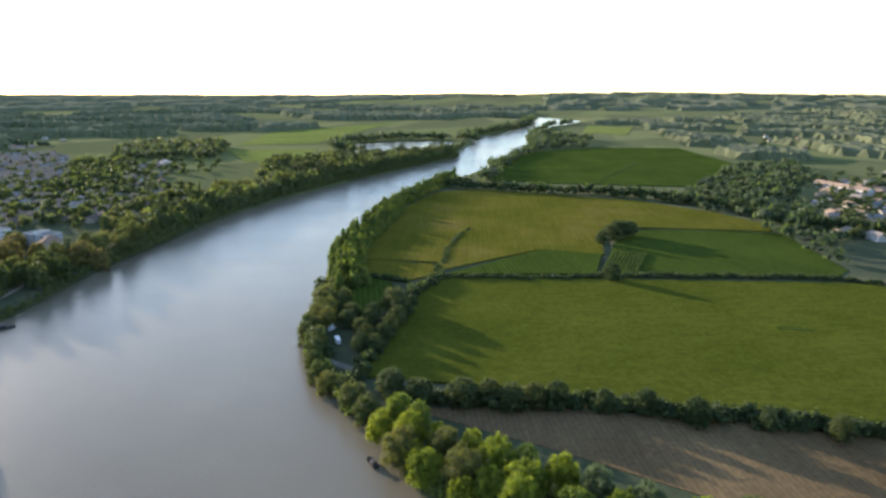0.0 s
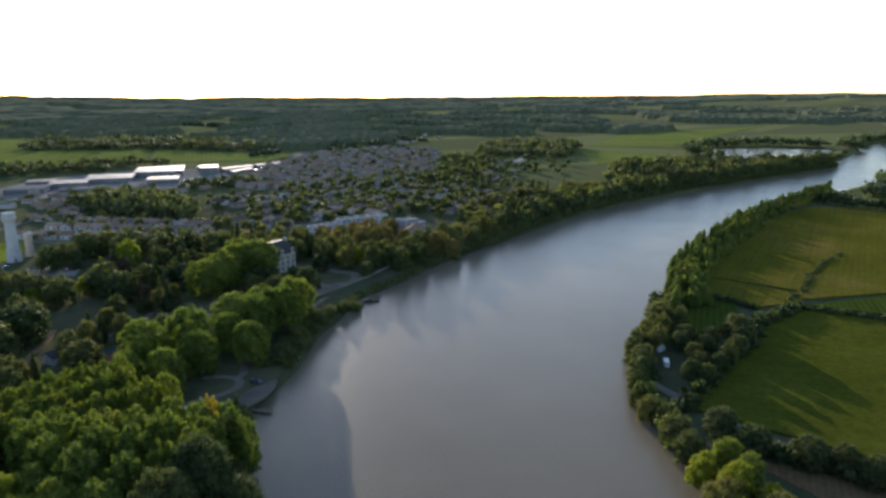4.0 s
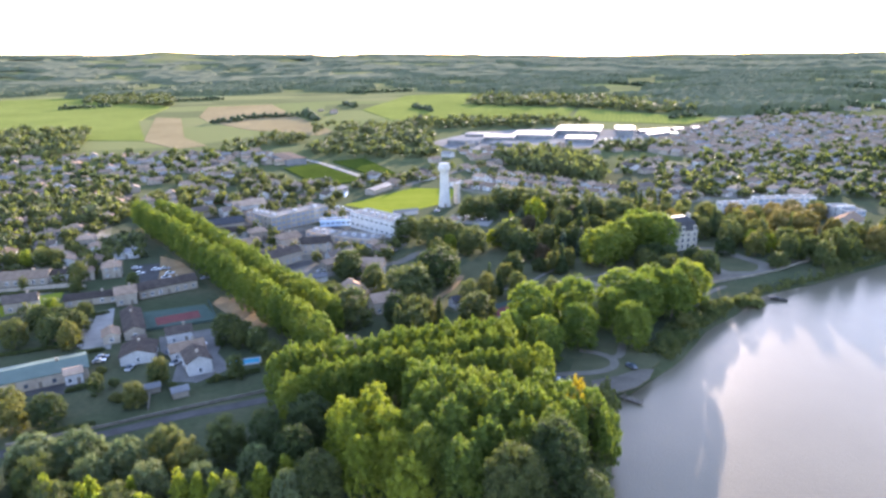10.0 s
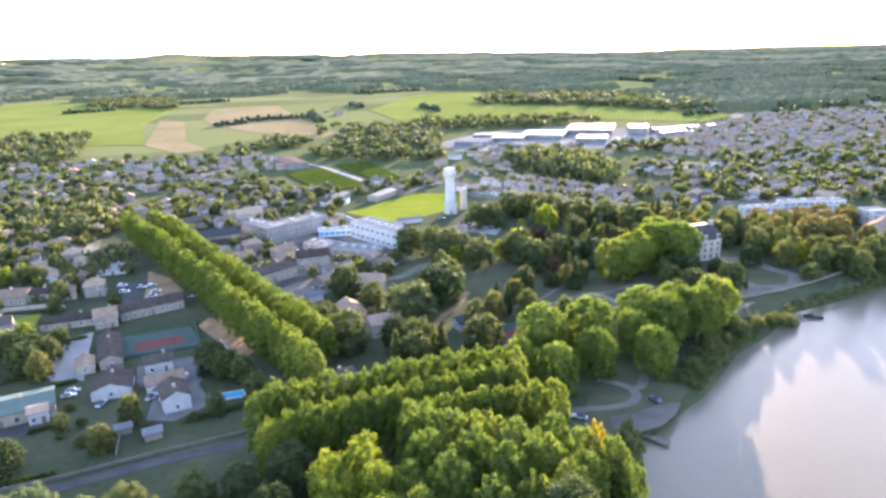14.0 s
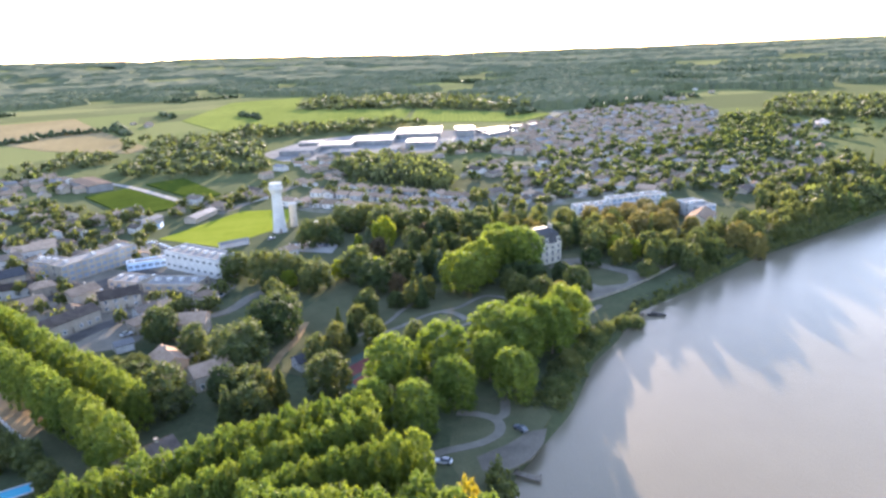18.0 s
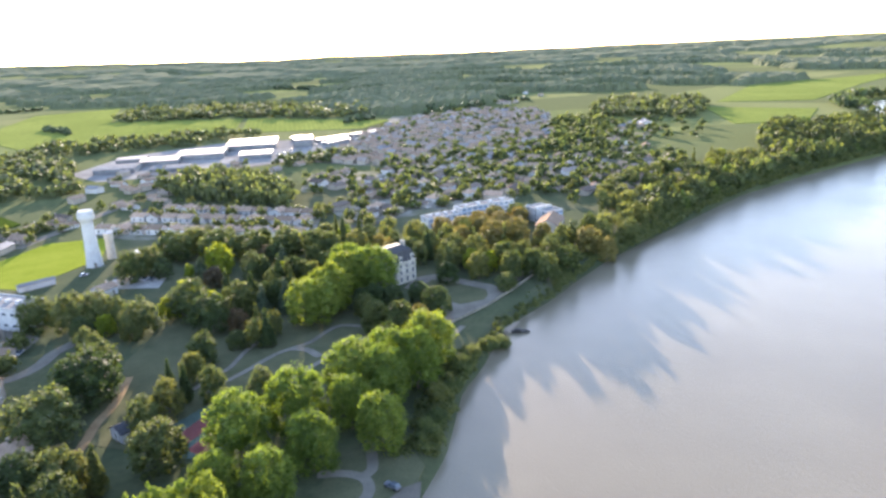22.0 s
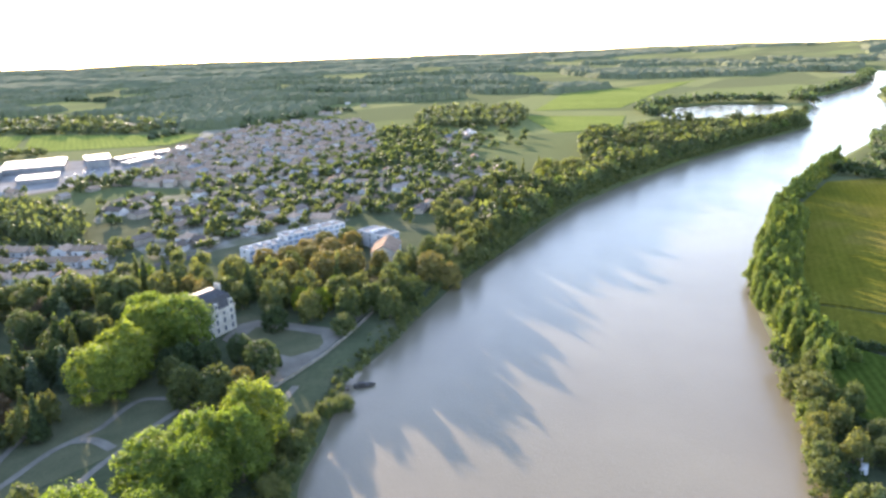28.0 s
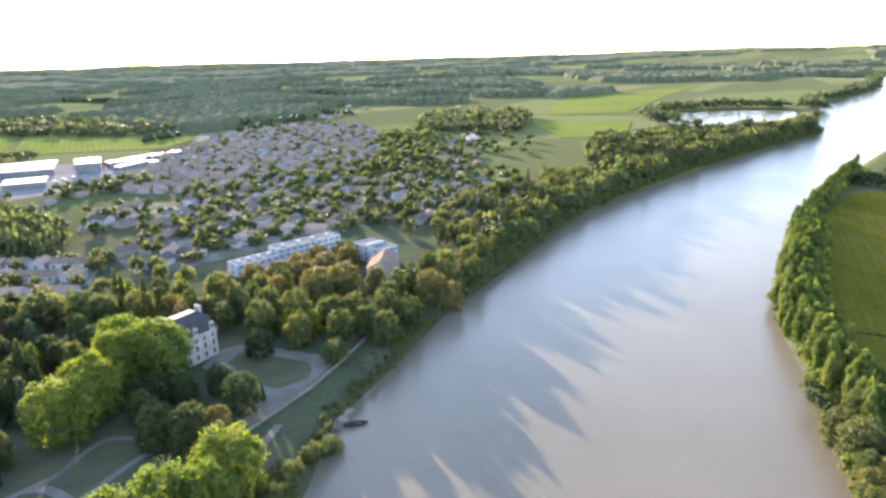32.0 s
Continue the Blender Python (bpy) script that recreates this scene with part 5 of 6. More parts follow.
canopy("lakeside_woods", [(900, 740), (1150, 850), (1600, 800), (2000, 560), (2900, 700), (2500, 1700), (1500, 2000), (1250, 950)], 12, 12, -0.02, "woods and hedges beyond the lake", 3)
canopy("eastern_woods", [(1140, 60), (1640, 195), (1700, 330), (2300, 50), (3100, -300), (2600, -1400), (1000, -900), (960, -200), (900, -40)], 8.5, 11, -0.05, "patchy woods beyond the far fields", 4)
spots = wooded([(616, 28), (700, 10), (860, -14), (953, -78), (812, -88), (627, -68), (525, -70), (440, -71), (365, -76), (400, -62), (438, -56), (519, -30), (539, 2)], 12, 6, 10, 0.72)
spots += wooded([(380, -80), (440, -75), (640, -75), (820, -92), (930, -180), (560, -180), (400, -120)], 19, 4.6, 7.5, 0.6)
foliage("village_wood", spots, M["farleaf"], "bush", "dense green wood beside the village", "wood", 24, 0.28)
canopy("horizon_woods", [(-3500, 2200), (1500, 2250), (2900, 1700), (4300, 1200), (3500, 3200), (600, 4700), (-2500, 4300)], 30, 11, -0.3, "far wooded country to the horizon", 6)
canopy("eastern_horizon_woods", [(2500, 650), (3000, -300), (2700, -1500), (4300, -1500), (4700, 400), (4300, 1150)], 30, 13, -0.2, "far wooded hills beyond the river", 7)

# ---- buildings ----
brng = random.Random(5)


def window_mesh(name, w, h, wall_gap=0.05):
    """A pane in a frame, facing -y, its middle at the origin."""
    bm = boxes((-w / 2, -0.03, -h / 2, w / 2, 0.03, h / 2))
    me = bpy.data.meshes.new(name)
    bm.to_mesh(me)
    bm.free()
    me.materials.append(M["glass" if w < 2 else "curtain_glass"])
    return me


WIN = {"small": window_mesh("window", 1.1, 1.3), "wide": window_mesh("window", 2.2, 1.4), "strip": window_mesh("window", 1.95, 0.95)}
bm_door = boxes((-0.5, -0.04, 0, 0.5, 0.04, 2.1))
door_me = bpy.data.meshes.new("door")
bm_door.to_mesh(door_me)
bm_door.free()
door_me.materials.append(M["wood"])
bm_sh = boxes((-0.28, -0.05, -0.7, 0.28, 0.01, 0.7))
shutter_me = bpy.data.meshes.new("shutter")
bm_sh.to_mesh(shutter_me)
bm_sh.free()
shutter_me.materials.append(M["blue_panel"])


frame_bm = boxes((-0.66, -0.05, -0.76, -0.55, 0.045, 0.76), (0.55, -0.05, -0.76, 0.66, 0.045, 0.76), (-0.55, -0.05, 0.65, 0.55, 0.045, 0.76), (-0.55, -0.05, -0.76, 0.55, 0.045, -0.65), (-0.03, -0.05, -0.65, 0.03, 0.045, 0.65))
frame_me = bpy.data.meshes.new("window_frame")
frame_bm.to_mesh(frame_me)
frame_bm.free()
frame_me.materials.append(M["line"])


def put(name, me, parent, x, y, z, turn=0.0, scale=(1, 1, 1)):
    o = new(name, me)
    o.parent = parent
    o.matrix_basis = pose(x, y, z, 0, 0, turn) @ Matrix.Diagonal((*scale, 1))
    return o


def house(name, w, d, h, roof_h, wall="render_white", roof="tile", windows=True, hip=False, chimney=True, label="", shutters=False, framed=False):
    """Ridge along x; walls, roof slabs with eaves, chimney, windows on all long sides."""
    e = new(name)
    bm = bmesh.new()
    a = [(-w / 2, -d / 2), (w / 2, -d / 2), (w / 2, d / 2), (-w / 2, d / 2)]
    lo = [bm.verts.new((x, y, -0.3)) for x, y in a]
    hi = [bm.verts.new((x, y, h)) for x, y in a]
    for i in range(4):
        j = (i + 1) % 4
        bm.faces.new((lo[i], lo[j], hi[j], hi[i]))
    if not hip:
        for s, (i, j) in ((1, (1, 2)), (-1, (3, 0))):
            top = bm.verts.new((s * w / 2, 0, h + roof_h))
            bm.faces.new((hi[i], hi[j], top))
    part("wall", bm, M[wall], e)
    o, t = 0.45, 0.22
    bm = bmesh.new()
    run = w / 2 - (d / 2 if hip else 0)
    run = max(run, 0.4)
    drop = roof_h * o / (d / 2)
    ev = [(-w / 2 - o, -d / 2 - o, h - drop), (w / 2 + o, -d / 2 - o, h - drop), (w / 2 + o, d / 2 + o, h - drop), (-w / 2 - o, d / 2 + o, h - drop)]
    rx = run if hip else w / 2 + o
    rg = [(-rx, 0, h + roof_h), (rx, 0, h + roof_h)]
    up = [bm.verts.new((x, y, z + t)) for x, y, z in ev + rg]
    dn = [bm.verts.new((x, y, z)) for x, y, z in ev + rg]
    for k, vs in enumerate((up, dn)):
        fs = [(vs[0], vs[1], vs[5], vs[4]), (vs[2], vs[3], vs[4], vs[5])]
        if hip:
            fs += [(vs[1], vs[2], vs[5]), (vs[3], vs[0], vs[4])]
        for f in fs:
            bm.faces.new(f if k == 0 else f[::-1])
    if hip:
        for i in range(4):
            j = (i + 1) % 4
            bm.faces.new((dn[i], dn[j], up[j], up[i]))
    else:
        for i, j in ((0, 1), (1, 5), (5, 2), (2, 3), (3, 4), (4, 0)):
            bm.faces.new((dn[i], dn[j], up[j], up[i]))
    r = part("roof", bm, M[roof], e)
    if chimney:
        part("chimney", boxes((w * 0.18, -0.35, h + roof_h * 0.4, w * 0.18 + 0.8, 0.35, h + roof_h + 0.9), (w * 0.18 - 0.08, -0.43, h + roof_h + 0.9, w * 0.18 + 0.88, 0.43, h + roof_h + 1.02)), M["render_cream"], r)
    if windows:
        floors = max(1, int(h / 2.7))
        n = max(2, int(w / 3.4))
        for fl in range(floors):
            z = 1.55 + fl * 2.75
            for k in range(n):
                x = -w / 2 + w * (k + 0.5) / n
                for s in (-1, 1):
                    if fl == 0 and k == n // 2 and s < 0:
                        put("door", door_me, e, x, -d / 2 - 0.02, 0)
                        continue
                    pane = put("window", WIN["small"], e, x, s * (d / 2 + 0.005), z)
                    if framed:
                        put("window_frame", frame_me, pane, 0, 0, 0)
                    if shutters:
                        for q in (-1, 1):
                            put("shutter", shutter_me, e, x + q * 0.86, s * (d / 2 + 0.03), z)
            for s in (-1, 1):
                pane = put("window", WIN["small"], e, s * (w / 2 + 0.005), 0.0, z, 90)
                if framed:
                    put("window_frame", frame_me, pane, 0, 0, 0)
    return tagged(e, label or "low house with pale walls and a clay tile roof", "house")


KINDS = [house("house", 12, 9, 2.7, 2.0, "render_cream", "tile", label="single-storey cream house with a clay tile roof"),
         house("house", 14, 9, 2.7, 1.9, "render_white", "tile", label="long low white house with a clay tile roof"),
         house("house", 11, 9, 4.6, 2.0, "render_white", "darktile", label="two-storey white house with a dark tile roof"),
         house("house", 13, 10, 3.1, 2.3, "render_cream", "darktile", hip=True, label="low house with a weathered hipped roof"),
         house("house", 10, 9, 4.6, 2.0, "render_cream", "tile", hip=True, label="two-storey cream house with a hipped tile roof")]
PLAIN = [house("house", 12, 9, 3.0, 2.1, "render_cream", "tile", False, label="far low cream house with a tile roof"),
         house("house", 14, 8.5, 3.2, 1.8, "render_white", "darktile", False, False, False, label="far low white house with a dull roof"),
         house("house", 10, 8, 5.2, 2.0, "render_white", "tile", False, True, label="far two-storey white house with a tile roof"),
         house("house", 16, 10, 3.4, 1.6, "render_cream", "darktile", False, False, False, label="far long house with a weathered roof")]
STANDING = [(-105, 182, 16), (-154, 322, 22), (-140, 285, 24), (-116, 322, 10), (-115, 290, 12), (-210, 470, 24), (-190, 368, 12), (-54, 214, 13), (-66, 236, 11), (-60, 226, 10), (-78, 226, 14), (-86, 247, 10), (-85, 297, 22), (-119, 353, 10), (-131, 353, 9), (-112, 210, 32), (-70, 263, 24), (-98, 256, 24), (-40, 215, 12)]
STANDING += [(6, 379, 19), (-3, 362, 15), (-22, 375, 12), (-20, 402, 12), (-9, 407, 15), (-42, 405, 22), (-41, 327, 15), (-41, 360, 13), (-25, 348, 13), (-72, 384, 14), (-82, 400, 16), (-74, 451, 14), (-102, 437, 14), (10, 497, 15), (-20, 497, 12), (27, 425, 9), (52, 441, 12), (61, 449, 8), (25, 465, 52), (8, 300, 12), (-36, 578, 48), (2, 605, 48)]
STANDING += [(x, y, 11) for x, y, a in along([(-142, 250), (-196, 337), (-254, 449), (-325, 568)], 12)]
used = set()


def settle(poly, gap, kinds, group, keep=0.85, base_turn=0.0, clear=()):
    spots = scatter(poly, gap, keep, list(clear) + STANDING)
    for x, y in spots:
        line_gap = min(float(edge_distance([(-14, 216), (-61, 304), (-132, 425)], np.array([x]), np.array([y]), False)[0]), 99)
        if line_gap < 24:
            continue
        k = brng.choice(kinds)
        turn = base_turn + brng.choice((0, 90)) + brng.uniform(-9, 9)
        s = brng.uniform(0.75, 1.0)
        m = pose(x, y, 0, 0, 0, turn)
        if k.name in used:
            c = copy_thing(k, m @ Matrix.Diagonal((s, s, s, 1)))
        else:
            used.add(k.name)
            k.matrix_basis = m
            c = k
        tagged(c, group=group)
    return spots


town_spots = []
town_spots += settle([(-125, 300), (-120, 335), (-148, 430), (-165, 520), (-300, 560), (-330, 420), (-230, 280), (-135, 240)], 15.5, KINDS, "houses west of the avenue", 0.88, 20)
town_spots += settle([(-100, 420), (-62, 450), (-20, 470), (-15, 540), (-62, 560), (-140, 640), (-150, 470)], 15, KINDS, "houses of the town centre", 0.8, 35)
town_spots += settle([(-64, 332), (-20, 305), (14, 330), (20, 350), (-30, 390), (-60, 380), (-72, 360)], 14, KINDS, "houses of the old centre", 0.9, 30)
town_spots += settle([(-60, 415), (0, 425), (-20, 455), (-64, 445), (-90, 412)], 16, KINDS, "houses of the old centre", 0.85, 40)
row = house("row_house", 9, 8, 3.3, 1.7, "render_white", "tile", label="small white row house with a tile roof")
tagged(row, category="house", group="row houses")
for n, line in enumerate(([(152, 424), (64, 512)], [(163, 446), (88, 528)], [(174, 462), (104, 545)])):
    for k, (x, y, a) in enumerate(along(line, 11.0)):
        m = pose(x, y, 0, 0, 0, math.degrees(a) + (90 if (n + k) % 3 == 1 else 0) + brng.uniform(-4, 4))
        if n + k == 0:
            row.matrix_basis = m
        else:
            copy_thing(row, m)
        if k % 2 == 0:
            town_spots.append((x, y))
town_spots += settle([(-10, 512), (40, 515), (62, 545), (30, 580), (0, 540)], 19, KINDS, "houses behind the pitch", 0.85, 40)
town_spots += settle([(70, 425), (120, 425), (100, 470), (72, 480)], 19, KINDS[:2], "houses by the water tower", 0.6, 50)
town_spots += settle([(185, 430), (300, 415), (330, 440), (290, 560), (230, 600), (200, 500)], 17, PLAIN, "houses of the upper town", 0.85, 25, [(205, 505, 22), (224, 392, 14), (250, 393, 22)])


def distant_houses(name, spots, label):
    """Low gabled houses too far off to tell apart, joined."""
    V, F, mats = [], [], []
    for x, y in spots:
        w, d, h, rh = brng.uniform(7, 11.5), brng.uniform(6, 7.5), brng.choice((2.1, 2.4, 3.8)), brng.uniform(1.3, 1.9)
        a = radians(30 + brng.choice((0, 90)) + brng.uniform(-10, 10))
        n = len(V)
        loc = [(-w / 2, -d / 2, 0), (w / 2, -d / 2, 0), (w / 2, d / 2, 0), (-w / 2, d / 2, 0), (-w / 2, -d / 2, h), (w / 2, -d / 2, h), (w / 2, d / 2, h), (-w / 2, d / 2, h), (-w / 2, 0, h + rh), (w / 2, 0, h + rh)]
        o = 0.5
        loc += [(-w / 2 - o, -d / 2 - o, h - 0.1), (w / 2 + o, -d / 2 - o, h - 0.1), (w / 2 + o, d / 2 + o, h - 0.1), (-w / 2 - o, d / 2 + o, h - 0.1), (-w / 2 - o, 0, h + rh + 0.2), (w / 2 + o, 0, h + rh + 0.2)]
        V += [(x + px * math.cos(a) - py * math.sin(a), y + px * math.sin(a) + py * math.cos(a), pz) for px, py, pz in loc]
        wall, roof = brng.choice((0, 0, 0, 0, 0, 1)), brng.choice((2, 2, 2, 2, 2, 2, 3, 3, 4))
        for f, k in (((0, 1, 5, 4), wall), ((1, 2, 6, 9, 5), wall), ((2, 3, 7, 6), wall), ((3, 0, 4, 8, 7), wall), ((10, 11, 15, 14), roof), ((12, 13, 14, 15), roof)):
            F.append([n + i for i in f])
            mats.append(k)
    ob = mesh_object(name, V, F, M["render_cream"])
    for k in ("render_white", "tile", "fartile", "metal_roof"):
        ob.data.materials.append(M[k])
    ob.data.polygons.foreach_set("material_index", mats)
    return tagged(ob, label, "houses", kind="stuff")


far_spots = scatter([(-140, 605), (-70, 640), (-110, 740), (-230, 740), (-420, 720), (-320, 570), (-260, 625)], 15.5, 0.85) + scatter([(300, 405), (335, 385), (415, 392), (425, 425), (310, 432)], 17, 0.7)
far_spots += scatter([(368, 556), (412, 537), (490, 600), (565, 690), (610, 745), (670, 850), (620, 910), (509, 900), (400, 820), (330, 735), (260, 650), (300, 565)], 12, 0.9)
far_spots += scatter([(448, 480), (453, 425), (531, 485), (600, 540), (640, 640), (576, 616)], 24, 0.75) + scatter([(412, 537), (448, 480), (576, 616), (640, 661), (609, 725)], 34, 0.6)
far_spots += scatter([(300, 440), (420, 385), (470, 440), (430, 540), (300, 560)], 16, 0.72) + scatter([(-170, 520), (-140, 600), (-260, 620), (-310, 565)], 15.5, 0.85)
far_spots += scatter([(430, -95), (480, -76), (545, -72), (600, -78), (700, -82), (820, -118), (800, -150), (560, -160)], 19, 0.85)
far_spots += scatter([(90, 560), (200, 610), (300, 700), (190, 695), (110, 725), (50, 640)], 21, 0.6)
far_spots += scatter([(700, -150), (800, -155), (930, -175), (600, -260), (560, -165)], 22, 0.85) + scatter([(-190, 1360), (-170, 1300), (-20, 1080), (20, 1060), (-40, 1160)], 38, 0.5)
far_spots += scatter([(700, 900), (1000, 1150), (800, 1300), (560, 1000)], 42, 0.4) + scatter([(1150, -60), (1400, 60), (1500, -200), (1200, -300)], 60, 0.3)
edge = [p for p in far_spots if p[0] > 290 and 0 < p[1] < 640][:10]
for x, y in edge:
    c = copy_thing(brng.choice(PLAIN), pose(x, y, 0, 0, 0, 30 + brng.choice((0, 90)) + brng.uniform(-10, 10)) @ Matrix.Diagonal((*(brng.uniform(0.6, 0.9),) * 3, 1)))
    tagged(c, group="houses of the suburb")
distant_houses("distant_houses", [p for p in far_spots if p not in set(edge)], "many far pale houses with clay roofs")
town_spots += far_spots
town_trees, far_town_trees = [], []
for x, y in town_spots:
    for _ in range(3 if math.hypot(x, y) < 560 else 2 if y < 600 else int(int(x) % 3 == 0)):
        a, q = trng.uniform(0, 6.28), trng.uniform(8, 13)
        (town_trees if math.hypot(x, y) < 560 else far_town_trees).append((x + q * math.cos(a), y + q * math.sin(a), trng.uniform(2.4, 4.8), trng.uniform(4.5, 9.0)))
town_trees += wooded([(-300, 560), (-330, 420), (-235, 285), (-190, 300), (-150, 430), (-168, 520)], 17, 5.2, 10, 0.6, STANDING) + wooded([(-150, 470), (-100, 430), (-60, 452), (-20, 480), (-20, 535), (-62, 555), (-140, 640)], 19, 4.8, 9, 0.5, STANDING)
far_town_trees += wooded([(-420, 720), (-230, 740), (-110, 740), (-140, 605), (-320, 570)], 19, 5, 9, 0.6) + wooded([(290, 390), (330, 372), (420, 388), (440, 410), (380, 430), (300, 430)], 13, 4.6, 8, 0.6)
far_town_trees += wooded([(300, 440), (420, 390), (490, 440), (448, 480), (412, 537), (290, 580)], 15, 4.8, 8.5, 0.6) + wooded([(185, 410), (300, 415), (300, 560), (200, 560)], 20, 5, 9, 0.45)
far_town_trees += wooded([(412, 537), (448, 480), (576, 616), (640, 661), (609, 725), (560, 690), (490, 600)], 11, 5.5, 9.5, 0.85) + wooded([(448, 480), (453, 425), (531, 485), (620, 500), (700, 600), (640, 661), (576, 616)], 21, 5.5, 9, 0.6)
foliage("garden_trees", town_trees, M["dark"], "bush", "green garden trees and hedges between houses", "tree", 70, 0.19)
foliage("far_garden_trees", far_town_trees, M["leaf"], "bush", "far garden trees between houses", "tree", 22, 0.26)


def own_house(x, y, turn, *a, **k):
    e = house("house", *("browntile" if v == "darktile" else v for v in a), **k, framed=True)
    e.matrix_basis = pose(x, y, 0, 0, 0, turn)
    return e


own_house(-54, 214.5, -66, 10.5, 7.5, 4.6, 1.9, "render_white", "darktile", label="white gabled house with a dark roof and open porch")
own_house(-60, 226, 24, 11, 7, 3.2, 1.8, "render_white", "tile", label="low white house with an old tile roof")
own_house(-66, 240, 20, 8.5, 7, 3.8, 1.6, "render_white", "darktile", label="small white house with a grey-brown roof")
own_house(-75.5, 226, 102, 11, 11, 3.2, 1.9, "render_white", "darktile", label="white gabled house with a dark grey roof")
own_house(-90.3, 243, 110.7, 7.5, 5.5, 3.0, 1.3, "render_cream", "tile", label="pink-roofed cream house beside the gravel yard")
own_house(-79, 238, 20, 4, 3, 2.4, 0.8, "render_white", "darktile", False, chimney=False, label="tiny white gabled outhouse")
own_house(-86, 253.5, 110.7, 23.5, 7, 3.4, 1.6, "render_cream", "darktile", label="long outbuilding with an old dark tile roof")
own_house(-84.9, 295.6, 29, 24, 8.5, 3.8, 2.0, "render_cream", "darktile", label="long low hall with a dark roof")
own_house(-98, 284, 20, 8, 9, 5, 2, "render_cream", "tile", label="cream house at the end of the hall")
own_house(630, 612, 55, 34, 12, 4.0, 1.6, "render_white", "metal_roof", False, chimney=False, label="long pale farm shed with a metal roof among the far fields")
own_house(-112, 286, 12, 20, 7, 3.0, 1.5, "render_cream", "darktile", label="row of low garages with a dull roof")
own_house(-116, 322, 15, 8, 8, 5.4, 2.2, "render_cream", "tile", True, True, label="two-storey house with an orange hipped roof")
own_house(-153, 318, 5, 22, 11, 3.4, 2.2, "render_cream", "tile", label="large low house with a pink tile roof")
own_house(-119, 353.5, 8, 11.5, 8, 3.2, 1.2, "render_white", "metal_roof", label="white house with a pale glazed veranda")
own_house(-131, 353, 8, 8, 6.5, 3.0, 1.4, "render_white", "metal_roof", chimney=False, label="small bright white house among garden trees")
own_house(-139, 322, 10, 9, 8, 3.0, 1.4, "render_white", "darktile", label="pale side house beside the large low house")
own_house(-42.4, 327.3, 42, 24, 9.5, 5.2, 2.0, "render_cream", "darktile", label="long two-storey town building with a grey tile roof")
own_house(-41, 360, 42, 13, 9, 5.2, 2.0, "render_cream", "tile", label="two-storey town house with a clay roof")
own_house(-25, 348, 12, 15, 11, 5.4, 2.2, "render_cream", "darktile", label="broad institutional building with cream walls")
own_house(-72, 383, 7, 18.5, 8.5, 4.2, 1.8, "render_white", "darktile", label="long white building with a dull brown roof")
own_house(-82, 400, 22, 24, 12, 5.0, 2.4, "render_cream", "slate", label="large hall with a dark slate roof")
own_house(-74, 451, 11, 20, 10, 4.6, 2.2, "render_white", "tile", label="long white house behind the hall")
own_house(-102, 437, 36, 18, 10, 4.4, 2.4, "render_cream", "darktile", label="pale house with a large dark roof")
own_house(-20, 298, 20, 6, 5, 2.8, 1.0, "render_white", "metal_roof", False, chimney=False, label="small white hut behind the garden trees")
own_house(10, 497, 58, 25, 8, 3.2, 1.2, "render_cream", "metal_roof", False, chimney=False, label="long low shed behind the pitch")
own_house(-18, 487, -13, 11, 7, 3.0, 0.8, "blue_panel", "metal_roof", False, chimney=False, label="pale blue clubhouse beside the pitch")
own_house(49, 389, 30, 8, 7, 3.4, 1.6, "render_white", "tile", label="small white house with a clay roof by the park trees")
own_house(-20, 497, 55, 16, 8, 3.2, 1.2, "render_cream", "metal_roof", False, chimney=False, label="low pale shed near the pitch")
own_house(25, 421, 14, 15, 4, 2.6, 0.6, "render_white", "metal_roof", False, chimney=False, label="white changing hut at the pitch")
own_house(3, 303, -14, 12, 9, 5.8, 2.6, "render_cream", "tile", label="gabled house whose pale end wall catches the sun")
own_house(8, 259, 20, 12, 9, 5, 2.2, "render_cream", "tile", label="cream house half hidden by trees")
own_house(-4, 274, 110, 13, 8, 4.4, 2.2, "render_cream", "tile", label="tile-roofed house among garden trees")
own_house(38, 258, 20, 8, 6, 3, 1.6, "render_white", "slate", label="small white park pavilion with a slate roof")
own_house(-8, 214, 30, 14, 8, 4.6, 2.2, "render_cream", "darktile", label="old house beneath the grove's trees")
own_house(259, 341, 40, 20, 12, 5.4, 3.2, "stone", "tile", label="stone house with a pinkish tile roof by the river wood")
own_house(-55, 196, 24, 4.5, 3.5, 2.2, 0.8, "render_cream", "shed_wall", False, chimney=False, label="small pale garden shed with a grey roof")
own_house(-64, 200, 24, 4, 3.2, 2.0, 0.6, "render_cream", "shed_wall", False, chimney=False, label="low garden hut with a metal roof")

own_house(713, -107, -142, 60, 9, 5, 2.2, "render_white", "tile", False, chimney=False, label="long white village hall with a red roof")
# the green-roofed workshop
ws = house("workshop", 27, 13, 3.8, 1.5, "render_cream", "green_metal", label="long workshop with a faded green metal roof")
ws.matrix_basis = pose(-102, 213, 0, 0, 0, 24)
tagged(ws, category="workshop")
own_house(-121, 211, 24, 14, 9, 3.2, 0.7, "render_white", "slate", chimney=False, label="low workshop annex with a dark roof")
own_house(-91, 211, 24, 5, 6, 3.6, 0.8, "render_white", "tile", chimney=False, label="small white kiosk with a red roof")
own_house(-109, 182, 112, 23, 7.5, 3.2, 1.5, "render_white", "darktile", label="long white house with a faded brown tile roof")
own_house(-138, 282, 20, 12, 8, 4.4, 2.0, "render_cream", "darktile", label="cream house beside a sunlit lawn")


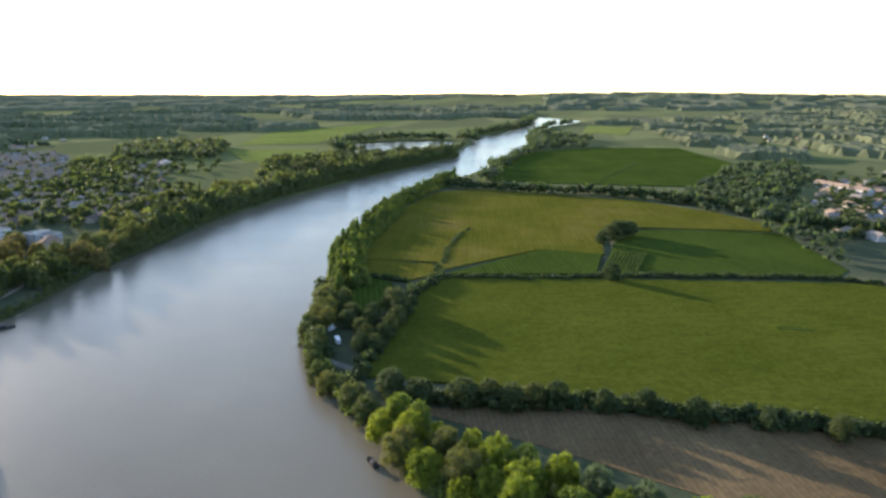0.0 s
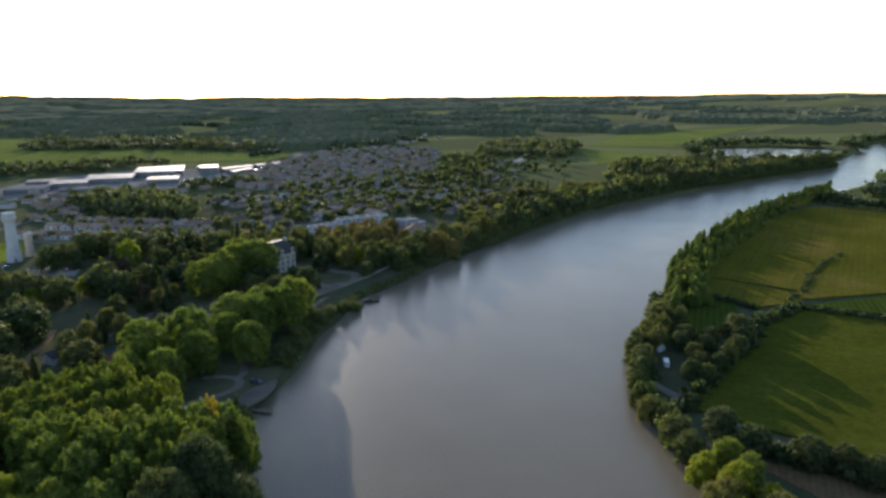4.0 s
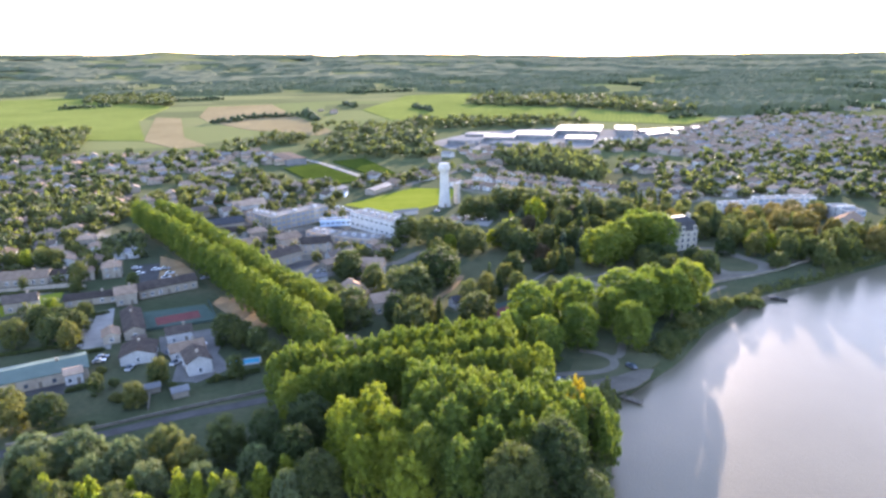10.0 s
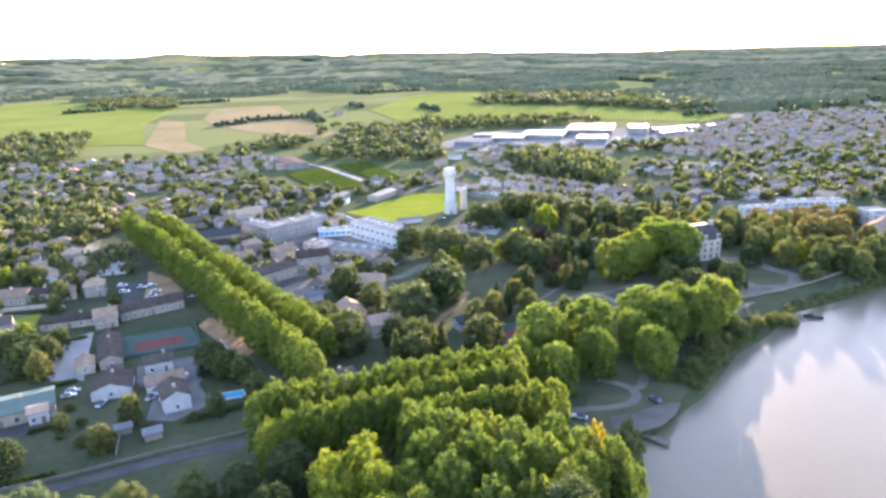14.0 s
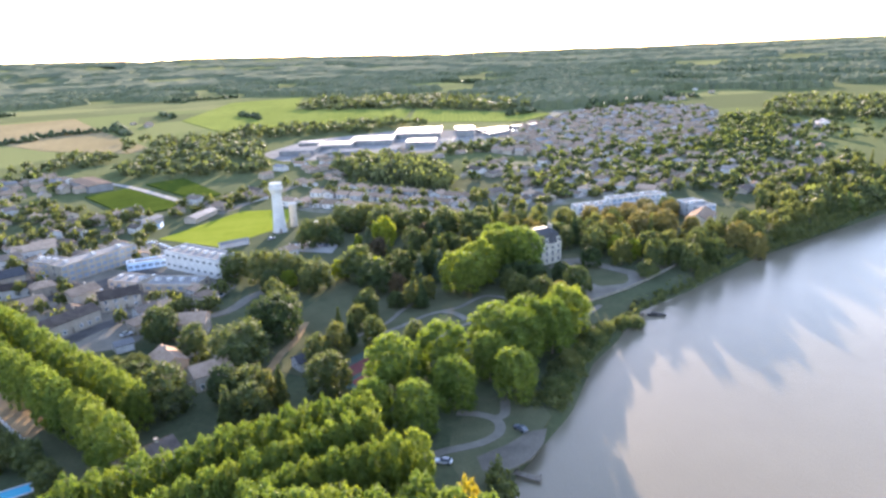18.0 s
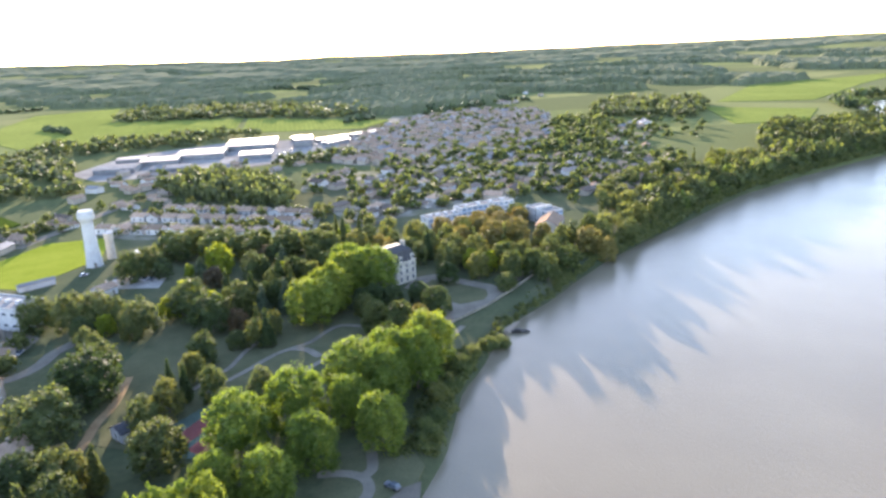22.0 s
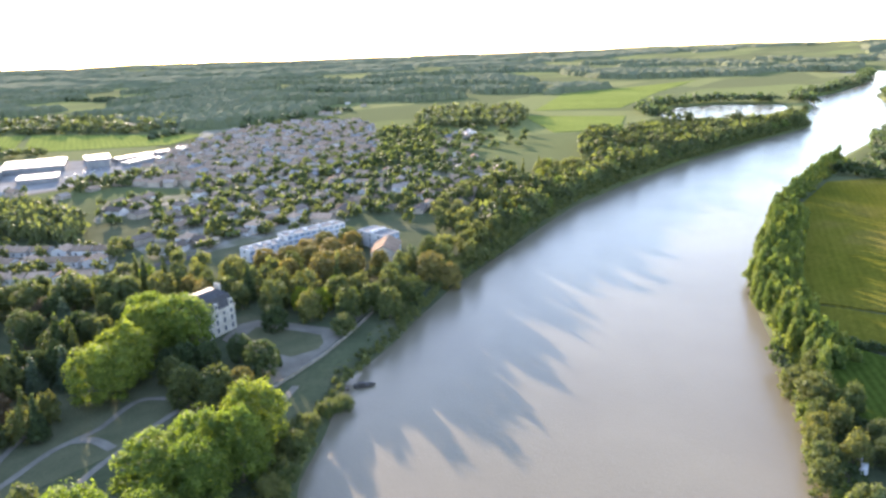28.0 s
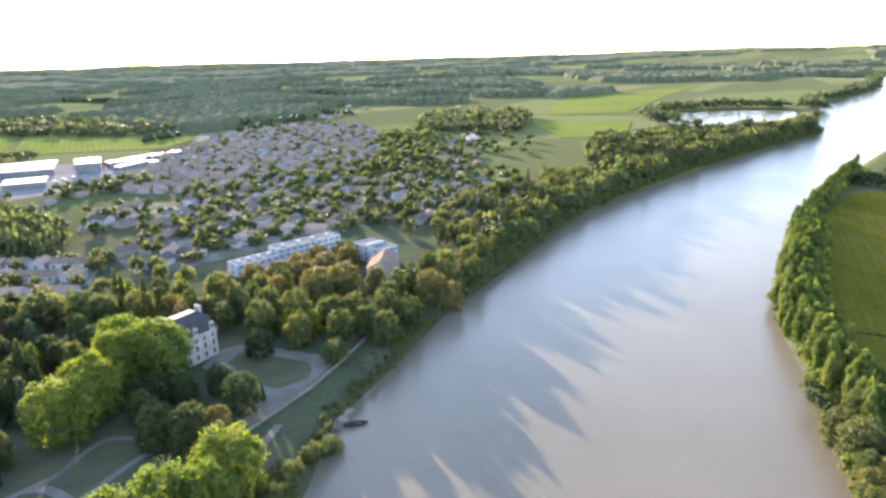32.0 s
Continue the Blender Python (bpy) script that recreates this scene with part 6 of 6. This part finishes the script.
def flat_block(name, w, d, h, wall, storeys, bays, label, category, band=None, roof_boxes=3, win="wide"):
    """A flat-roofed block: walls, parapet, roof deck, plant boxes, and its windows one by one; front towards -y."""
    e = new(name)
    part("wall", boxes((-w / 2, -d / 2, -0.3, w / 2, d / 2, h - 0.3)), M[wall], e)
    part("parapet", boxes((-w / 2, -d / 2, h - 0.3, w / 2, -d / 2 + 0.3, h + 0.3), (-w / 2, d / 2 - 0.3, h - 0.3, w / 2, d / 2, h + 0.3),
                          (-w / 2, -d / 2 + 0.3, h - 0.3, -w / 2 + 0.3, d / 2 - 0.3, h + 0.3), (w / 2 - 0.3, -d / 2 + 0.3, h - 0.3, w / 2, d / 2 - 0.3, h + 0.3)), M[wall], e)
    part("roof", boxes((-w / 2 + 0.3, -d / 2 + 0.3, h - 0.29, w / 2 - 0.3, d / 2 - 0.3, h - 0.1)), M["flat_roof"], e)
    for k in range(roof_boxes):
        x = -w * 0.35 + w * 0.7 * k / max(1, roof_boxes - 1)
        part("plant_box", boxes((x - 1, -1, h - 0.1, x + 1, 1.2, h + 1.1)), M["concrete"], e)
    sh = h / storeys
    for s in range(storeys):
        z = sh * (s + 0.5)
        if band:
            for side in (-1, 1):
                y = side * (d / 2 + 0.02)
                part("band", boxes((-w / 2 + 0.2, min(y, y + side * 0.03), z - 1.1, w / 2 - 0.2, max(y, y + side * 0.03), z - 0.75)), M[band], e)
        for k in range(bays):
            x = -w / 2 + w * (k + 0.5) / bays
            for side in (-1, 1):
                put("window", WIN[win], e, x, side * (d / 2 + 0.01), z + 0.1)
        for k in range(max(1, int(d / 6))):
            y = -d / 2 + d * (k + 0.5) / max(1, int(d / 6))
            for side in (-1, 1):
                put("window", WIN["small"], e, side * (w / 2 + 0.01), y, z + 0.1, 90)
    return tagged(e, label, category)


school = flat_block("school", 40, 13, 9, "render_white", 2, 9, "white school block with two rows of windows", "school", None, 6, "strip")
school.matrix_basis = pose(9.2, 383.1, 0, 0, 0, -53)
low = flat_block("school_wing", 18, 7, 3.6, "blue_panel", 1, 6, "low pale blue wing joined to the school", "school", None, 2)
low.matrix_basis = pose(-17, 402, 0, 0, 0, 4)
low2 = flat_block("school_annex", 25, 12, 3.4, "render_cream", 1, 5, "flat-roofed single-storey school annex", "school", None, 4)
low2.matrix_basis = pose(-3, 362, 0, 0, 0, -28)
low3 = flat_block("school_annex", 17, 11, 3.4, "render_cream", 1, 4, "low flat-roofed annex near the school gate", "school", None, 3)
low3.matrix_basis = pose(-22, 375, 0, 0, 0, -40)
for x, y, w, turn, h, lab in ((-40.4, 407.3, 40, 40, 8.4, "cream three-storey residence with rows of windows"), (-60, 409, 14, -43, 8.0, "end wing of the cream three-storey residence")):
    b = flat_block("residence", w, 11, h, "render_cream", 3, max(3, int(w / 3.2)), lab, "apartment block", None, 3)
    b.matrix_basis = pose(x, y, 0, 0, 0, turn)
for x, y, w, d, turn, h, st in ((224, 392, 22, 9, -2, 5.8, 2), (254, 393, 36, 9, -3, 7.6, 3), (271, 360, 11, 20, -3, 7.6, 3)):
    b = flat_block("apartment_block", w, d, h, "render_white", st, max(4, int(w / 3.4)), "white flat-roofed apartment block with blue-grey bands", "apartment block", "blue_panel", 4)
    b.matrix_basis = pose(x, y, 0, 0, 0, turn)

# works sheds
for x, y, w, d, h, turn, roof, lab in (
        (250, 804, 50, 54, 6.5, -22, "metal_roof", "large hall with a bright flat metal roof"), (190, 776, 44, 38, 5.5, -22, "metal_roof", "long grey hall with a pale metal roof"),
        (229, 730, 30, 26, 5, -22, "shed_wall", "square grey hall beside the concrete yard"), (292, 768, 19, 26, 9.5, -22, "metal_roof", "tall boxy grey store with a white roof"),
        (108, 744, 34, 30, 5, -22, "flat_roof", "low pale workshop hall with a grey roof"), (146, 712, 32, 20, 4, -22, "flat_roof", "low flat-roofed depot beside the yard"),
        (148, 762, 34, 26, 5, -22, "shed_wall", "grey hall with a shallow metal roof"), (330, 782, 40, 11, 4, 12, "metal_roof", "narrow open-sided shed with a shining roof"),
        (372, 790, 36, 10, 4, 12, "metal_roof", "long narrow shed with a shining roof"), (322, 752, 34, 9, 4, 25, "metal_roof", "narrow lean-to shed beside the road"),
        (306, 808, 22, 16, 5, -22, "metal_roof", "small hall with a white metal roof"), (128, 790, 26, 20, 5, -22, "metal_roof", "small grey hall at the edge of the yard"),
        (-70, 655, 46, 18, 6, -66, "darktile", "long farm shed with a dull brown roof")):
    s = house("works_shed", w, d, h * 0.85, 0.7, "shed_wall", roof, False, False, False, lab)
    s.matrix_basis = pose(x, y, 0, 0, 0, turn)
    tagged(s, category="shed")

# the water tower and its smaller neighbour
tower = new("water_tower")
tower.matrix_basis = pose(51.5, 440, 0)
bm = bmesh.new()
lathe(bm, [(4.1, -0.5), (3.7, 3), (3.2, 9), (2.85, 17), (2.75, 22)], 28)
part("shaft", bm, M["concrete"], tower)
bm = bmesh.new()
lathe(bm, [(2.75, 22.02), (3.0, 22.6), (3.9, 24.2), (4.0, 24.6), (4.0, 26.0), (3.5, 26.1), (3.5, 27.6), (3.3, 28.0)], 28)
part("tank", bm, M["concrete"], tower)
bm = bmesh.new()
for k in range(18):
    a = 2 * math.pi * k / 18
    lathe(bm, [(0.05, 26.0), (0.05, 27.1)], 5, 3.9 * math.cos(a), 3.9 * math.sin(a))
part("railing", bm, M["metal_roof"], tower)
part("door", boxes((-0.6, -4.2, -0.2, 0.6, -3.6, 2.3)), M["wood"], tower)
tagged(tower, "tall slender white concrete water tower", "water tower")
tank = new("old_water_tower")
tank.matrix_basis = pose(60.5, 448, 0)
bm = bmesh.new()
lathe(bm, [(2.2, -0.5), (2.1, 10), (2.3, 10.2), (2.3, 13.4)], 20)
part("shaft", bm, M["stone"], tank)
bm = bmesh.new()
lathe(bm, [(2.5, 13.42), (2.4, 13.7), (0.3, 14.4)], 20)
part("roof", bm, M["concrete"], tank)
tagged(tank, "short weathered stone water tower", "water tower")

# the mansion: its front looks south over the terrace
man = new("mansion")
man.matrix_basis = pose(155, 323.2, 0, 0, 0, 13) @ Matrix.Diagonal((0.9, 0.85, 1.0, 1))
W, D, HW = 19.0, 13.0, 9.2
part("wall", boxes((-W / 2, -D / 2, -0.3, W / 2, D / 2, HW)), M["stone"], man)
part("cornice", boxes((-W / 2 - 0.3, -D / 2 - 0.3, HW, W / 2 + 0.3, D / 2 + 0.3, HW + 0.4)), M["stone"], man)
bm = bmesh.new()
rings = []
for ins, z in ((0.0, HW + 0.4), (1.4, HW + 5.0), (1.8, HW + 5.2), (4.6, HW + 7.0)):
    rings.append([bm.verts.new((sx * (W / 2 - ins), sy * (D / 2 - ins), z)) for sx, sy in ((-1, -1), (1, -1), (1, 1), (-1, 1))])
for a, b in zip(rings, rings[1:]):
    for k in range(4):
        bm.faces.new((a[k], a[(k + 1) % 4], b[(k + 1) % 4], b[k]))
bm.faces.new(rings[-1])
roof = part("roof", bm, M["slate"], man)
for x in (-W / 2 + 2.2, W / 2 - 2.2):
    part("chimney", boxes((x - 0.5, -1.4, HW + 3, x + 0.5, 1.4, HW + 7.8), (x - 0.6, -1.5, HW + 7.8, x + 0.6, 1.5, HW + 8.05)), M["stone"], roof)
for k in range(5):
    x = -W / 2 + W * (k + 0.5) / 5
    for s in (-1, 1):
        for z in (1.9, 5.0, 7.7):
            put("window", WIN["small"], man, x, s * (D / 2 + 0.01), z, 0, (1, 1, 1.4 if z < 7 else 0.9))
        if k % 2 == 0:
            dm = part("dormer", boxes((x - 0.9, s * (D / 2 - 0.4) - 0.7, HW + 0.5, x + 0.9, s * (D / 2 - 0.4) + 0.7, HW + 3.0)), M["stone"], man)
            put("window", WIN["small"], dm, x, s * (D / 2 + 0.32), HW + 1.7)
for k in range(3):
    y = -D / 2 + D * (k + 0.5) / 3
    for s in (-1, 1):
        for z in (1.9, 5.0, 7.7):
            put("window", WIN["small"], man, s * (W / 2 + 0.01), y, z, 90, (1, 1, 1.3 if z < 7 else 0.9))
tagged(man, "stone mansion with a slate mansard roof and dormers", "mansion")

# quay wall before the mansion
bm = bmesh.new()
QUAY = [(110, 241), (118, 248.5), (132, 259.5), (143.5, 267.3), (155.8, 270.6), (169.9, 274.7), (186.6, 281.7), (205, 290.5)]
for (x0, y0), (x1, y1) in zip(QUAY, QUAY[1:]):
    n = Vector((y1 - y0, x0 - x1)).normalized() * 0.3
    q = [(x0 - n.x, y0 - n.y), (x0 + n.x, y0 + n.y), (x1 + n.x, y1 + n.y), (x1 - n.x, y1 - n.y)]
    lo = [bm.verts.new((*p, -2.5)) for p in q]
    hi = [bm.verts.new((*p, 1.0)) for p in q]
    bm.faces.new(hi)
    for i in range(4):
        bm.faces.new((lo[i], lo[(i + 1) % 4], hi[(i + 1) % 4], hi[i]))
bmesh.ops.recalc_face_normals(bm, faces=bm.faces)
tagged(part("quay_wall", bm, M["old_wall"], None), "long pale quay wall along the riverside road", "wall", kind="structure")

# garden walls
def low_wall(name, pts, h, label, mat_name="render_cream"):
    bm = bmesh.new()
    for (x0, y0), (x1, y1) in zip(pts, pts[1:]):
        n = Vector((y1 - y0, x0 - x1)).normalized() * 0.15
        q = [(x0 - n.x, y0 - n.y), (x0 + n.x, y0 + n.y), (x1 + n.x, y1 + n.y), (x1 - n.x, y1 - n.y)]
        lo = [bm.verts.new((*p, -0.3)) for p in q]
        hi = [bm.verts.new((*p, h)) for p in q]
        bm.faces.new(hi)
        for i in range(4):
            bm.faces.new((lo[i], lo[(i + 1) % 4], hi[(i + 1) % 4], hi[i]))
    bmesh.ops.recalc_face_normals(bm, faces=bm.faces)
    return tagged(part(name, bm, M[mat_name], None), label, "wall", kind="structure")


low_wall("garden_wall_1", [(-94, 173), (-71, 180), (-54, 186.5), (-32, 194), (-12, 201)], 0.9, "grey garden wall along the lane", "old_wall")
low_wall("garden_wall_2", [(-165, 303), (-130, 308), (-122, 305)], 1.8, "pale rendered garden wall")
low_wall("garden_wall_3", [(-62, 188), (-68, 214)], 1.0, "low wall between two gardens", "old_wall")
low_wall("garden_wall_4", [(-88, 248), (-56, 256.5), (-64, 279)], 1.0, "low kerb wall round the sports court", "green_court")
hedge_spots = [(x, y, 1.0, 1.7) for x, y, a in along([(-97, 231), (-90, 234)], 0.8) + along([(-90, 203), (-84, 206)], 0.8) + along([(-155, 270), (-148, 290)], 0.9) + along([(-48, 203), (-34, 209)], 1.0) + along([(-165, 300), (-122, 303)], 1.1) + along([(-125, 262), (-101, 271)], 1.1) + along([(-69, 190), (-64, 206)], 1.1) + along([(-93, 176), (-74, 181)], 1.1) + along([(-130, 232), (-100, 240)], 1.2)]
foliage("clipped_hedge", hedge_spots, M["leaf"], "bush", "short clipped green garden hedges", "hedge", 90, 0.2)

# swimming pool
pool = new("swimming_pool")
pool.matrix_basis = pose(-39.5, 217, 0, 0, 0, 12)
part("rim", boxes((-5.3, -2.5, -0.2, 5.3, -2.0, 0.25), (-5.3, 2.0, -0.2, 5.3, 2.5, 0.25), (-5.3, -2.0, -0.2, -4.8, 2.0, 0.25), (4.8, -2.0, -0.2, 5.3, 2.0, 0.25)), M["concrete"], pool)
part("water_surface", boxes((-4.8, -2.0, -0.2, 4.8, 2.0, 0.12)), M["pool"], pool)
tagged(pool, "oblong garden swimming pool with bright blue water", "pool")


def car_thing(name, paint, label, length=4.3, tall=1.45, van=False):
    e = new(name)
    bm = boxes((-length / 2, -0.85, 0.3, length / 2, 0.85, 0.85 if not van else tall))
    bmesh.ops.bevel(bm, geom=list(bm.edges), offset=0.12, segments=2, affect="EDGES")
    body = part("body", bm, M[paint], e)
    if not van:
        bm = bmesh.new()
        lo = [bm.verts.new(p) for p in ((-length * 0.42, -0.8, 0.84), (length * 0.22, -0.8, 0.84), (length * 0.22, 0.8, 0.84), (-length * 0.42, 0.8, 0.84))]
        hi = [bm.verts.new(p) for p in ((-length * 0.32, -0.65, tall), (length * 0.06, -0.65, tall), (length * 0.06, 0.65, tall), (-length * 0.32, 0.65, tall))]
        bm.faces.new(hi)
        for i in range(4):
            bm.faces.new((lo[i], lo[(i + 1) % 4], hi[(i + 1) % 4], hi[i]))
        part("cabin", bm, M["glass"], e)
    else:
        part("windscreen", boxes((length / 2 - 0.05, -0.7, tall * 0.6, length / 2 + 0.02, 0.7, tall * 0.9)), M["glass"], e)
    for sx in (-0.3, 0.3):
        for sy in (-0.82, 0.82):
            bm = bmesh.new()
            bmesh.ops.create_cone(bm, cap_ends=True, segments=12, radius1=0.32, radius2=0.32, depth=0.2)
            bmesh.ops.rotate(bm, verts=bm.verts, matrix=Matrix.Rotation(radians(90), 3, "X"))
            bmesh.ops.translate(bm, verts=bm.verts, vec=(sx * length, sy, 0.32))
            part("wheel", bm, M["rubber"], e)
    return tagged(e, label, "car" if not van else "van")


cars = {"car_white": car_thing("car", "car_white", "small white car parked on the ground"), "car_grey": car_thing("car", "car_grey", "small dark grey car parked outdoors")}
vans = car_thing("van", "car_white", "white camper van parked by the riverside trees", 4.6, 2.1, True)
vans.matrix_basis = pose(200, 116, 0.05, 0, 0, 40)
v2 = copy_thing(vans, pose(211, 125, 0.05, 0, 0, 10))
tagged(v2, "second white camper van under riverside trees")
for x, y, a in ((72, 446, 20), (78, 444, 25), (86, 453, 15)):
    tagged(copy_thing(vans, pose(x, y, 0.05, 0, 0, a)), "white box van parked near the water tower")
PARKED = [(-88, 224, 15), (-88, 227, 15), (-76, 217, 80), (-72, 310, 20), (-80, 312, 20), (-90, 314, 15), (-30, 368, 30), (-36, 372, 30), (-42, 376, 30), (84.3, 194.8, 110), (60.5, 188.7, 150), (-62, 219, 60), (-24, 338, 40),
                                  (-100, 240, 100), (-128, 330, 10), (-140, 345, 10), (-20, 312, 30), (-60, 380, 20), (-66, 372, 20), (90, 470, 50), (70, 430, 50), (45, 425, 30), (15, 340, 60), (230, 380, 0), (240, 380, 0)]
PARKED += [(-26 + 2.6 * k, 455 - 1.9 * k, 55) for k in range(5)] + [(-12 + 1.5 * k, 440 - 2.8 * k, -30) for k in range(6)] + [(240 + 9 * k, 722 + 5 * k, 20) for k in range(5)] + [(270 + 8 * k, 742 + 4 * k, 60) for k in range(6)] + [(340 + 6 * k, 764 + k, 10) for k in range(6)]
PARKED += [(-28 + 3 * k, 371 + 2.2 * k, -54) for k in range(6)] + [(-58 + 2.7 * k, 306 + 2 * k, -50) for k in range(5)] + [(57 + 2.6 * k, 407 - 2 * k, 50) for k in range(6)] + [(-108, 331, 15), (-98, 327, 10), (-94, 328, 10), (-104, 322, 20), (-90, 320, 15), (-66, 228, 60), (-57, 233, 10)]
for i, (x, y, turn) in enumerate(PARKED):
    src = cars["car_white"] if i % 3 else cars["car_grey"]
    if i < 2:
        src = list(cars.values())[i]
        src.matrix_basis = pose(x, y, 0.06, 0, 0, turn)
    else:
        copy_thing(src, pose(x, y, 0.06, 0, 0, turn))

# white bollards at the edge of the square
bm = bmesh.new()
lathe(bm, [(0.22, -0.1), (0.22, 0.75), (0.14, 0.95), (0.02, 1.0)], 10)
post_me = bpy.data.meshes.new("bollard")
bm.to_mesh(post_me)
bm.free()
post_me.materials.append(M["line"])
for x, y, a in along([(-50, 259), (-35, 233)], 2.6):
    tagged(new("bollard", post_me), "short white concrete bollard beside the earth square", "bollard", "bollards of the square").matrix_basis = pose(x, y, 0.05)

# moored boats
def boat(x, y, turn, length, label):
    e = new("boat")
    e.matrix_basis = pose(x, y, -3.0, 0, 0, turn)
    bm = bmesh.new()
    half = length / 2
    rim = [(-half, -0.9), (half * 0.5, -1.0), (half, 0), (half * 0.5, 1.0), (-half, 0.9)]
    lo = [bm.verts.new((px * 0.9, py * 0.7, -0.2)) for px, py in rim]
    hi = [bm.verts.new((px, py, 0.75)) for px, py in rim]
    bm.faces.new(list(reversed(lo)))
    for i in range(5):
        bm.faces.new((lo[i], lo[(i + 1) % 5], hi[(i + 1) % 5], hi[i]))
    part("hull", bm, M["tarred"], e)
    part("deck", boxes((-half * 0.9, -0.75, 0.4, half * 0.4, 0.75, 0.5)), M["tarred"], e)
    part("cabin", boxes((-half * 0.6, -0.6, 0.5, 0.0, 0.6, 1.5)), M["tarred"], e)
    return tagged(e, label, "boat")


boat(168, 252, -35, 7, "dark wooden work boat moored off the bank")
boat(134, 66, 50, 6, "dark moored boat under the far bank trees")
boat(152, 78, 60, 5, "small boat moored at the riverside camp")
jetty = new("jetty")
jetty.matrix_basis = pose(163, 254, 0, 0, 0, -35)
part("deck", boxes((-5, -0.6, -2.4, 0.5, 0.6, -2.25)), M["wood"], jetty)
for x in (-4, -1.5, 0.2):
    for y in (-0.6, 0.6):
        bm = bmesh.new()
        lathe(bm, [(0.12, -6.4), (0.12, -1.6)], 8, x, y)
        part("post", bm, M["wood"], jetty)
tagged(jetty, "small weathered wooden landing stage", "jetty")
stage = new("landing_stage")
stage.matrix_basis = pose(78.5, 179, 0, 0, 0, -51)
part("deck", boxes((-3.5, -1.0, -2.4, 3.5, 1.0, -2.2)), M["wood"], stage)
for x in (-3, 0, 3):
    bm = bmesh.new()
    lathe(bm, [(0.14, -6.4), (0.14, -1.4)], 8, x, 1.1)
    part("post", bm, M["wood"], stage)
tagged(stage, "grey wooden landing stage at the trodden bank", "jetty")

# white stones that close the earth square off from the lane
stone_mesh = None
for x, y, a in along([(-49.4, 257.6), (-44.9, 249.5), (-39.9, 241.6), (-34.9, 232.8)], 2.4):
    if stone_mesh is None:
        bm = bmesh.new()
        lathe(bm, [(0.3, -0.05), (0.32, 0.1), (0.27, 0.5), (0.15, 0.68), (0.01, 0.72)], 10)
        bollard = part("bollard", bm, M["render_white"], None)
        stone_mesh = bollard.data
    else:
        bollard = new("bollard", stone_mesh)
    bollard.matrix_basis = pose(x, y, 0.05, 0, 0, math.degrees(a))
    tagged(bollard, "squat white stone bollard beside the avenue", "bollard", "bollards of the earth square")
